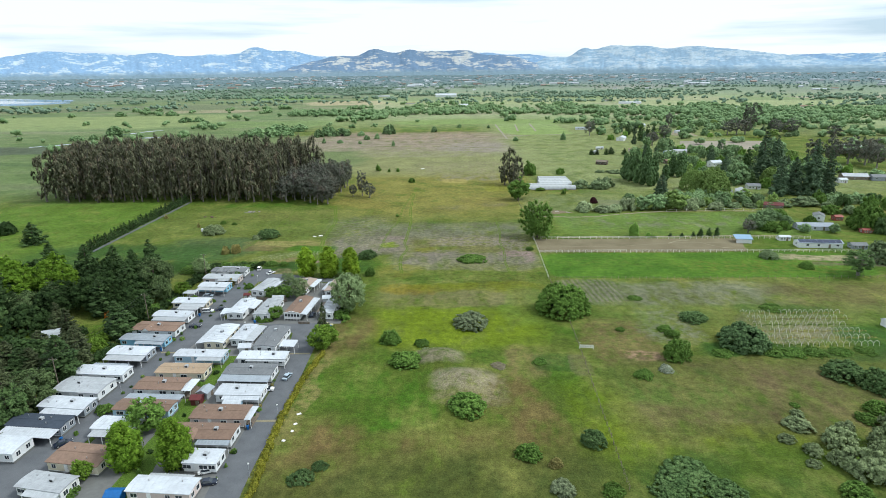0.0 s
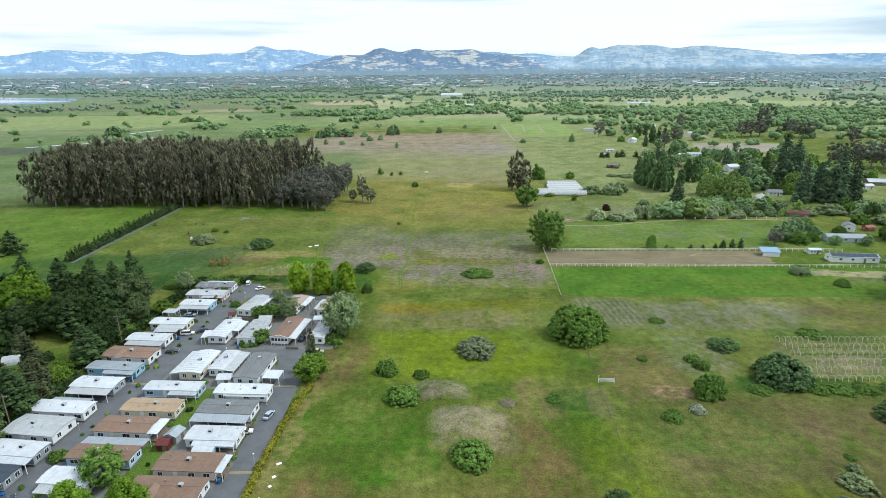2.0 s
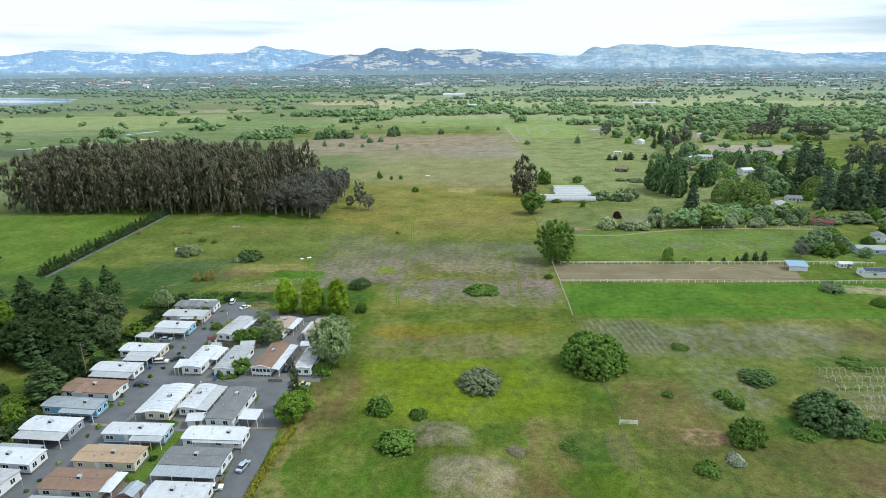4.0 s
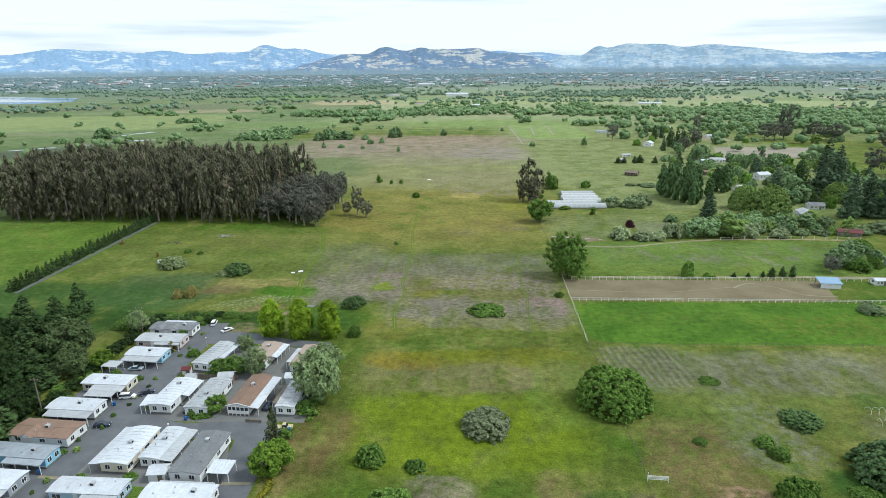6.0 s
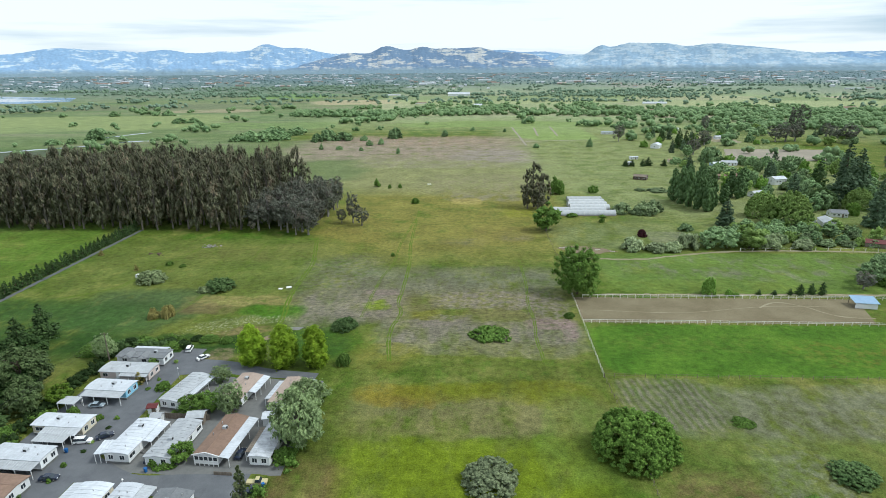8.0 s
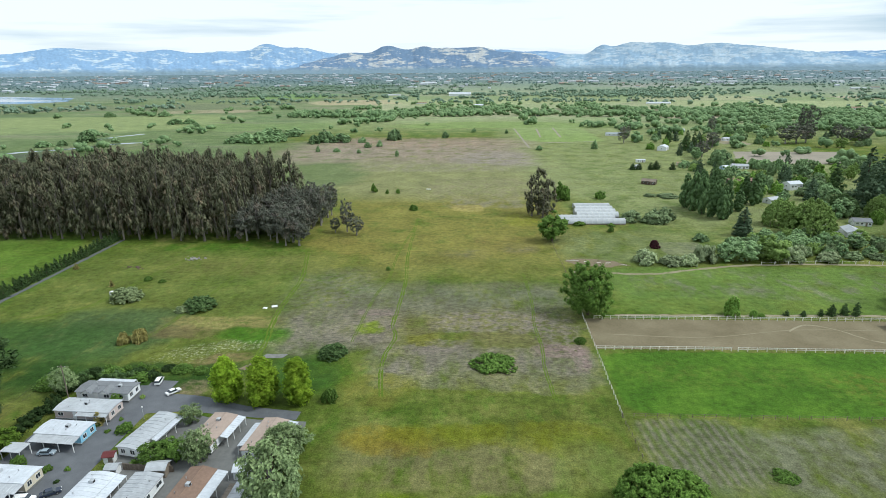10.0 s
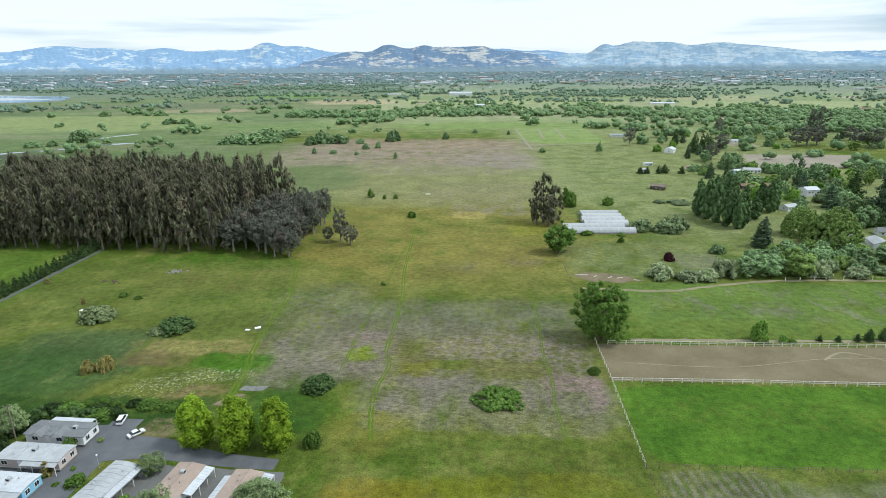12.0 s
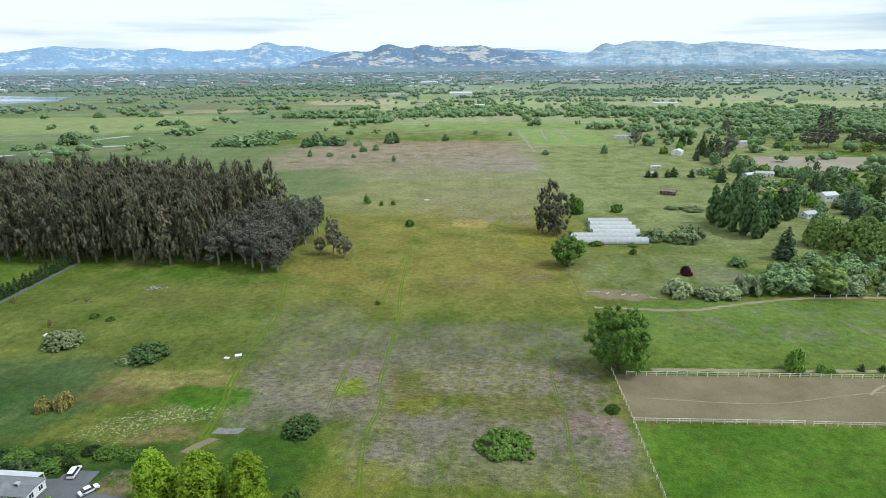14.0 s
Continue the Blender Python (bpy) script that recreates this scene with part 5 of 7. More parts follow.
WHITE = "mobile home with white coated metal roof"
HOMES = [
    (-107.0, 112.0, 13.0, 6.5, -5, "white_roof", "white_wall", WHITE + " and white siding", dict(near=0.0, far=0.0)),
    (-103.6, 119.6, 15.0, 9.0, -5, "navy_roof", "slate_wall", "mobile home with navy shingle roof and white carport", dict(near=3.6, canopy="white_roof", bowed=False, canopy_len=0.95)),
    (-102.0, 128.4, 13.5, 7.8, -6, "white_roof", "slate_wall", WHITE + " and slate blue siding", dict(near=2.4, canopy="white_roof", canopy_len=0.8)),
    (-102.8, 138.4, 14.0, 8.0, -6, "pale_roof", "white_wall", "wide mobile home with weathered pale grey roof", dict(bowed=False)),
    (-102.4, 147.6, 15.6, 7.4, -4, "white_roof", "white_wall", WHITE + " and a silver carport", dict(far=2.0)),
    (-100.6, 157.2, 13.0, 8.8, -4, "white_roof", "slate_wall", WHITE + " over dark carport", dict(near=3.0, canopy="pale_roof", canopy_len=0.95)),
    (-100.9, 167.1, 15.8, 6.6, -5, "silver", "sky_wall", "sky blue mobile home with silver metal roof", dict(near=1.8, canopy_len=0.6)),
    (-100.8, 176.4, 15.9, 6.9, -5, "brown_roof", "white_wall", "white mobile home with brown shingle roof", dict(bowed=False, dormers=1)),
    (-100.6, 185.6, 13.6, 8.2, -4, "white_roof", "white_wall", WHITE + " and pale canopy", dict(near=2.8, canopy="pale_roof", canopy_len=0.9)),
    (-99.2, 198.0, 13.6, 8.2, -3, "white_roof", "cream_wall", "cream mobile home with white roof and silver carport", dict(near=2.8, canopy="pale_roof")),
    (-97.1, 214.6, 12.2, 8.4, -4, "white_roof", "sky_wall", "sky blue mobile home with white roof and carport", dict(near=2.8, canopy="pale_roof", canopy_len=0.95)),
    (-97.5, 225.0, 15.4, 7.4, -3, "pale_roof", "pink_wall", "pinkish mobile home with pale grey roof", dict(near=1.4, canopy_len=0.55, canopy="pale_roof")),
    (-97.6, 235.6, 15.4, 8.0, -3, "grey_roof", "white_wall", "white mobile home with grey roof and gabled dormers", dict(far=2.2, canopy="white_roof", bowed=False, dormers=2)),
    (-75.2, 215.4, 14.6, 7.4, 79, "pale_roof", "white_wall", "long white mobile home with pale grey roof", dict(near=1.6, canopy="white_roof", bowed=False)),
    (-59.5, 216.4, 12.6, 8.4, 82, "rose_roof", "white_wall", "mobile home with rose tan roof and white canopy", dict(near=2.2, canopy="white_roof", bowed=False)),
    (-46.6, 214.4, 13.0, 10.6, 83, "rose_roof", "white_wall", "mobile home with tan roof and white side canopies", dict(near=2.4, far=1.8, canopy="white_roof", bowed=False)),
    (-77.0, 193.4, 13.6, 8.4, 86, "white_roof", "white_wall", WHITE + " and front carport", dict(near=2.2, canopy="white_roof", canopy_len=0.6)),
    (-68.0, 193.0, 14.8, 6.4, 86, "pale_roof", "white_wall", "mobile home with streaked pale roof", dict(bowed=False)),
    (-55.8, 194.4, 15.7, 8.6, 85, "brown_roof", "white_wall", "mobile home with brown roof and glazed white porch", dict(near=2.6, canopy="white_roof", bowed=False, canopy_len=1.0, pitch=0.2, veranda=1)),
    (-46.0, 193.1, 13.4, 6.6, 87, "patched_roof", "white_wall", "mobile home with patched white roof", dict(far=1.6, canopy="wood")),
    (-78.0, 170.6, 13.8, 9.2, 87, "white_roof", "cream_wall", "cream mobile home with wide white roof", dict(far=2.6, canopy="white_roof", canopy_len=1.0)),
    (-68.1, 171.4, 11.8, 8.0, 86, "white_roof", "white_wall", WHITE + " and pale side canopy", dict(near=3.0, canopy="pale_roof", canopy_len=1.0)),
    (-59.3, 168.4, 15.0, 7.4, 86, "grey_roof", "white_wall", "mobile home with dark grey shingle roof", dict(bowed=False)),
    (-77.9, 156.0, 15.7, 6.6, -2, "white_roof", "blue_wall", "pale blue mobile home with white roof", dict(near=1.8, canopy="pale_roof", canopy_len=0.5)),
    (-79.1, 148.0, 14.8, 6.8, -2, "tan_roof", "cream_wall", "cream mobile home with tan shingle roof", dict(bowed=False, far=1.0)),
    (-81.2, 139.0, 13.8, 6.6, -3, "brown_roof", "white_wall", "mobile home with mottled brown shingle roof", dict(bowed=False, porch=2.6)),
    (-80.5, 130.0, 15.4, 8.6, -3, "brown_roof", "blue_wall", "pale blue mobile home with brown roof and silver carport", dict(bowed=False, far=3.4, canopy="silver", canopy_len=1.0)),
    (-83.2, 119.0, 11.5, 8.0, -4, "white_roof", "white_wall", WHITE + " and grey carport", dict(near=2.6, canopy="pale_roof", canopy_len=0.9)),
    (-84.6, 108.3, 13.0, 7.2, -8, "brown_roof", "cream_wall", "cream mobile home with brown shingle roof", dict(bowed=False)),
    (-86.8, 98.4, 11.4, 7.0, -10, "pale_roof", "white_wall", "white mobile home with pale metal roof", dict(near=1.8, canopy="pale_roof")),
    (-58.1, 155.6, 15.0, 7.0, -2, "white_roof", "white_wall", WHITE + " and grey rear canopy", dict(far=1.2, canopy="pale_roof", near=0.8, canopy_len=0.8)),
    (-59.2, 145.2, 14.6, 9.6, -3, "grey_roof", "white_wall", "mobile home with grey roof and long silver carport", dict(near=3.4, canopy="silver", bowed=False, canopy_len=1.0)),
    (-58.0, 134.8, 12.8, 7.4, -2, "white_roof", "white_wall", WHITE + " and pale blue shed", dict(near=1.8, canopy="white_roof", canopy_len=0.8)),
    (-59.4, 125.2, 14.2, 6.4, -2, "brown_roof", "pink_wall", "pinkish mobile home with brown roof and veranda", dict(bowed=False, porch=1.6)),
    (-60.6, 116.2, 16.0, 8.2, -2, "brown_roof", "white_wall", "mobile home with brown roof and white gable", dict(bowed=False, dormers=1, near=1.8, canopy_len=0.5)),
    (-56.5, 107.6, 8.0, 5.2, -3, "white_roof", "white_wall", "short mobile home with white roof", dict()),
    (-61.2, 99.0, 14.2, 6.4, -4, "white_roof", "pink_wall", "pinkish mobile home with white metal roof", dict(far=1.4, canopy="pale_roof")),
]
for i, (hx, hy, hl, hw, ht, hr, hwall, hlab, extra) in enumerate(HOMES):
    mobile_home(hx, hy, hl, hw, ht, hr, hwall, hlab, seed=40 + i, **extra)


def canopy_thing(x, y, l, w, turn, mat, label):
    ob = thing("carport", pose(x, y, 0.05, 0, 0, turn), label, "carport")
    add_canopy(ob, "roof", -l / 2, l / 2, -w / 2, w / 2, 2.7, 2.5, M[mat], -1, 3)
    for q in (-1, 1):
        part("post", Build().box(q * (l / 2 - 0.2) - 0.06, q * (l / 2 - 0.2) + 0.06, w / 2 - 0.25, w / 2 - 0.13, 0, 2.7).mesh("post", M["trim"]), ob)


canopy_thing(-52.6, 163.6, 5.0, 4.4, -3, "white_roof", "white metal carport on slim posts")
canopy_thing(-82.6, 189.4, 2.6, 5.0, 4, "white_roof", "white metal awning beside a mobile home")
canopy_thing(-103.8, 208.4, 5.0, 3.4, -4, "pale_roof", "pale metal carport on slim posts")
canopy_thing(-97.5, 192.4, 8.0, 3.0, -3, "pale_roof", "pale metal carport on slim posts")


def shed(x, y, l, w, h, turn, wall, roof, label, name="garden_shed", category="shed", pitch=0.45, group=""):
    ob = thing(name, pose(x, y, 0.02, 0, 0, turn), label, category, group)
    k = w / 2 * pitch
    part("wall", Build().prism([(-w / 2, 0), (w / 2, 0), (w / 2, h), (0, h + k), (-w / 2, h)], -l / 2, l / 2).mesh("wall", M[wall]), ob)
    o = 0.3
    top = [(-w / 2 - o, h - o * pitch), (0, h + k), (w / 2 + o, h - o * pitch)]
    part("roof", Build().prism([(a, z + 0.16) for a, z in top][::-1] + [(a, z + 0.02) for a, z in top], -l / 2 - o, l / 2 + o).mesh("roof", M[roof]), ob)
    d = part("door", Build().box(-0.5, 0.5, -0.06, 0.02, 0, min(2.0, h - 0.1), 0.02).mesh("door", M["wood"]), ob, "", pose(l * 0.2, -w / 2, 0))
    part("door_handle", Build().box(0.34, 0.42, -0.12, -0.06, 0.95, 1.05).mesh("door_handle", M["rim"]), d)
    for xw in (-0.3, -0.05, 0.38):
        if l > 4:
            add_window(ob, xw * l, -w / 2, h * 0.6, min(1.2, l * 0.12), 0.9, "y", -1)
    if w > 3:
        for s in (-1, 1):
            add_window(ob, s * l / 2, 0, h * 0.6, 1.0, 0.9, "x", s)
    return ob


for q in [(-81.0, 207.6, 2.2, 2.0, 1.9, 8, "white_wall", "maroon", "small white shed with reddish top"), (-77.8, 203.4, 2.4, 2.0, 1.9, 4, "white_wall", "pale_roof", "small white metal shed"),
          (-67.5, 203.6, 4.0, 3.0, 2.2, 4, "wood", "pale_roof", "grey weathered shed behind a fence"), (-68.5, 137.0, 3.4, 3.0, 2.0, 80, "pale_roof", "silver", "grey arched metal shed"),
          (-69.4, 133.6, 2.6, 2.6, 1.8, 0, "maroon", "maroon", "dark red wooden garden shed"), (-66.3, 163.0, 3.6, 3.2, 2.2, 5, "white_wall", "white_roof", "small white annex shed"),
          (-58.5, 130.4, 4.4, 2.6, 2.0, -3, "blue_wall", "white_roof", "small pale blue garden shed"), (-48.6, 203.6, 3.0, 3.0, 2.2, 4, "white_wall", "white_roof", "small white garden shed"),
          (-71.0, 97.0, 3.0, 2.4, 1.9, 0, "blue", "blue", "bright blue garden shed")]:
    shed(*q)


def board_fence(x0, y0, x1, y1, h, label):
    d = Vector((x1 - x0, y1 - y0, 0))
    n = max(2, int(d.length / 0.6))
    ob = thing("board_fence", pose(x0, y0, 0, 0, 0, math.degrees(math.atan2(d.y, d.x))), label, "fence")
    me = Build().box(0.02, 0.56, -0.03, 0.03, 0, h).mesh("board", M["wood"])
    for i in range(n):
        part("board", me, ob, "", pose(i * 0.6, 0, 0))
    part("rail", Build().box(0, n * 0.6, 0.03, 0.09, h * 0.75, h * 0.85).box(0, n * 0.6, 0.03, 0.09, h * 0.2, h * 0.3).mesh("rail", M["wood"]), ob)


board_fence(-76.5, 204.8, -64.0, 204.2, 1.7, "weathered grey board fence behind homes")
board_fence(-55.0, 183.9, -50.8, 183.7, 0.9, "low pale picket fence before a porch")


# ---------------------------------------------------------------- vehicles
def car(x, y, turn, paint, label, kind="sedan"):
    ob = thing("car", pose(x, y, 0.06, 0, 0, turn) @ Matrix.Scale(0.88, 4), label, "car", "parked cars")
    l, w = 2.25, 0.86
    if kind == "sedan":
        side = [(-l, 0.35), (l, 0.35), (l, 0.68), (l - 0.25, 0.80), (1.15, 0.90), (-1.6, 0.95), (-l, 0.88)]
        cab = [(-1.65, 0.92), (1.15, 0.88), (0.45, 1.40), (-0.95, 1.42)]
    elif kind == "van":
        side = [(-l, 0.35), (l + 0.1, 0.35), (l + 0.1, 0.75), (l - 0.3, 0.95), (1.3, 1.02), (-l, 1.05)]
        cab = [(-l + 0.02, 1.04), (1.3, 1.00), (0.7, 1.68), (-2.0, 1.72)]
    else:
        side = [(-l - 0.3, 0.45), (l + 0.2, 0.45), (l + 0.2, 0.85), (l, 1.0), (1.1, 1.06), (-0.4, 1.08), (-0.45, 0.86), (-l - 0.3, 1.02)]
        cab = [(-0.4, 1.06), (1.1, 1.04), (0.6, 1.70), (-0.3, 1.72)]

    def swept(outline, inset_top):
        zs = [z for _, z in outline]
        lo, hi = min(zs), max(zs)
        v = []
        for s in (-1, 1):
            v += [(px, s * (w - inset_top * (pz - lo) / (hi - lo)), pz) for px, pz in outline]
        n = len(outline)
        return v, [(i, (i + 1) % n, n + (i + 1) % n, n + i) for i in range(n)] + [tuple(range(n))[::-1], tuple(range(n, 2 * n))]

    part("body", Build().add(*swept(side, 0.08)).mesh("body", M[paint]), ob)
    part("window_band", Build().add(*swept(cab, 0.2)).mesh("window_band", M["glass"]), ob, "dark glass")
    rx0, rx1, rz = cab[3][0] - 0.05, cab[2][0] + 0.05, cab[2][1]
    part("roof", Build().box(rx0, rx1, -w + 0.16, w - 0.16, rz - 0.02, rz + 0.07, 0.04).mesh("roof", M[paint]), ob)
    for s in (-1, 1):
        part("headlight", Build().box(l - 0.1, l + 0.02, s * 0.6 - 0.16, s * 0.6 + 0.16, 0.62, 0.74).mesh("headlight", M["trim"]), ob)
        for wx in (-1.35, 1.35):
            wheel = part("wheel", Build().tube([(0, -0.1, 0), (0, 0.1, 0)], [0.33, 0.33], 14).mesh("wheel", M["tyre"]), ob, "", pose(wx, s * (w - 0.06), 0.30))
            part("rim", Build().tube([(0, s * 0.09, 0), (0, s * 0.115, 0)], [0.2, 0.18], 10).mesh("rim", M["rim"]), wheel)
    return ob


for q in [(-55.2, 105.6, 18, "car_white", "white sedan parked on a home's drive"), (-48.6, 146.6, 78, "car_silver", "silver-blue sedan parked at the lane's edge"),
          (-80.6, 236.4, 52, "car_white", "white sedan parked at the lane's end"), (-87.4, 241.8, 100, "car_white", "white van parked beside a mobile home", "van"),
          (-91.5, 194.4, 8, "car_white", "white van under a carport", "van"), (-87.4, 196.6, 35, "car_dark", "dark blue sedan parked on the lane"),
          (-97.6, 209.6, 4, "car_silver", "silver sedan under a carport"), (-71.6, 188.6, 86, "car_dark", "dark sedan in a carport"),
          (-44.2, 181.2, 4, "car_tan", "tan pickup parked by the hedge", "truck"), (-44.4, 178.6, 4, "car_dark", "dark blue pickup parked by the hedge", "truck"),
          (-51.4, 190.6, 86, "car_dark", "dark sedan under a white carport"), (-53.6, 101.8, 12, "car_dark", "dark sedan beside a home"),
          (-52.4, 139.6, 10, "car_white", "white sedan under a carport"), (-90.6, 181.4, 10, "car_dark", "dark sedan under a canopy"),
          (-94.2, 115.4, 40, "car_dark", "dark sedan on a home's drive")]:
    car(*q)


def bin_cart(x, y, mat, label):
    ob = thing("wheeled_bin", pose(x, y, 0.05, 0, 0, (x * 31) % 90), label, "bin", "bins")
    part("body", Build().add([(-0.22, -0.25, 0.08), (0.22, -0.25, 0.08), (0.22, 0.22, 0.08), (-0.22, 0.22, 0.08), (-0.3, -0.34, 1.0), (0.3, -0.34, 1.0), (0.3, 0.32, 1.0), (-0.3, 0.32, 1.0)],
                             [(3, 2, 1, 0), (4, 5, 6, 7), (0, 1, 5, 4), (1, 2, 6, 5), (2, 3, 7, 6), (3, 0, 4, 7)]).mesh("body", M[mat]), ob)
    part("lid", Build().box(-0.32, 0.32, -0.38, 0.36, 1.0, 1.1, 0.03).mesh("lid", M[mat]), ob)
    for s in (-1, 1):
        part("wheel", Build().tube([(s * 0.24 - 0.03, 0.24, 0.13), (s * 0.24 + 0.03, 0.24, 0.13)], [0.13, 0.13], 10).mesh("wheel", M["tyre"]), ob)


for q in [(-70.6, 184.4, "blue", "blue wheeled recycling bin by the lane"), (-52.2, 158.8, "blue", "blue wheeled recycling bin by the lane"), (-94.0, 163.6, "blue", "blue wheeled recycling bin by the lane"),
          (-51.6, 121.6, "blue", "blue wheeled recycling bin by the lane"), (-51.2, 122.6, "dark", "dark wheeled bin by the lane"), (-93.0, 190.6, "blue", "blue wheeled recycling bin by the lane"),
          (-92.6, 175.2, "leaf_dark", "green wheeled bin by the lane"), (-55.6, 166.6, "blue", "blue wheeled recycling bin beside a home"), (-95.6, 116.8, "blue", "blue wheeled recycling bin by the lane"),
          (-42.6, 180.2, "blue", "blue wheeled recycling bin by the hedge")]:
    bin_cart(*q)


def lamp_post(x, y, label="slim lamp post with white globe"):
    ob = thing("street_lamp", pose(x, y, 0), label, "lamp", "lane lamps")
    part("pole", Build().tube([(0, 0, 0), (0, 0, 3.4)], [0.06, 0.045], 8).mesh("pole", M["pale_roof"]), ob)
    part("globe", Build().add([(a * 0.24, b * 0.24, 3.62 + c * 0.24) for a, b, c in ICO], ICO_F).mesh("globe", M["trim"]), ob)
    part("base_plate", Build().box(-0.15, 0.15, -0.15, 0.15, 0, 0.12, 0.03).mesh("base_plate", M["concrete"]), ob)


for q in [(-45.6, 127.0), (-71.4, 177.6), (-45.2, 104.0), (-92.6, 138.0), (-82.2, 224.0)]:
    lamp_post(*q)


def utility_pole(x, y, h=11.0):
    ob = thing("utility_pole", pose(x, y, 0), "weathered wooden utility pole with crossarm", "pole", "utility poles")
    part("pole", Build().tube([(0, 0, -0.3), (0, 0, h)], [0.17, 0.11], 8).mesh("pole", M["wood"]), ob)
    part("crossarm", Build().box(-1.1, 1.1, -0.06, 0.06, h - 0.7, h - 0.55).mesh("crossarm", M["wood"]), ob)
    for s in (-1, 0, 1):
        part("insulator", Build().tube([(s, 0, h - 0.55), (s, 0, h - 0.35)], [0.06, 0.04], 6).mesh("insulator", M["trim"]), ob)


POLES = [(-110.4, 96.0), (-110.6, 139.0), (-109.4, 186.0), (-107.5, 232.0)]
for q in POLES:
    utility_pole(*q)
for (xa, ya), (xb, yb) in zip(POLES, POLES[1:]):
    for s in (-1, 1):
        cable = Build().tube([(xa + (xb - xa) * f + s, ya + (yb - ya) * f, 10.65 - 1.3 * 4 * f * (1 - f)) for f in (i / 12 for i in range(13))], [0.022] * 13, 4)
        tagged(new("power_cable", cable.mesh("power_cable", M["dark"])), "thin dark power cable strung between poles", "cable", "power cables")

# ---------------------------------------------------------------- farm: fences, stable, greenhouses, hoops
def post_fence(name, line, spacing, h, rails, mat, label, thick=0.09):
    ob = thing(name, Matrix(), label, "fence")
    post = Build().box(-thick / 2, thick / 2, -thick / 2, thick / 2, 0, h).mesh("post", M[mat])
    for (xa, ya), (xb, yb) in zip(line, line[1:]):
        d = Vector((xb - xa, yb - ya, 0))
        n = max(1, round(d.length / spacing))
        turn = math.degrees(math.atan2(d.y, d.x))
        for i in range(n + 1):
            q = Vector((xa, ya, 0)) + d * (i / n)
            part("post", post, ob, "", pose(q.x, q.y, 0, 0, 0, turn))
        for z, t in rails:
            part("rail", Build().box(0, d.length, -t / 2, t / 2, z - t, z + t).mesh("rail", M[mat]), ob, "", pose(xa, ya, 0, 0, 0, turn))
    return ob


post_fence("arena_fence", [(46.6, 287.8), (151, 287.2), (186, 286.0)], 2.9, 1.5, [(1.35, 0.07), (0.8, 0.05)], "fence", "pale post and rail fence of the arena", 0.2)
post_fence("arena_fence", [(42.4, 264.7), (84.5, 264.5)], 2.9, 1.4, [(1.3, 0.07), (0.75, 0.05)], "fence", "pale post and rail fence along grass", 0.17)
post_fence("arena_fence", [(86.5, 264.3), (172, 263.2), (205, 262.0)], 2.9, 1.4, [(1.3, 0.07), (0.75, 0.05)], "fence", "pale post and rail fence along grass", 0.17)
post_fence("boundary_fence", [(43.0, 290.5), (42.3, 264.5), (41.0, 228.2)], 2.6, 1.3, [(1.15, 0.03), (0.6, 0.02)], "fence", "pale weathered fence along the thistle meadow", 0.13)
post_fence("boundary_fence", [(41.0, 227.4), (41.6, 196), (40.4, 164.4), (37.0, 100)], 2.6, 1.3, [(1.15, 0.02), (0.6, 0.02)], "wood", "weathered grey wire fence through the meadow", 0.11)
post_fence("boundary_fence", [(41.0, 227.9), (100, 227.6), (185, 227.0)], 3.0, 1.3, [(1.15, 0.02), (0.6, 0.02)], "wood", "pale weathered fence across the field", 0.11)
post_fence("boundary_fence", [(43.2, 292), (44.6, 330), (44.8, 372), (47.6, 420), (53, 560)], 3.2, 1.3, [(1.15, 0.03)], "wood", "weathered wire fence along the meadow", 0.12)
post_fence("field_fence", [(134, 347.4), (165, 349.6), (205, 347.6)], 6.0, 1.5, [(1.2, 0.03)], "fence", "pale posts along the hedgerow", 0.22)

panel = thing("white_gate", pose(40.3, 164.2, 0, 0, 0, -4), "white metal gate panel standing in the meadow", "gate")
for s in (0, 4.4):
    part("post", Build().tube([(s, 0, -0.1), (s, 0, 2.4 if s == 0 else 1.5)], [0.07, 0.06], 8).mesh("post", M["trim"]), panel)
for z in (0.55, 0.85, 1.15, 1.4):
    part("bar", Build().box(0, 4.4, -0.03, 0.03, z, z + 0.13).mesh("bar", M["trim"]), panel)

stable = shed(181.5, 272.5, 20.5, 5.8, 2.5, -5, "white_wall", "slate_roof", "long white stable with solar panels on its roof", "stable", "stable", 0.35)
cell = Build().box(-1.35, 1.35, -1.3, 1.3, 0, 0.08).mesh("solar_panel", M["solar"])
for i in range(7):
    part("solar_panel", cell, stable, "dark blue solar panel", pose(-8.6 + i * 2.84, -1.5, 2.5 + 1.4 * 0.35 + 0.20, 19.3, 0, 0))
shed(171.0, 284.0, 5.4, 3.4, 2.0, -2, "white_wall", "white_roof", "small white horse shelter", "horse_shelter", "shed", 0.3)
shelter = thing("open_shelter", pose(148.0, 280.6, 0, 0, 0, -8), "open horse shelter with blue metal roof", "shelter")
part("back_wall", Build().box(-3.2, 4.2, -2.0, -1.85, 0, 2.2).mesh("back_wall", M["white_wall"]), shelter)
part("side_wall", Build().box(4.05, 4.2, -1.85, 2.2, 0, 2.4).mesh("side_wall", M["white_wall"]), shelter)
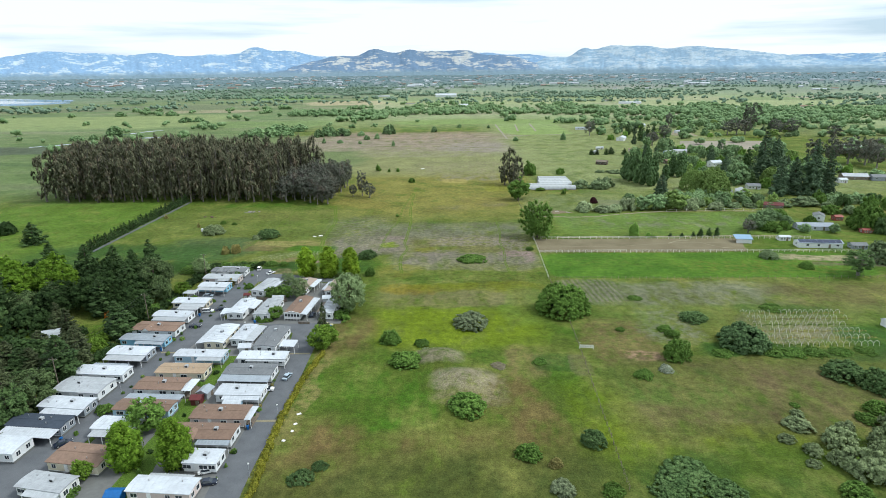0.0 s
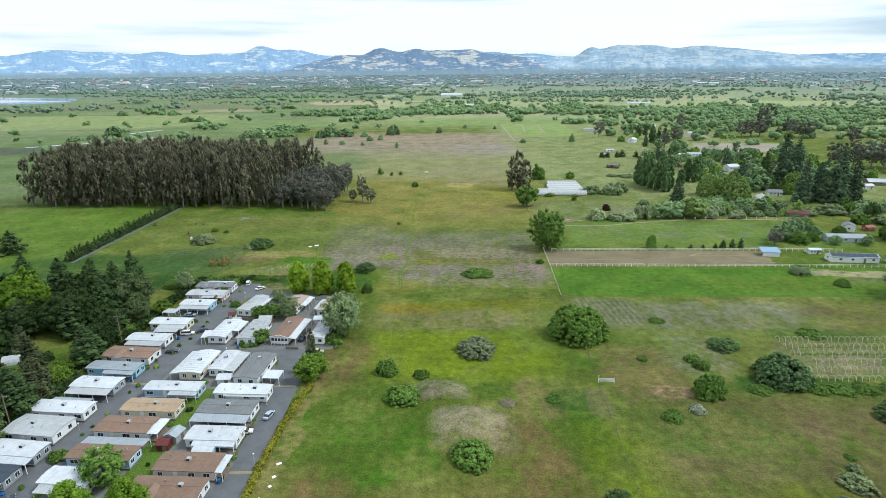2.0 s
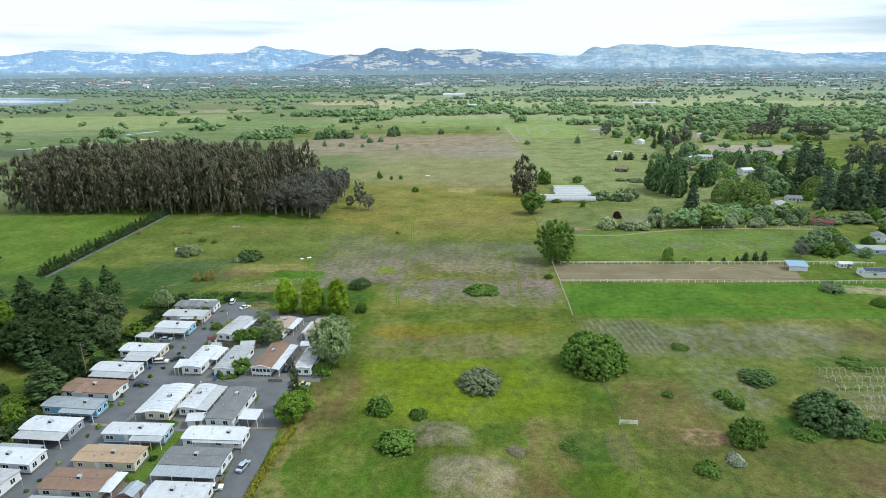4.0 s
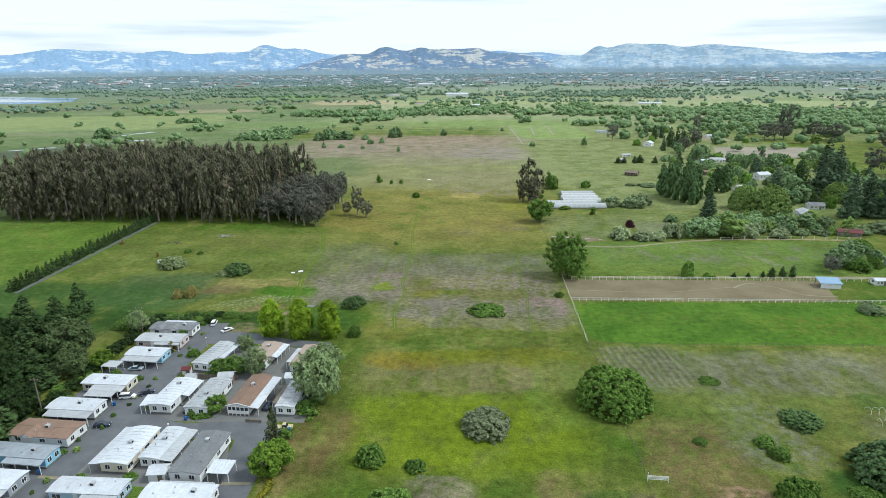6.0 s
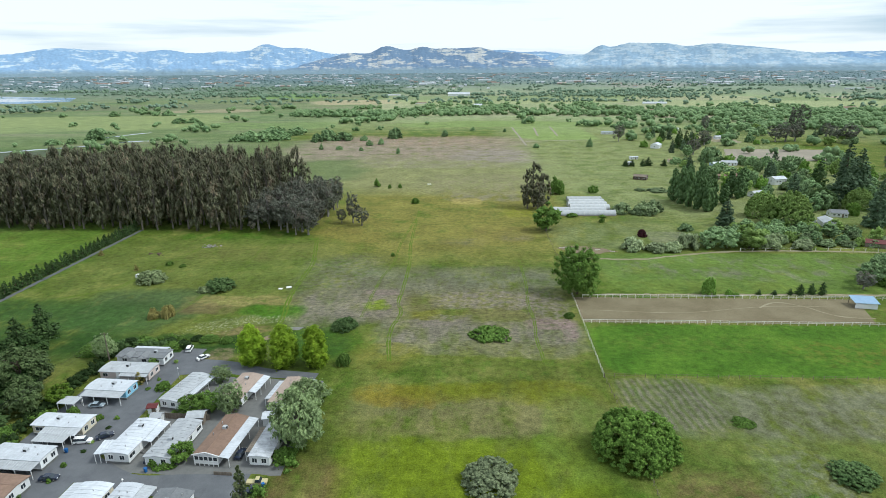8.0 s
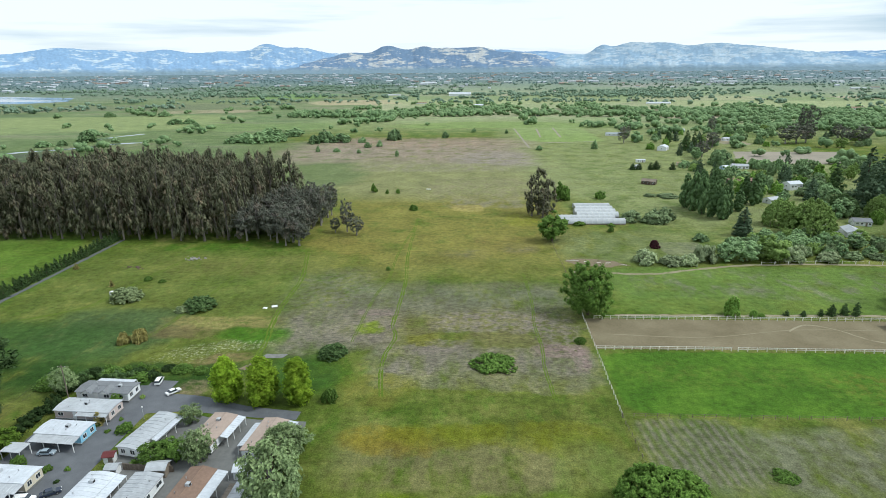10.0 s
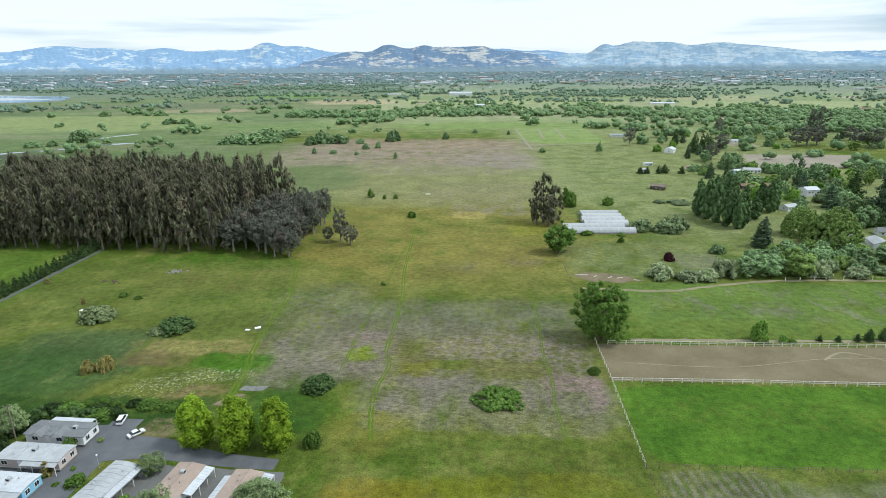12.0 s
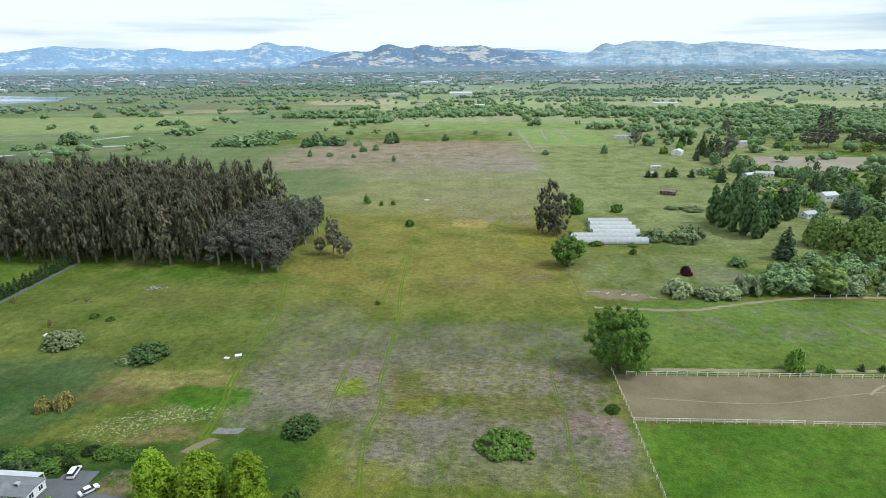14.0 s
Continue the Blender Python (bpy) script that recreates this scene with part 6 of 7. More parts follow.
part("roof", Build().add([(-3.8, -2.5, 2.2), (4.6, -2.5, 2.2), (4.6, 3.0, 3.2), (-3.8, 3.0, 3.2), (-3.8, -2.5, 2.32), (4.6, -2.5, 2.32), (4.6, 3.0, 3.32), (-3.8, 3.0, 3.32)],
                         [(3, 2, 1, 0), (4, 5, 6, 7), (0, 1, 5, 4), (1, 2, 6, 5), (2, 3, 7, 6), (3, 0, 4, 7)]).mesh("roof", plain("blue_metal_roof", (0.28, 0.42, 0.58), 0.45, 0.2, 0.1, 0.9)), shelter)
for q in (-3.5, 0.3, 4.1):
    part("post", Build().box(q - 0.08, q + 0.08, 2.5, 2.66, 0, 3.1).mesh("post", M["wood"]), shelter)


def greenhouse(x0, x1, y, w, h):
    ob = thing("greenhouse_tunnel", pose(x0, y, 0), "white film greenhouse tunnel in a row", "greenhouse", "greenhouse tunnels")
    l = x1 - x0
    arc = [(w / 2 * math.cos(a), h * math.sin(a) ** 0.8) for a in (math.pi * i / 10 for i in range(11))]
    inner = [(a * 0.985, b * 0.98) for a, b in arc]
    n = max(4, int(l / 3))
    v, f = [], []
    for i in range(n * 2 + 1):
        sag = 0.965 if i % 2 else 1.0
        v += [(l * i / (2 * n), a * sag, b * sag) for a, b in arc]
    for i in range(n * 2):
        f += [(i * 11 + j, i * 11 + j + 1, (i + 1) * 11 + j + 1, (i + 1) * 11 + j) for j in range(10)]
    me = mesh_of("cover", v, f, M["film"])
    part("cover", me, ob)
    for s, name in ((0.05, "end_wall"), (l - 0.05, "end_wall")):
        part(name, mesh_of(name, [(s, a, b) for a, b in inner], [range(11)], M["film"]), ob)
    hoop = Build().tube([(0, a * 1.01, b * 1.01 + 0.02) for a, b in arc], [0.05] * 11, 5).mesh("hoop", M["pvc"])
    for i in range(n + 1):
        part("hoop", hoop, ob, "", pose(l * i / n, 0, 0))
    part("base_board", Build().box(0, l, -w / 2 - 0.05, -w / 2 + 0.05, 0, 0.4).box(0, l, w / 2 - 0.05, w / 2 + 0.05, 0, 0.4).mesh("base_board", M["wood"]), ob)


for i, (xa, xb) in enumerate(((54.0, 92.0), (54.4, 88.0), (67.4, 92.0), (67.4, 92.0), (69.2, 92.0), (69.6, 92.0))):
    greenhouse(xa, xb, 419.6 + i * 7.6, 6.8, 3.0)

# rows of bare hoops over beds
arc = [(1.2 * math.cos(a), 1.35 * math.sin(a)) for a in (math.pi * i / 8 for i in range(9))]
bare = Build().tube([(0, a, b) for a, b in arc], [0.055] * 9, 5).mesh("hoop", M["pvc"])
for i in range(6):
    y = 166.5 + i * 5.0
    xa, xb = 103.5 + i * 0.3, 141.5 - (5 - i) * 0.5
    row = thing("hoop_row", pose(xa, y, 0), "row of bare white hoops over a weedy bed", "hoop house", "hoop rows")
    n = int((xb - xa) / 1.9)
    rng = random.Random(i)
    for j in range(n):
        if rng.random() < 0.94:
            part("hoop", bare, row, "", pose(j * 1.9, rng.uniform(-0.1, 0.1), 0, rng.uniform(-4, 4), rng.uniform(-12, 12), rng.uniform(-10, 10)))
    bedm = leaf_mesh("planting", np.random.default_rng(i), [(xx, 0.9 * math.sin(xx * 1.7) * 0.5, 0.05, 0.42, 0.5) for xx in np.arange(0, xb - xa, 0.9)], 8, 0.22, M["leaf" if i % 3 == 0 else "straw"])
    part("planting", bedm, row, "weeds along the bed")
gate_arch = shed(149.5, 180.0, 4.0, 3.0, 2.3, 5, "white_wall", "white_roof", "small white shed beside the hoops")

# ---------------------------------------------------------------- houses beyond the fields
for q in [(196.0, 401.0, 8, 5.6, 2.4, 78, "white_wall", "pale_roof", "white gabled farmhouse with metal roof"), (204.0, 396.0, 12, 7.4, 2.6, 74, "white_wall", "pale_roof", "white gabled barn with pale metal roof"),
          (222.0, 417.0, 9, 7, 2.4, -12, "white_wall", "grey_roof", "white house with hipped grey roof"), (237.0, 515.0, 10, 8, 4.4, 12, "white_wall", "white_roof", "pale two-storey house among trees"),
          (201.0, 472.0, 9, 6, 2.6, 24, "white_wall", "pale_roof", "white flat shed among trees"), (226.0, 600.0, 8, 5, 2.4, 20, "blue_wall", "white_roof", "pale blue farm building with white roof"),
          (240.0, 604.0, 13, 7, 2.6, -10, "white_wall", "pale_roof", "pale grey farm building with metal roof"), (205.0, 537.0, 10, 6, 2.6, 4, "wood", "brown_roof", "old brown farm sheds"),
          (222.0, 536.0, 12, 8, 2.6, -12, "wood_dark", "brown_roof", "old brown farm sheds"), (212.4, 722.0, 14, 9, 3.6, 60, "white_wall", "white_roof", "small white gabled house"),
          (141.0, 535.0, 10, 6.5, 2.6, -28, "wood_dark", "wood", "weathered grey timber barn in a field"), (152.0, 606.0, 5, 4, 2.4, 30, "white_wall", "white_roof", "small white camper trailer shell"),
          (213.5, 324.5, 7, 5.6, 3.0, 62, "white_wall", "grey_roof", "white gabled cottage with grey roof"), (224.0, 324.0, 4.6, 3.8, 2.2, 5, "red", "red", "small red painted barn"),
          (199.0, 305.0, 19, 6.6, 2.2, -4, "lilac_wall", "slate_roof", "long lavender stable building with grey roof"), (222.0, 297.0, 5, 3.4, 1.7, 0, "red", "red", "low red roofed shed"), (199.0, 269.5, 7, 4.5, 1.9, -5, "slate_wall", "grey_roof", "low grey shed by the stable"),
          (204.0, 356.0, 11, 6, 2.2, -22, "wood", "maroon", "dark red roofed barn"), (319.0, 452.0, 18, 9, 2.6, -12, "wood", "pale_roof", "long timber barn with pale roof"),
          (335.0, 446.0, 13, 8, 2.8, -8, "slate_wall", "grey_roof", "grey barn with open front"), (300.0, 437.0, 6, 5, 2.6, 0, "white_wall", "white_roof", "small white outbuilding by barns"),
          (165.0, 640.0, 8, 3, 2.2, 5, "white_wall", "white_roof", "low white farm shed"), (196.0, 622.0, 8, 4, 2.2, 0, "cream_wall", "tan_roof", "low cream farm shed"),
          (440.0, 590.0, 26, 10, 3.4, -5, "white_wall", "white_roof", "long white farm building"), (420.0, 610.0, 22, 12, 5.0, 20, "white_wall", "white_roof", "white farmhouse among dark trees"),
          (318.0, 800.0, 20, 7, 2.8, 4, "white_wall", "pale_roof", "long pale poultry shed"),
          (195.0, 860.0, 22, 6, 2.6, -4, "white_wall", "silver", "long grey greenhouse shed"), (290.0, 900.0, 18, 7, 2.8, 3, "white_wall", "white_roof", "long white farm shed"),
          (-16.0, 1985.0, 70, 24, 7.0, 0, "white_wall", "white_roof", "broad white hall in the plain")]:
    shed(*q, "farm_building" if q[3] > 6.4 else "garden_shed", "building" if q[3] > 6.4 else "shed", 0.4, "buildings of the plain")

# small things lying in the meadow
# unidentified white debris, built as flat boxes; pallet is only a stand-in name
for x, y, l, w, turn, lab in ((-71.6, 297.0, 3.2, 2.2, 20, "white board pallet lying in grass"), (-74.6, 295.2, 2.4, 1.6, -10, "white board pallet lying in grass"), (-26.4, 516.0, 5.0, 2.0, 0, "long white board pallet in the meadow")):
    tagged(part("pallet", Build().box(-l / 3, l / 3, -w / 3, w / 3, 0.0, 0.3, 0.08).mesh("pallet", M["trim"]), at=pose(x, y, 0, 0, 0, turn)), lab, "pallet")
for x, y, l in ((-40.3, 123.8, 0.9), (-40.5, 128.2, 1.2), (-40.3, 120.8, 0.7), (-41.4, 117.0, 0.8)):
    tagged(part("litter_sheet", Build().box(-l / 2, l / 2, -0.35, 0.35, 0.0, 0.16, 0.05).mesh("litter_sheet", M["trim"]), at=pose(x, y, 0.0, 0, 0, x * 57 % 180)), "white litter lying in roadside grass", "litter", "litter")
tank = thing("trailer", pose(-139.5, 306.5, 0), "white roofed box trailer behind a bush", "trailer")
part("box", Build().box(-1.4, 1.4, -0.8, 0.8, 0.4, 2.0, 0.1).mesh("box", M["trim"]), tank)
for s in (-1, 1):
    part("wheel", Build().tube([(0.4, s * 1.0 - 0.1, 0.4), (0.4, s * 1.0 + 0.1, 0.4)], [0.4, 0.4], 12).mesh("wheel", M["tyre"]), tank)
cyl = thing("storage_tunnel", pose(-137.0, 175.0, 0, 0, 0, 25), "small pale arched storage tunnel", "tunnel")
part("cover", Build().prism([(2.2 * math.cos(math.pi * i / 8), 2.3 * math.sin(math.pi * i / 8)) for i in range(9)], -3.0, 3.0).mesh("cover", M["pale_roof"]), cyl)
rng = np.random.default_rng(8)
for cx, cy, n, mat, lab in ((-128, 353, 26, "rock", "heap of grey rubble in the grass"), (-150, 340, 16, "wood_dark", "heap of brown scrap timber")):
    heap = thing("rubble_heap", pose(cx, cy, 0), lab, "rubble")
    for i in range(n):
        s = rng.uniform(0.25, 0.7)
        part("stone", mesh_of("stone", [(a * s * rng.uniform(0.7, 1.3), b * s * rng.uniform(0.7, 1.3), c * s * 0.6) for a, b, c in ICO], ICO_F, M[mat]), heap, "", pose(rng.normal() * 2.4, rng.normal() * 1.4, s * 0.25))
for x, y, l, turn in ((50.5, 352.5, 5.5, -4), (56.0, 350.8, 2.0, 40), (62.0, 349.6, 2.4, 30), (66, 349, 2.5, 10), (72.5, 346.5, 2.6, -30)):
    tagged(part("broken_rail", Build().box(-l / 2, l / 2, -0.08, 0.08, 0.0, 0.28, 0.03).mesh("broken_rail", M["fence"]), at=pose(x, y, 0, 0, 0, turn)), "broken pale fence rail on bare earth", "rail", "broken rails")

# ---------------------------------------------------------------- plants of the meadow: x, y, radius, height
def plants(kind, leaf, label, rows, group="", name=""):
    for x, y, r, h in rows:
        put_plant(kind, leaf, x, y, r, h, label, group, 0.0, name)


plants("big_dome", "leaf_mid", "broad dense green tree reaching the grass", [(40.3, 193.8, 10.1, 11.2)])
plants("dome", "leaf_willow", "grey-green willow bush in the meadow", [(6.2, 183.0, 7.3, 4.2), (22.9, 100.2, 3.3, 1.8)], "meadow bushes")
plants("dome", "leaf_dark", "dark elder bush with pale blossom", [(33.4, 116.1, 3.6, 3.4)], "meadow bushes")
plants("dome", "straw", "rounded clump of dry stalks", [(22.9, 108.1, 1.9, 1.9)], "straw clumps")
plants("dome", "leaf", "dense dark green bush in the meadow", [(-20.6, 169.5, 3.7, 4.6), (-14.7, 155.1, 5.4, 3.8), (3.6, 130.6, 5.8, 4.2), (17.2, 111.5, 3.4, 3.0), (-10.2, 167.0, 2.8, 2.6), (68.8, 157.9, 4.6, 6.6),
                                                               (71.9, 177.6, 2.8, 2.1), (73.2, 173.3, 2.8, 2.3)], "meadow bushes")
plants("dome", "leaf_poplar", "broad grey-green bush in grass", [(93.0, 166.8, 8.8, 7.4)], "meadow bushes")
plants("dome", "leaf_dark", "broad dark green bush in grass", [(85.3, 186.7, 5.6, 2.6), (112.9, 147.5, 7.0, 4.1), (117.5, 140.3, 5.3, 6.0), (125, 130, 6, 4)], "meadow bushes")
plants("low", "leaf", "low sprawling green shrub", [(55.2, 147.3, 3.4, 1.5), (70.5, 206.1, 3.2, 0.9), (89.8, 131.8, 1.5, 0.7), (26.3, 155.5, 2.6, 1.2), (38.3, 269.6, 2.3, 1.8), (57, 178, 2, 0.8),
                                                    (33.6, 99.6, 2.9, 1.3)], "low shrubs")
plants("low", "leaf_dark", "broad low bramble thicket", [(51.0, 104.0, 7.6, 1.7), (57.0, 99.0, 5.0, 1.4), (45.5, 99.5, 4.6, 1.2), (-33.8, 103.6, 3.4, 1.1), (-30.5, 107.5, 2.2, 0.9)], "low shrubs")
plants("low", "leaf", "low dense green shrub among thistles", [(9.2, 254.1, 7.6, 2.4)])
plants("low", "blossom", "low bush covered in white blossom", [(62.8, 150.5, 2.6, 1.5)])
plants("low", "thatch", "mat of dead grey stalks", [(13.5, 153.1, 2.6, 0.9)], "dead stalk mats")
plants("low", "leaf_willow", "low weeds on the spoil heap", [(-8.0, 163.2, 2.4, 0.8), (-2.6, 164.0, 2.0, 0.6), (-3.2, 147.6, 2.0, 1.0), (2.6, 150.6, 2.6, 0.7)], "low shrubs")
plants("mid_dome", "leaf_grey", "pale rounded willow clump in grass", [(85.4, 122.6, 4.0, 2.2), (91.0, 115.9, 4.5, 4.6), (90.7, 105.5, 6.0, 6.0), (101.4, 115.3, 4.2, 6.0), (100, 106, 5, 6), (97, 98, 5, 6), (108, 120, 5, 5), (79.5, 117, 2.2, 1.8), (83.0, 112.5, 2.6, 2.4), (86.5, 109.5, 2.4, 3.0), (80.5, 108.0, 1.8, 1.6), (95.5, 120.5, 2.8, 3.0), (88, 127.5, 2.0, 1.6), (97.5, 111.5, 3.0, 4.0), (94.5, 101.5, 3.0, 4.4), (104, 113, 3, 4)], "willow clumps")
plants("dome", "leaf", "green bush beside willow clumps", [(84, 99, 3.5, 2.5), (110, 129, 4, 3), (104, 125, 3, 2)], "meadow bushes")
plants("ball", "leaf_fresh", "round green tree at the lane's hedge", [(-42.0, 164.8, 4.6, 8.2)])
plants("airy", "leaf_silver", "tall grey-green tree beside the homes", [(-38.6, 195.0, 7.4, 15.0), (-40.2, 206.5, 5.0, 11.0), (-41.1, 212.0, 5.2, 7.0)])
plants("oval", "leaf_bright", "bright green young poplar at the lane's end", [(-63.8, 233.4, 4.7, 13.0), (-54.1, 232.6, 5.3, 13.4), (-44.1, 233.4, 4.8, 12.8)], "young poplars")
plants("dome", "leaf_dark", "dark bush by the young poplars", [(-40.9, 259.3, 5.2, 3.8), (-99.6, 295.1, 6.8, 4.8)], "meadow bushes")
plants("dome", "leaf", "rounded green bush in grass", [(-36.0, 233.7, 2.6, 4.4), (-41.5, 189.7, 2.9, 3.0), (-135.4, 324.3, 2.1, 2.0), (-33.6, 338.5, 1.4, 1.9), (-31.7, 450.0, 3.0, 4.6), (-65.5, 506.1, 3.0, 6.4), (-55.2, 500.1, 1.6, 3.4), (-47.7, 502.1, 1.9, 3.7),
                                     (-128, 322, 1.8, 1.4), (-118, 240, 5, 3.0), (-104, 246, 4, 2.2), (-94, 244, 3.4, 2.0), (-84, 249, 3.4, 1.8), (-78, 248, 2.6, 2.0)], "meadow bushes")
plants("dome", "leaf_grey", "silvery bush in the west meadow", [(-132.3, 302.8, 6.6, 5.4), (-104.5, 292.0, 3.2, 2.4)], "meadow bushes")
plants("reeds", "straw", "clump of tall straw-coloured stalks", [(-112.0, 266.0, 2.4, 3.6), (-107.4, 267.6, 3.0, 4.4)], "straw clumps")
plants("spire", "straw", "small yellow broom bush in grass", [(-147, 317, 1.2, 2.6), (-176, 338, 1.4, 2.6)])
plants("crown", "leaf", "large spreading tree at the fence corner", [(45.2, 291.5, 8.6, 19.5)])
plants("ball", "leaf", "green tree by the meadow fence", [(45.6, 383.8, 7.4, 14.6)])
plants("euc", "euc", "tall ragged brown gum tree", [(45.5, 440.0, 6.5, 30.0), (50.5, 437.0, 5.5, 24.0), (41, 436, 5.0, 26.0), (47, 432, 5.0, 18.0)], "gum trees by the greenhouses")
plants("dome", "leaf", "green tree in the pasture", [(65.9, 480.6, 6.7, 13.0), (92.4, 484.2, 4.3, 5.6), (65.7, 415.6, 4.6, 2.2), (79.9, 401.2, 2.1, 3.2), (83, 413.5, 3, 1.6)], "pasture trees")
plants("dome", "leaf_mid", "tree behind the arena fence", [(96.4, 291.8, 2.9, 7.8), (104.0, 291.2, 1.7, 2.6), (106.6, 290.6, 1.6, 1.6)], "arena trees")
plants("cone", "needle", "small dark conifer behind the arena fence", [(132.0, 292.5, 1.8, 4.2), (136.5, 292.8, 1.6, 4.6), (140.5, 292.4, 1.8, 5.0), (128.0, 292.0, 1.2, 2.6), (122, 292, 1.1, 2.0), (116, 292, 1.1, 2.2)], "arena trees")
plants("dome", "leaf_olive", "rounded grey-green olive thicket", [(97.7, 425.4, 8.3, 6.4), (110.5, 422.0, 9.2, 8.0), (117.1, 427.0, 6.9, 8.0), (139.8, 489.4, 9.0, 2.6), (128, 491, 5, 2.2)], "olive thickets")
plants("dome", "burgundy", "small burgundy-leaved tree by a garden plot", [(94.6, 372.9, 3.2, 4.4)])
plants("dome", "leaf_pale", "grey-green willow in the hedgerow", [(83.1, 350.3, 6.8, 7.6), (93.9, 348.0, 6.0, 5.6), (101.8, 347.5, 5.6, 6.0), (110.8, 352.7, 6.4, 9.8), (151.6, 352.7, 6.2, 8.4), (166.6, 352.8, 6.2, 5.6)], "hedgerow trees")
plants("ball", "leaf_haze", "green tree in the hedgerow", [(121.7, 353.1, 6.1, 9.3), (130.0, 353.2, 6.1, 10.4), (121.4, 384.9, 4.5, 4.5), (155.9, 388.5, 6.1, 5.4), (133, 372, 6, 7), (146, 366, 6, 8), (163, 372, 6, 7)], "hedgerow trees")
plants("ball", "leaf_yellow", "yellow-green tree in the hedgerow", [(141.3, 353.7, 6.8, 10.6)], "hedgerow trees")
plants("dome", "leaf_olive", "brownish willow in the hedgerow", [(180.2, 357.4, 5.4, 4.0), (190.5, 356.4, 4.6, 3.6), (227.5, 363.4, 11.0, 5.8), (212, 360, 7, 5), (202, 357, 5, 4), (172, 362, 5, 6)], "hedgerow trees")
plants("big_dome", "leaf_yellow", "huge yellow-green tree among houses", [(183.0, 398.0, 13.6, 19.5), (176.8, 415.6, 9.7, 15.4), (245.4, 435.5, 9.4, 13.3)], "garden trees")
plants("big_dome", "leaf_dark", "dark rounded tree among houses", [(225.7, 440.3, 9.8, 12.7)], "garden trees")
plants("poplar", "leaf_poplar", "tall dark columnar poplar tree", [(139.8, 458.0, 3.8, 22.0), (141.6, 449.0, 4.2, 25.0), (143.6, 441.0, 4.0, 26.0), (146.4, 434.0, 3.8, 22.0), (150.0, 427.5, 3.6, 21.0), (153.4, 430.0, 3.6, 24.0), (152.0, 442.0, 4.2, 27.0), (158.5, 462.0, 4.4, 26.0), (181.5, 468.8, 4.0, 18.0), (185.8, 464.8, 4.0, 20.0), (190.1, 468.8, 4.2, 21.0),
                                                            (169.0, 448.4, 3.6, 13.5), (148, 455, 4.2, 25)], "poplars")
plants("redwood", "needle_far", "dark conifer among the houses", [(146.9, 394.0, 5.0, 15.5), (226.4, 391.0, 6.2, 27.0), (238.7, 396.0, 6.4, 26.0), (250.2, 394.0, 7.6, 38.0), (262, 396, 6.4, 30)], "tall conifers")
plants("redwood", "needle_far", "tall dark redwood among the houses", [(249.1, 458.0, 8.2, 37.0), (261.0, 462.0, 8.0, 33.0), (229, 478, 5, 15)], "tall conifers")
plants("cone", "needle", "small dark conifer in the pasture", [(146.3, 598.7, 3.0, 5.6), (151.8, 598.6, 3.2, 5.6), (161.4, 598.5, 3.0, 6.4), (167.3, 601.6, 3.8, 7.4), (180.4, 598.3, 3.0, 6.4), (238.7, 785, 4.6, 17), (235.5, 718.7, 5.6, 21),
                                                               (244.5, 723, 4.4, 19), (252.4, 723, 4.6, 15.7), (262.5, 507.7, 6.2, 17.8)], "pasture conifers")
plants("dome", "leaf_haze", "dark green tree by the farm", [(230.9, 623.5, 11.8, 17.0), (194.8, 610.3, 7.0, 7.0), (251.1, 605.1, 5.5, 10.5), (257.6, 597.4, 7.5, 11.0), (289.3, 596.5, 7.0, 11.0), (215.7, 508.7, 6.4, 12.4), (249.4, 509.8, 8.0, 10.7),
                                                            (338.2, 453.8, 8.7, 8.2), (252.5, 371.0, 8.6, 7.0), (264.4, 368.0, 8.9, 7.4)], "farm trees")
plants("dome", "leaf", "green tree by the farm", [(202.1, 599.6, 5.5, 6.0), (272.5, 605.6, 6.5, 8.0), (245.1, 521.4, 6.2, 9.5), (226.3, 304.0, 9.7, 15.0), (236.0, 296.0, 8.0, 12.0), (192.5, 328.0, 6.0, 6.4), (174.0, 302.0, 6.6, 5.6), (183, 305, 4, 5),
                                                  (157.4, 241.0, 3.4, 3.2), (206, 320, 4, 4), (230, 340, 6, 6)], "farm trees")
plants("gum", "euc_grey", "tall grey gum tree by the barns", [(349.0, 528, 9.0, 25), (363.9, 527, 9.0, 26), (372.4, 517, 9, 25), (371.9, 501, 8, 22), (340, 540, 8, 22), (385, 530, 8, 24)], "barn trees")
plants("ball", "leaf_haze", "leafy tree beside the stable", [(167.0, 305.0, 4.6, 9.0), (174.5, 310.5, 5.0, 9.5), (181.5, 318.0, 5.0, 8.5), (188.0, 312.0, 3.6, 6.0), (190, 298, 3.0, 4.8), (205, 297, 3.0, 5.0)], "farm trees")
plants("gum", "leaf_dark", "dark spreading tree by the stable", [(173.2, 231.0, 7.0, 12.0)])
plants("dome", "leaf_olive", "grey leafy tree by the stable", [(148.5, 256.0, 5.0, 3.6), (194.5, 248.5, 6.4, 11.0), (203, 255, 5, 8)])
plants("gum", "euc_grey", "leafless tangled tree behind the arena", [(160.1, 298.5, 4.0, 7.5)])
# along the cypress row
plants("spire", "needle", "young dark cypress in a row", [(-184.0 + 0.5 * math.sin(i * 2.1), 272.0 + i * 2.05, 1.75 + 0.35 * math.sin(i * 1.3), 4.9 + 1.0 * math.sin(i * 2.7)) for i in range(55)], "cypress row")
plants("cone", "needle", "lone dark pine in the pasture", [(-221.1, 285.0, 6.1, 11.5), (-140.3, 249.0, 4.2, 12.4), (-147, 246, 3.4, 9)], "pines")
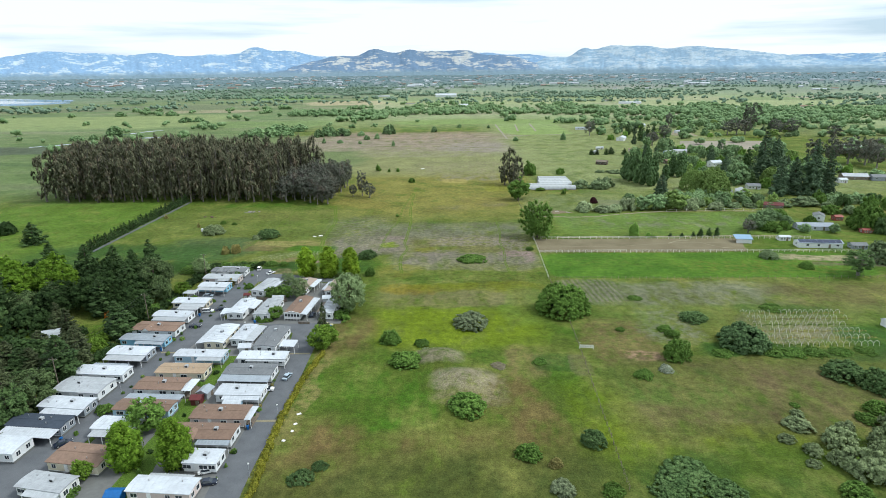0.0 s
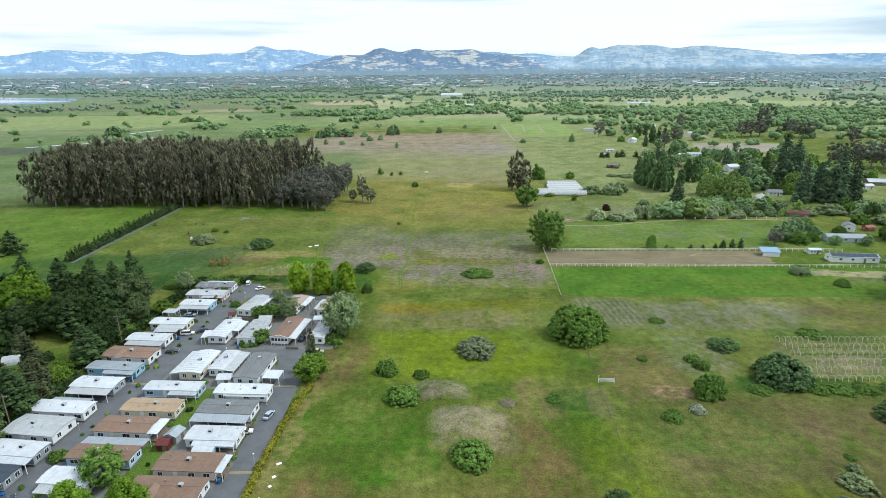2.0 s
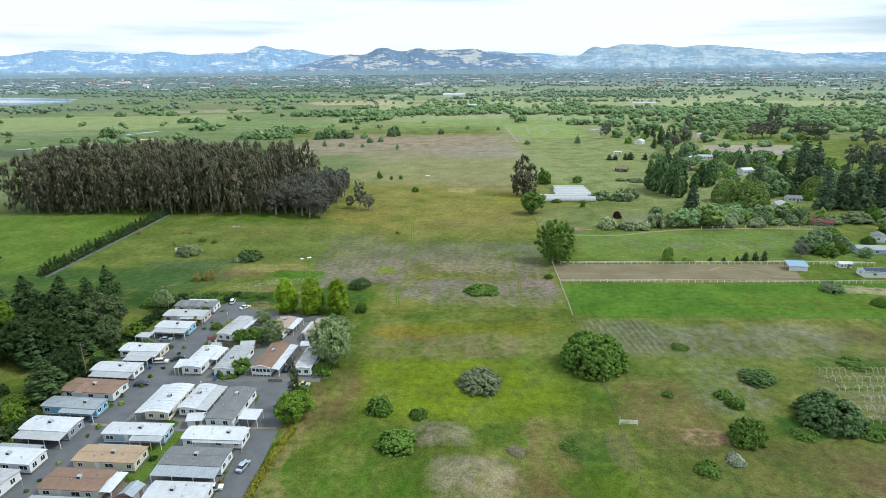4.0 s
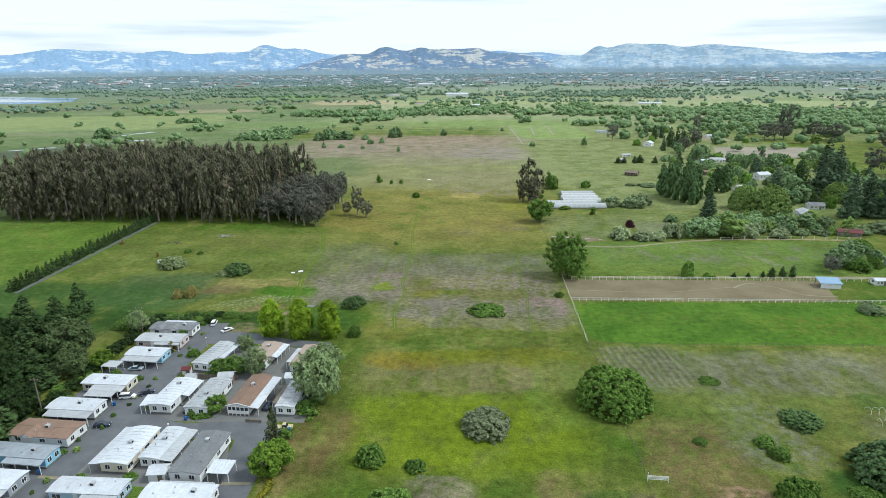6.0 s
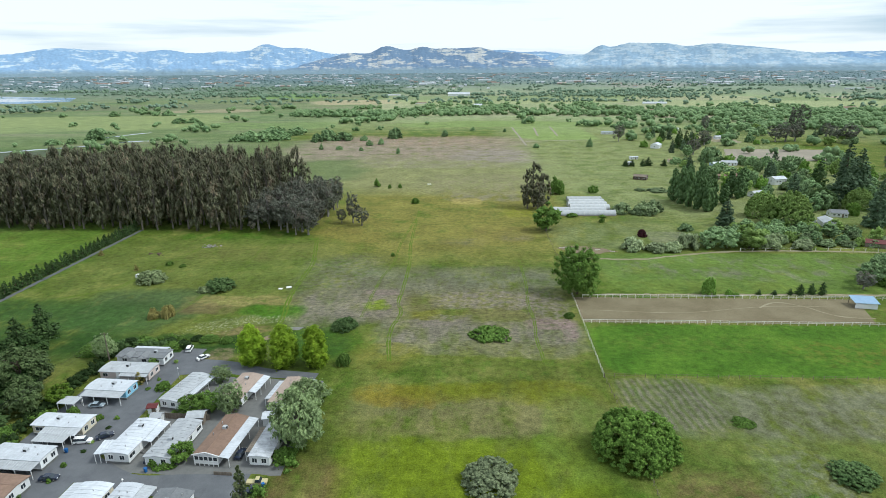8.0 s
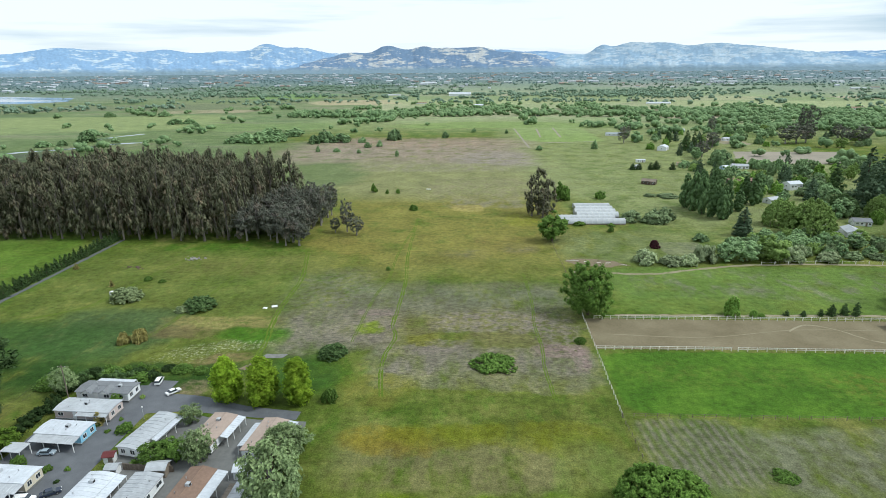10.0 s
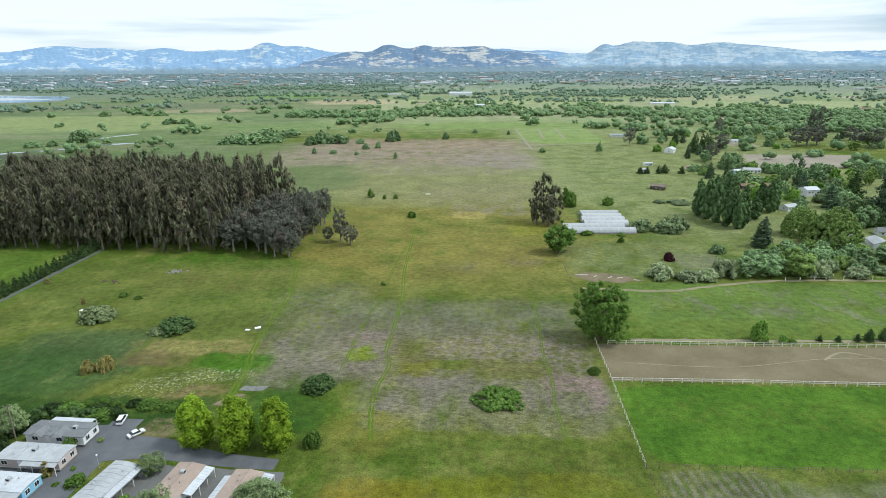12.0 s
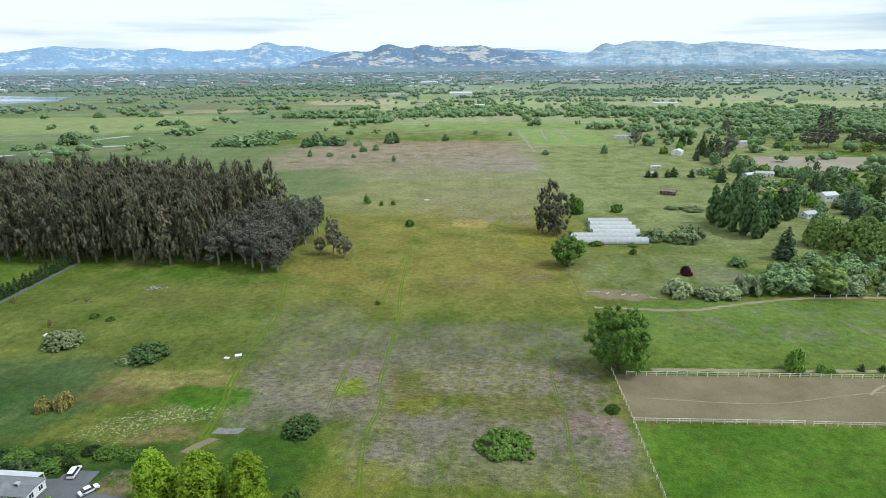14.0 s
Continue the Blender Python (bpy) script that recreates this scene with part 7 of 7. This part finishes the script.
# woods west of the homes
plants("crown", "leaf_wood", "broad dark tree in the wood", [(-139.4, 214.0, 6.4, 15.0), (-125.4, 196.5, 6.0, 12.6), (-114.4, 184.5, 4.8, 10.4)], "wood")
plants("redwood", "needle", "tall dark conifer in the wood", [(-152.7, 222.5, 5.6, 18.0), (-170.3, 196.0, 6.4, 17.0), (-116.6, 178, 3.2, 10.0),
                                                              (-128, 208, 5.4, 15), (-119, 199, 4, 10)], "wood")
plants("redwood", "needle_brown", "brown-green conifer in the wood", [(-124.0, 165.4, 3.8, 14.0), (-128.1, 157.8, 4.9, 10.0), (-114.4, 154.0, 4.2, 13.0), (-127.9, 144.5, 5.0, 13.0), (-121.3, 144.5, 4.4, 11.0), (-116.8, 147.6, 4.2, 11.0),
                                                                      (-116.0, 127.2, 4.5, 13.4), (-122.6, 132.9, 4.6, 13.6), (-137.1, 179.0, 2.9, 10.7), (-118, 112, 5, 13), (-126, 120, 5, 14)], "wood")
plants("crown", "leaf_lime", "tall bright green tree in the wood", [(-158.1, 209.8, 9.0, 17.0), (-167, 202, 7.5, 15.0), (-178, 214, 8, 15.0)], "wood")
plants("crown", "leaf_wood", "broad dark oak in the wood", [(-134, 199, 8.0, 15.0), (-146, 192, 7.5, 12.0)], "wood")
plants("dome", "leaf_fresh", "bright leafy tree in the wood", [(-145.4, 208.4, 5.4, 8.0), (-189.3, 219, 8, 14), (-117.2, 176.1, 4.8, 3.2), (-118, 170, 4, 4), (-115, 164, 3.6, 5)], "wood")
plants("dome", "leaf_wood", "dark leafy tree in the wood", [(-149.1, 180.0, 9.1, 9.3), (-135.7, 224, 5, 6), (-251.0, 305, 6.5, 7.4), (-262, 300, 6, 6), (-126, 205, 6, 9), (-168, 190, 8, 10), (-128, 176, 3, 3), (-125, 224, 4, 6)], "wood")
plants("airy", "leaf_sage", "large grey-green tree above the homes", [(-120.1, 214.0, 8.0, 15.0), (-114, 206, 4.5, 9)], "wood")
plants("ball", "leaf_fresh", "fresh green tree beside a home", [(-108.2, 210.7, 3.0, 6.0), (-81.9, 103.4, 2.2, 5.0)], "park trees")
plants("oval", "leaf_lime", "pointed fresh green tree between homes", [(-74.2, 107.4, 4.4, 11.5), (-63.3, 108.0, 4.6, 12.0)], "park trees")
plants("dome", "orange", "small orange-leaved shrub in a clearing", [(-125.3, 190.0, 2.7, 2.8)])
plants("airy", "leaf_silver", "thin-leaved tree beside a home", [(-111.3, 236, 3.8, 8.0), (-69.0, 222.7, 2.7, 5.6), (-59.9, 207.6, 3.6, 9.0)], "park trees")
plants("ball", "leaf", "dense green tree between homes", [(-76.9, 121.7, 4.8, 8.4), (-64.3, 188.4, 2.8, 5.0), (-70.3, 207.6, 3.7, 5.2), (-92.9, 229.8, 1.6, 3.6), (-66, 209, 3, 5)], "park trees")
plants("dome", "leaf", "clipped green shrub by a home", [(-92.2, 129.3, 2.6, 2.6), (-82.2, 99.0, 2.6, 2.0), (-66.4, 186.4, 2.0, 2.0), (-69.8, 186.6, 1.6, 3.1), (-68.4, 185.2, 1.2, 1.0), (-92.8, 221.0, 1.2, 1.4), (-84.3, 218.9, 2.4, 2.4), (-75.1, 206.5, 1.3, 1.2),
                                                        (-79.6, 203.4, 1.2, 2.4), (-101.4, 205.6, 2, 2.6), (-112, 196, 3, 3), (-51.5, 130.0, 1, 1), (-52, 112.6, 1, 1.2), (-93.5, 204, 1.4, 1.6), (-70, 178.4, 2.2, 1.1), (-73, 162.6, 2, 1.2),
                                                        (-84, 162.5, 1.2, 1.2), (-93.6, 170.6, 1.2, 1.4)], "park shrubs")
plants("spire", "straw", "small yellow-leaved tree by a home", [(-92.6, 221.6, 1.8, 3.4), (-44.0, 202.0, 1.8, 3.6)])
plants("cone", "needle_brown", "slender conifer beside the lane", [(-42.4, 169.2, 2.4, 14.0)])

# trees at the meadow's far end
plants("far_dome", "far_leaf", "round oak at the meadow's far end", [(-170.6, 804, 14.3, 15), (-150.9, 803, 14.3, 12), (-181.9, 788, 8.6, 11.5), (-88.7, 822, 10.7, 15), (-124.2, 796, 6.4, 7.6), (-109.9, 750, 4.7, 7.2), (-24.6, 840, 5.4, 9.5), (13.1, 909, 4.2, 6),
                                                                    (57.3, 890, 3.1, 5.6), (81, 724, 4.4, 5.6), (141.9, 732, 4.4, 9.8), (-97.9, 760, 4.7, 7.8), (-138.6, 717, 5, 4.2), (-158.9, 716, 3.1, 7.2), (-112.3, 705, 3.1, 4.4), (-68.9, 682, 2.4, 7)], "meadow oaks")
plants("far_dome", "far_leaf", "round oak in a pasture grove", [(-254, 800, 18, 14), (-236, 812, 16, 12), (-272, 806, 15, 13), (-248, 845, 17, 13), (-228, 868, 16, 12), (-286, 798, 12, 8), (-262, 868, 14, 12), (-479, 813, 13.8, 16), (-503, 769, 12, 7),
                                                               (-488, 779, 7, 7.6), (-484, 1055, 16, 10), (-462, 1062, 12, 9), (-427, 1010, 7.3, 6.6), (-590, 1226, 16, 9), (-692, 1214, 12, 11)], "pasture oaks")
plants("gum", "euc_grey", "tall hazy gum tree beyond the farms", [(453, 884, 12, 36), (379, 772, 11, 23), (366, 770, 9, 20), (392, 776, 10, 22), (443, 759, 10, 23), (428, 764, 9, 19), (186, 779, 7, 21)], "far gum trees")

# weeds round the hoops, shrubs at the ends of the homes
plants("low", "leaf", "low dark green weeds beside the hoops", [(99.5, 162.0, 4.5, 1.3), (106.0, 160.6, 4.0, 1.1), (113.0, 161.0, 4.2, 1.0), (121.0, 161.5, 4.0, 1.0), (97.0, 172.0, 3.6, 1.4), (129.0, 162.0, 3.6, 0.9), (118.0, 195.5, 5.0, 1.2), (84.0, 160.5, 3.6, 1.2)], "weeds")
rng = random.Random(77)
for k in range(13):
    for s in (-2.6, 2.4):
        if rng.random() < 0.75:
            put_plant("dome", rng.choice(("leaf", "leaf_wood", "leaf_yellow")), -93.2 + 0.055 * k * 10 / 1.2 + rng.uniform(-0.5, 0.3), 116 + k * 9.6 + s + rng.uniform(-1, 1), rng.uniform(0.5, 1.0), rng.uniform(0.6, 1.5), "small garden shrub beside the lane", "lane shrubs")
for k in range(7):
    for s in (-2.8, 2.6):
        if rng.random() < 0.8:
            put_plant("dome", rng.choice(("leaf", "leaf_wood", "straw")), -51.9 + rng.uniform(-0.3, 0.3), 100 + k * 9.6 + s + rng.uniform(-1, 1), rng.uniform(0.4, 0.8), rng.uniform(0.6, 1.3), "small garden shrub beside the lane", "lane shrubs")
for k in range(9):
    put_plant("dome", rng.choice(("leaf", "leaf_wood")), -70.8 + rng.uniform(-1.2, 1.2), 98 + k * 7.3, rng.uniform(0.5, 1.2), rng.uniform(0.8, 2.0), "garden shrub on the lawn between homes", "lawn shrubs")

# more trees of the farms and of the wood west of the homes
def scatter(seed, count, x0, x1, y0, y1, gap, choices, label, group, keep):
    rng = random.Random(seed)
    done, tries = [], 0
    while len(done) < count and tries < 6000:
        tries += 1
        x, y = rng.uniform(x0, x1), rng.uniform(y0, y1)
        if keep(x, y) and all((x - a) ** 2 + (y - b) ** 2 > gap * gap for a, b in done):
            done.append((x, y))
            kind, leaf, ra, rb, ha, hb = rng.choice(choices)
            put_plant(kind, leaf, x, y, rng.uniform(ra, rb), rng.uniform(ha, hb), label, group)


HOUSE_SPOTS = [(196, 402), (205, 398), (222, 418), (237, 515), (203, 474), (226, 600), (240, 604), (205, 537), (222, 536), (319, 450), (335, 446), (300, 437), (217, 328), (227, 326), (199, 307), (204, 356)]
CLEAR = lambda x, y, g: all((x - a) ** 2 + (y - b + 6) ** 2 > g * g for a, b in HOUSE_SPOTS)
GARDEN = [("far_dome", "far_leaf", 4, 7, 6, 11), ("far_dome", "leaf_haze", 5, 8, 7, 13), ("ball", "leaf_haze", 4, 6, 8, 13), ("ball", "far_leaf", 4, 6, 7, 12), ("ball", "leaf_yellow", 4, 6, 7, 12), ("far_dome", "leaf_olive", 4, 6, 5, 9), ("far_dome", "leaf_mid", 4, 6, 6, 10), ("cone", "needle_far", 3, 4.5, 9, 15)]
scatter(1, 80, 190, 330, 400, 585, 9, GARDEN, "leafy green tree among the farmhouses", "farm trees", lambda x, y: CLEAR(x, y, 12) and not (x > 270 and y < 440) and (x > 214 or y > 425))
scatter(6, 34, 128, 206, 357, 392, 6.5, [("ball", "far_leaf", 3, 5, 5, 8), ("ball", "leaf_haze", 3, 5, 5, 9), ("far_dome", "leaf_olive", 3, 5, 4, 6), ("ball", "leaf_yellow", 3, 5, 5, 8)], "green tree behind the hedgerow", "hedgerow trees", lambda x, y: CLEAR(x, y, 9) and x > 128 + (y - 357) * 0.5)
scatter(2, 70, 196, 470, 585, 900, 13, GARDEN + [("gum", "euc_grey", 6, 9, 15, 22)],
        "leafy green tree beyond the farmhouses", "farm trees", lambda x, y: CLEAR(x, y, 15) and not (245 < x < 450 and 615 < y < 735) and x > 190 + (y - 560) * 0.06)
scatter(3, 26, 205, 300, 285, 372, 9, [("far_dome", "leaf", 4, 7, 5, 10), ("far_dome", "leaf_dark", 4, 7, 6, 11), ("far_dome", "leaf_olive", 4, 6, 4, 7)],
        "leafy tree by the stables", "farm trees", lambda x, y: CLEAR(x, y, 12) and x > 228 + (y - 285) * 0.1)
scatter(4, 40, -190, -113, 108, 236, 8.5, [("ball", "leaf_wood", 5, 7, 8, 12), ("ball", "leaf_wood", 5, 8, 8, 13), ("ball", "leaf_wood", 5, 7, 8, 12), ("airy", "leaf_sage", 4, 6, 8, 12), ("ball", "leaf_dark", 4, 6, 7, 11), ("redwood", "needle", 4, 6, 11, 16)],
        "tree in the dense wood beside the homes", "wood", lambda x, y: ((x + 144) / 27) ** 2 + ((y - 172) / 17) ** 2 > 1 and not (x < -135 and y < 165) and not (y > 222 and x > -130))
scatter(5, 16, -110, -88, 236, 250, 3.5, [("dome", "leaf_wood", 1.6, 3, 1.4, 2.6), ("dome", "leaf", 1.5, 2.6, 1.2, 2.4)], "bramble bush behind the last home", "brambles", lambda x, y: y > 242)

# the clipped hedge between lane and meadow
rng = np.random.default_rng(21)
hedge = []
for i in range(170):
    f = i / 169
    hedge.append((-43.9 + 0.5 * math.sin(f * 9) + 2.6 * max(0, f - 0.82) / 0.18 + rng.uniform(-0.5, 0.5), 86 + 76 * f, rng.uniform(0.45, 0.9), rng.uniform(0.7, 1.05), 0.85))
tagged(new("hedge", leaf_mesh("hedge", rng, hedge, 34, 0.22, M["hedge"])), "yellow-green hedge along the lane", "hedge")
rng = np.random.default_rng(22)
for x, y, l, w, lab in ((-43.2, 172.5, 4.0, 12.0, "leaf"), (-39.6, 200.0, 4.0, 30.0, "leaf"), (-104, 243.5, 16, 4.0, "leaf_dark"), (-111.4, 140, 4.0, 90.0, "leaf_wood"), (-110.4, 212, 5.0, 54.0, "leaf_wood"), (-107.6, 204.5, 5.0, 5.0, "leaf"), (-106.5, 191.5, 4.0, 3.0, "leaf")):
    cl = [(x + rng.uniform(-l / 2, l / 2), y + rng.uniform(-w / 2, w / 2), rng.uniform(0.5, 1.6), rng.uniform(0.7, 1.5), 0.85) for _ in range(int(l * w * 0.7))]
    tagged(new("undergrowth", leaf_mesh("undergrowth", rng, cl, 22, 0.28, M[lab])), "tangled green undergrowth beside the homes", "undergrowth", kind="stuff")


# ---------------------------------------------------------------- the eucalyptus grove
def in_grove(x, y):
    front = 386 - 0.03 * (x + 283) if x < -112 else 383 - (x + 112) * 0.62
    right = -84 + (y - 372) * 0.09 - 26 * max(0, (y - 452) / 60)
    back = 462 + 22 * math.sin((x + 300) * 0.02)
    return -286 - 0.15 * (y - 386) < x < right and front < y < back


rng = np.random.default_rng(5)
spots, tries = [], 0
while len(spots) < 300 and tries < 20000:
    tries += 1
    x, y = rng.uniform(-300, -70), rng.uniform(362, 500)
    if in_grove(x, y) and all((x - a) ** 2 + (y - b) ** 2 > 36 for a, b in spots):
        spots.append((x, y))
for x, y in spots:
    edge_tree = x > -122 + (y - 372) * 0.25
    if edge_tree:
        put_plant("gum", "euc_grey", x, y, rng.uniform(4.5, 7.0), rng.uniform(15, 25), "grey spreading gum tree at the grove's edge", "eucalyptus grove")
    else:
        put_plant("euc", "euc", x, y, rng.uniform(4.2, 6.0), rng.uniform(31, 41) * (0.9 if y < 392 else 1.0), "tall dense brown-green eucalyptus in a grove", "eucalyptus grove")
for x, y, r, h in ((-64.2, 400, 4.4, 19.0), (-57.9, 394, 4.2, 11.0), (-70.6, 399, 3.2, 9.0)):
    put_plant("gum", "euc_grey", x, y, r, h, "thin grey gum tree standing apart", "gum trees at the grove")
for p, _ in [v for k, v in PROTO.items()]:
    for o in (*p.children_recursive, p):
        bpy.data.objects.remove(o)


# ---------------------------------------------------------------- woods and town of the plain
def wooded(x, y):
    """How likely a tree stands here: belts along creeks, scattered oaks, dense woods towards the town."""
    r = math.hypot(x, y)
    if y < 960 and -330 < x < 190 + max(0, y - 700) * 0.1 and not (y > 900 and x < -100):
        return 0.0
    if x < 330 and y < 640 or r < 640:
        return 0.0
    p = 0.9 if noise.fractal(Vector((x * 0.009, y * 0.014, 3.0)), 0.9, 2.0, 3) > 0.42 else 0.004
    belt = (1210 if x < 250 else 1210 - (x - 250) * 0.42 if x < 560 else 1080) + 40 * noise.noise(Vector((x * 0.006, 1.3, 0)))
    if belt - 50 < y < belt + (60 if x < 200 else 170) and x > -330:
        p = 0.95
    n = noise.fractal(Vector((x * 0.0012, y * 0.0042, 7.0)), 0.8, 2.0, 4)
    p = max(p, min(0.85, (n - 0.10) * 2.6))
    if x > 200 and y < 1000:
        p = max(p, min(0.6, 0.02 + noise.noise(Vector((x * 0.01, y * 0.02, 2.0)))))
    if r > 2700:
        p = max(p, 0.5 + 0.7 * noise.noise(Vector((x * 0.002, y * 0.008, 4.0))))
    if -2000 < x < -1100 and 1600 < y < 2080:
        p *= 0.04
    if -900 < x < -330 and 560 < y < 900:
        p *= 0.15
    if -1080 < x < -430 and 900 < y < 1230:
        p *= 0.06
    return p


def far_woods(name, r0, r1, count, clumps, leaves, seed, label):
    rng = np.random.default_rng(seed)
    cl, made = [], 0
    for _ in range(count * 14):
        if made >= count:
            break
        az = rng.uniform(-0.80, 0.76)
        r = math.sqrt(rng.uniform(r0 * r0, r1 * r1))
        x, y = r * math.sin(az), 70 + r * math.cos(az)
        if rng.uniform() > wooded(x, y):
            continue
        s = far_scale(x, y)
        z = rise(x, y)
        h = rng.uniform(6, 15) * s
        w = h * rng.uniform(0.5, 0.85)
        made += 1
        cl.append((x, y, z + h * 0.42, w * 0.60, min(1.0, 0.62 * h / w)))
        for _ in range(clumps - 1):
            a, q = rng.uniform(0, 6.28), rng.uniform(0.35, 0.8)
            cl.append((x + w * q * math.cos(a), y + w * q * math.sin(a), z + h * rng.uniform(0.16, 0.58), w * rng.uniform(0.32, 0.50), 0.9))
    tagged(new(name, leaf_mesh(name, rng, cl, leaves, 0.9 if r0 < 1500 else 1.2, M["far_leaf" if r0 < 1400 else "haze_leaf" if r0 < 2500 else "town_haze_leaf"], core=0.88, rough=r0 > 2500)), label, "trees", kind="stuff")


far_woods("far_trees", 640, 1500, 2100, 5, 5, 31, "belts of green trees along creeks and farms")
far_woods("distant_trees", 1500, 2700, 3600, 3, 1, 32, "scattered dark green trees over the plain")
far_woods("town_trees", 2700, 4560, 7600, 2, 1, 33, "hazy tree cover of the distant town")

rng = np.random.default_rng(44)
BARN = {}
for v in range(3):
    w, h, l = (1.0, 0.35, 2.2) if v == 0 else (1.0, 0.3, 4.5) if v == 1 else (1.0, 0.6, 1.5)
    BARN[v] = (Build().prism([(-w / 2, 0), (w / 2, 0), (w / 2, h), (0, h + 0.16), (-w / 2, h)], -l / 2, l / 2),
               Build().prism([(w / 2 + 0.05, h + 0.02), (0, h + 0.20), (-w / 2 - 0.05, h + 0.02), (-w / 2 - 0.05, h - 0.02), (0, h + 0.16), (w / 2 + 0.05, h - 0.02)], -l / 2 - 0.04, l / 2 + 0.04))
meshes = {(v, m): (BARN[v][0].mesh("wall", M["white_wall"]), BARN[v][1].mesh("roof", M[m])) for v in BARN for m in ("white_roof", "pale_roof", "brown_roof")}
for i in range(120):
    az = rng.uniform(-0.72, 0.70)
    r = math.sqrt(rng.uniform(0.28, 1.0)) * 4500 if i > 16 else rng.uniform(1200, 2300)
    x, y = r * math.sin(az), 70 + r * math.cos(az)
    if r < 2300 and x < -250 and y < 2100 or -2100 < x < -1000 and y < 2400:
        continue
    s = rng.uniform(7, 14) * (far_scale(x, y) if r > 2300 else 1.0) * (1.7 if r > 2800 else 1.0)
    v, m = int(rng.integers(0, 3)), ("white_roof", "white_roof", "pale_roof", "brown_roof")[int(rng.integers(0, 4))]
    b = thing("town_building", Matrix.LocRotScale((x, y, rise(x, y)), Euler((0, 0, rng.uniform(-0.3, 0.3))), (s, s, s * 0.9)), "pale building in the distant plain", "building", "buildings of the plain")
    part("wall", meshes[(v, m)][0], b)
    part("roof", meshes[(v, m)][1], b)


def town_blocks(count, seed):
    """Roofs and walls of the far town, too small to tell apart."""
    rng = np.random.default_rng(seed)
    b, pale, brown = Build(), Build(), Build()
    for _ in range(count):
        az, r = rng.uniform(-0.74, 0.72), 2600 + 2050 * rng.uniform(0, 1) ** 0.6
        x, y = r * math.sin(az), 70 + r * math.cos(az)
        if noise.noise(Vector((x * 0.0018, y * 0.006, 11.0))) < -0.05:
            continue
        s = far_scale(x, y)
        l, w, h, z = rng.uniform(12, 60) * s, rng.uniform(10, 24) * s, rng.uniform(4, 8) * s, rise(x, y)
        n = (b, b, pale, brown)[int(rng.integers(0, 4))]
        n.prism([(y - w / 2, z), (y + w / 2, z), (y + w / 2, z + h), (y, z + h * 1.4), (y - w / 2, z + h)], x - l / 2, x + l / 2)
    for n, mat, lab in ((b, "white_roof", "white"), (pale, "pale_roof", "grey"), (brown, "rose_roof", "tan")):
        tagged(new("town_blocks", n.mesh("town_blocks", M[mat])), "scattered %s buildings of the far town" % lab, "buildings", kind="stuff")


town_blocks(1300, 71)


# ---------------------------------------------------------------- grass
def grass_tufts(name, x0, x1, y0, y1, count, size, seed, label, keep=None):
    """Drifts of bent-over tufts, more of them where the meadow is rank."""
    rng = np.random.default_rng(seed)
    pts = []
    while len(pts) < count:
        x, y = rng.uniform(x0, x1), rng.uniform(y0, y1)
        if keep is not None and not keep(x, y):
            continue
        if noise.fractal(Vector((x * 0.05, y * 0.05, seed)), 0.8, 2.0, 4) + 0.6 > rng.uniform(0, 1.2):
            pts.append((x, y, ground_z(x, y) + rng.uniform(0.03, 0.10)))
    p = np.array(pts)
    k = len(p)
    nrm = np.stack([rng.normal(size=k) * 0.16, rng.normal(size=k) * 0.16 - 0.12, np.ones(k)], 1)
    nrm /= np.linalg.norm(nrm, axis=1)[:, None]
    a = rng.uniform(0, 6.28, k)
    t = np.stack([np.cos(a), np.sin(a), np.zeros(k)], 1)
    t -= (t * nrm).sum(1)[:, None] * nrm
    b = np.cross(nrm, t)
    s = (size * rng.uniform(0.5, 1.5, k))[:, None]
    v = np.stack([p - t * s, p - b * s * 0.4, p + t * s, p + b * s * 0.4], 1).reshape(-1, 3)
    me = bpy.data.meshes.new(name)
    me.from_pydata(v.tolist(), [], np.arange(k * 4).reshape(-1, 4).tolist())
    me.materials.append(M["tuft"])
    me.update()
    tagged(new(name, me), label, "grass", kind="stuff")


def open_meadow(x, y):
    if x > 42 and (228 < y < 292 or x > 103 and y > 164):
        return False
    return not (x < -36 and y < 262)


grass_tufts("tall_grass", -38, 130, 84, 230, 46000, 0.21, 61, "tall meadow grass in green and straw", open_meadow)
grass_tufts("tall_grass", -170, 120, 225, 420, 28000, 0.25, 62, "stand of dry thistle and grass", open_meadow)
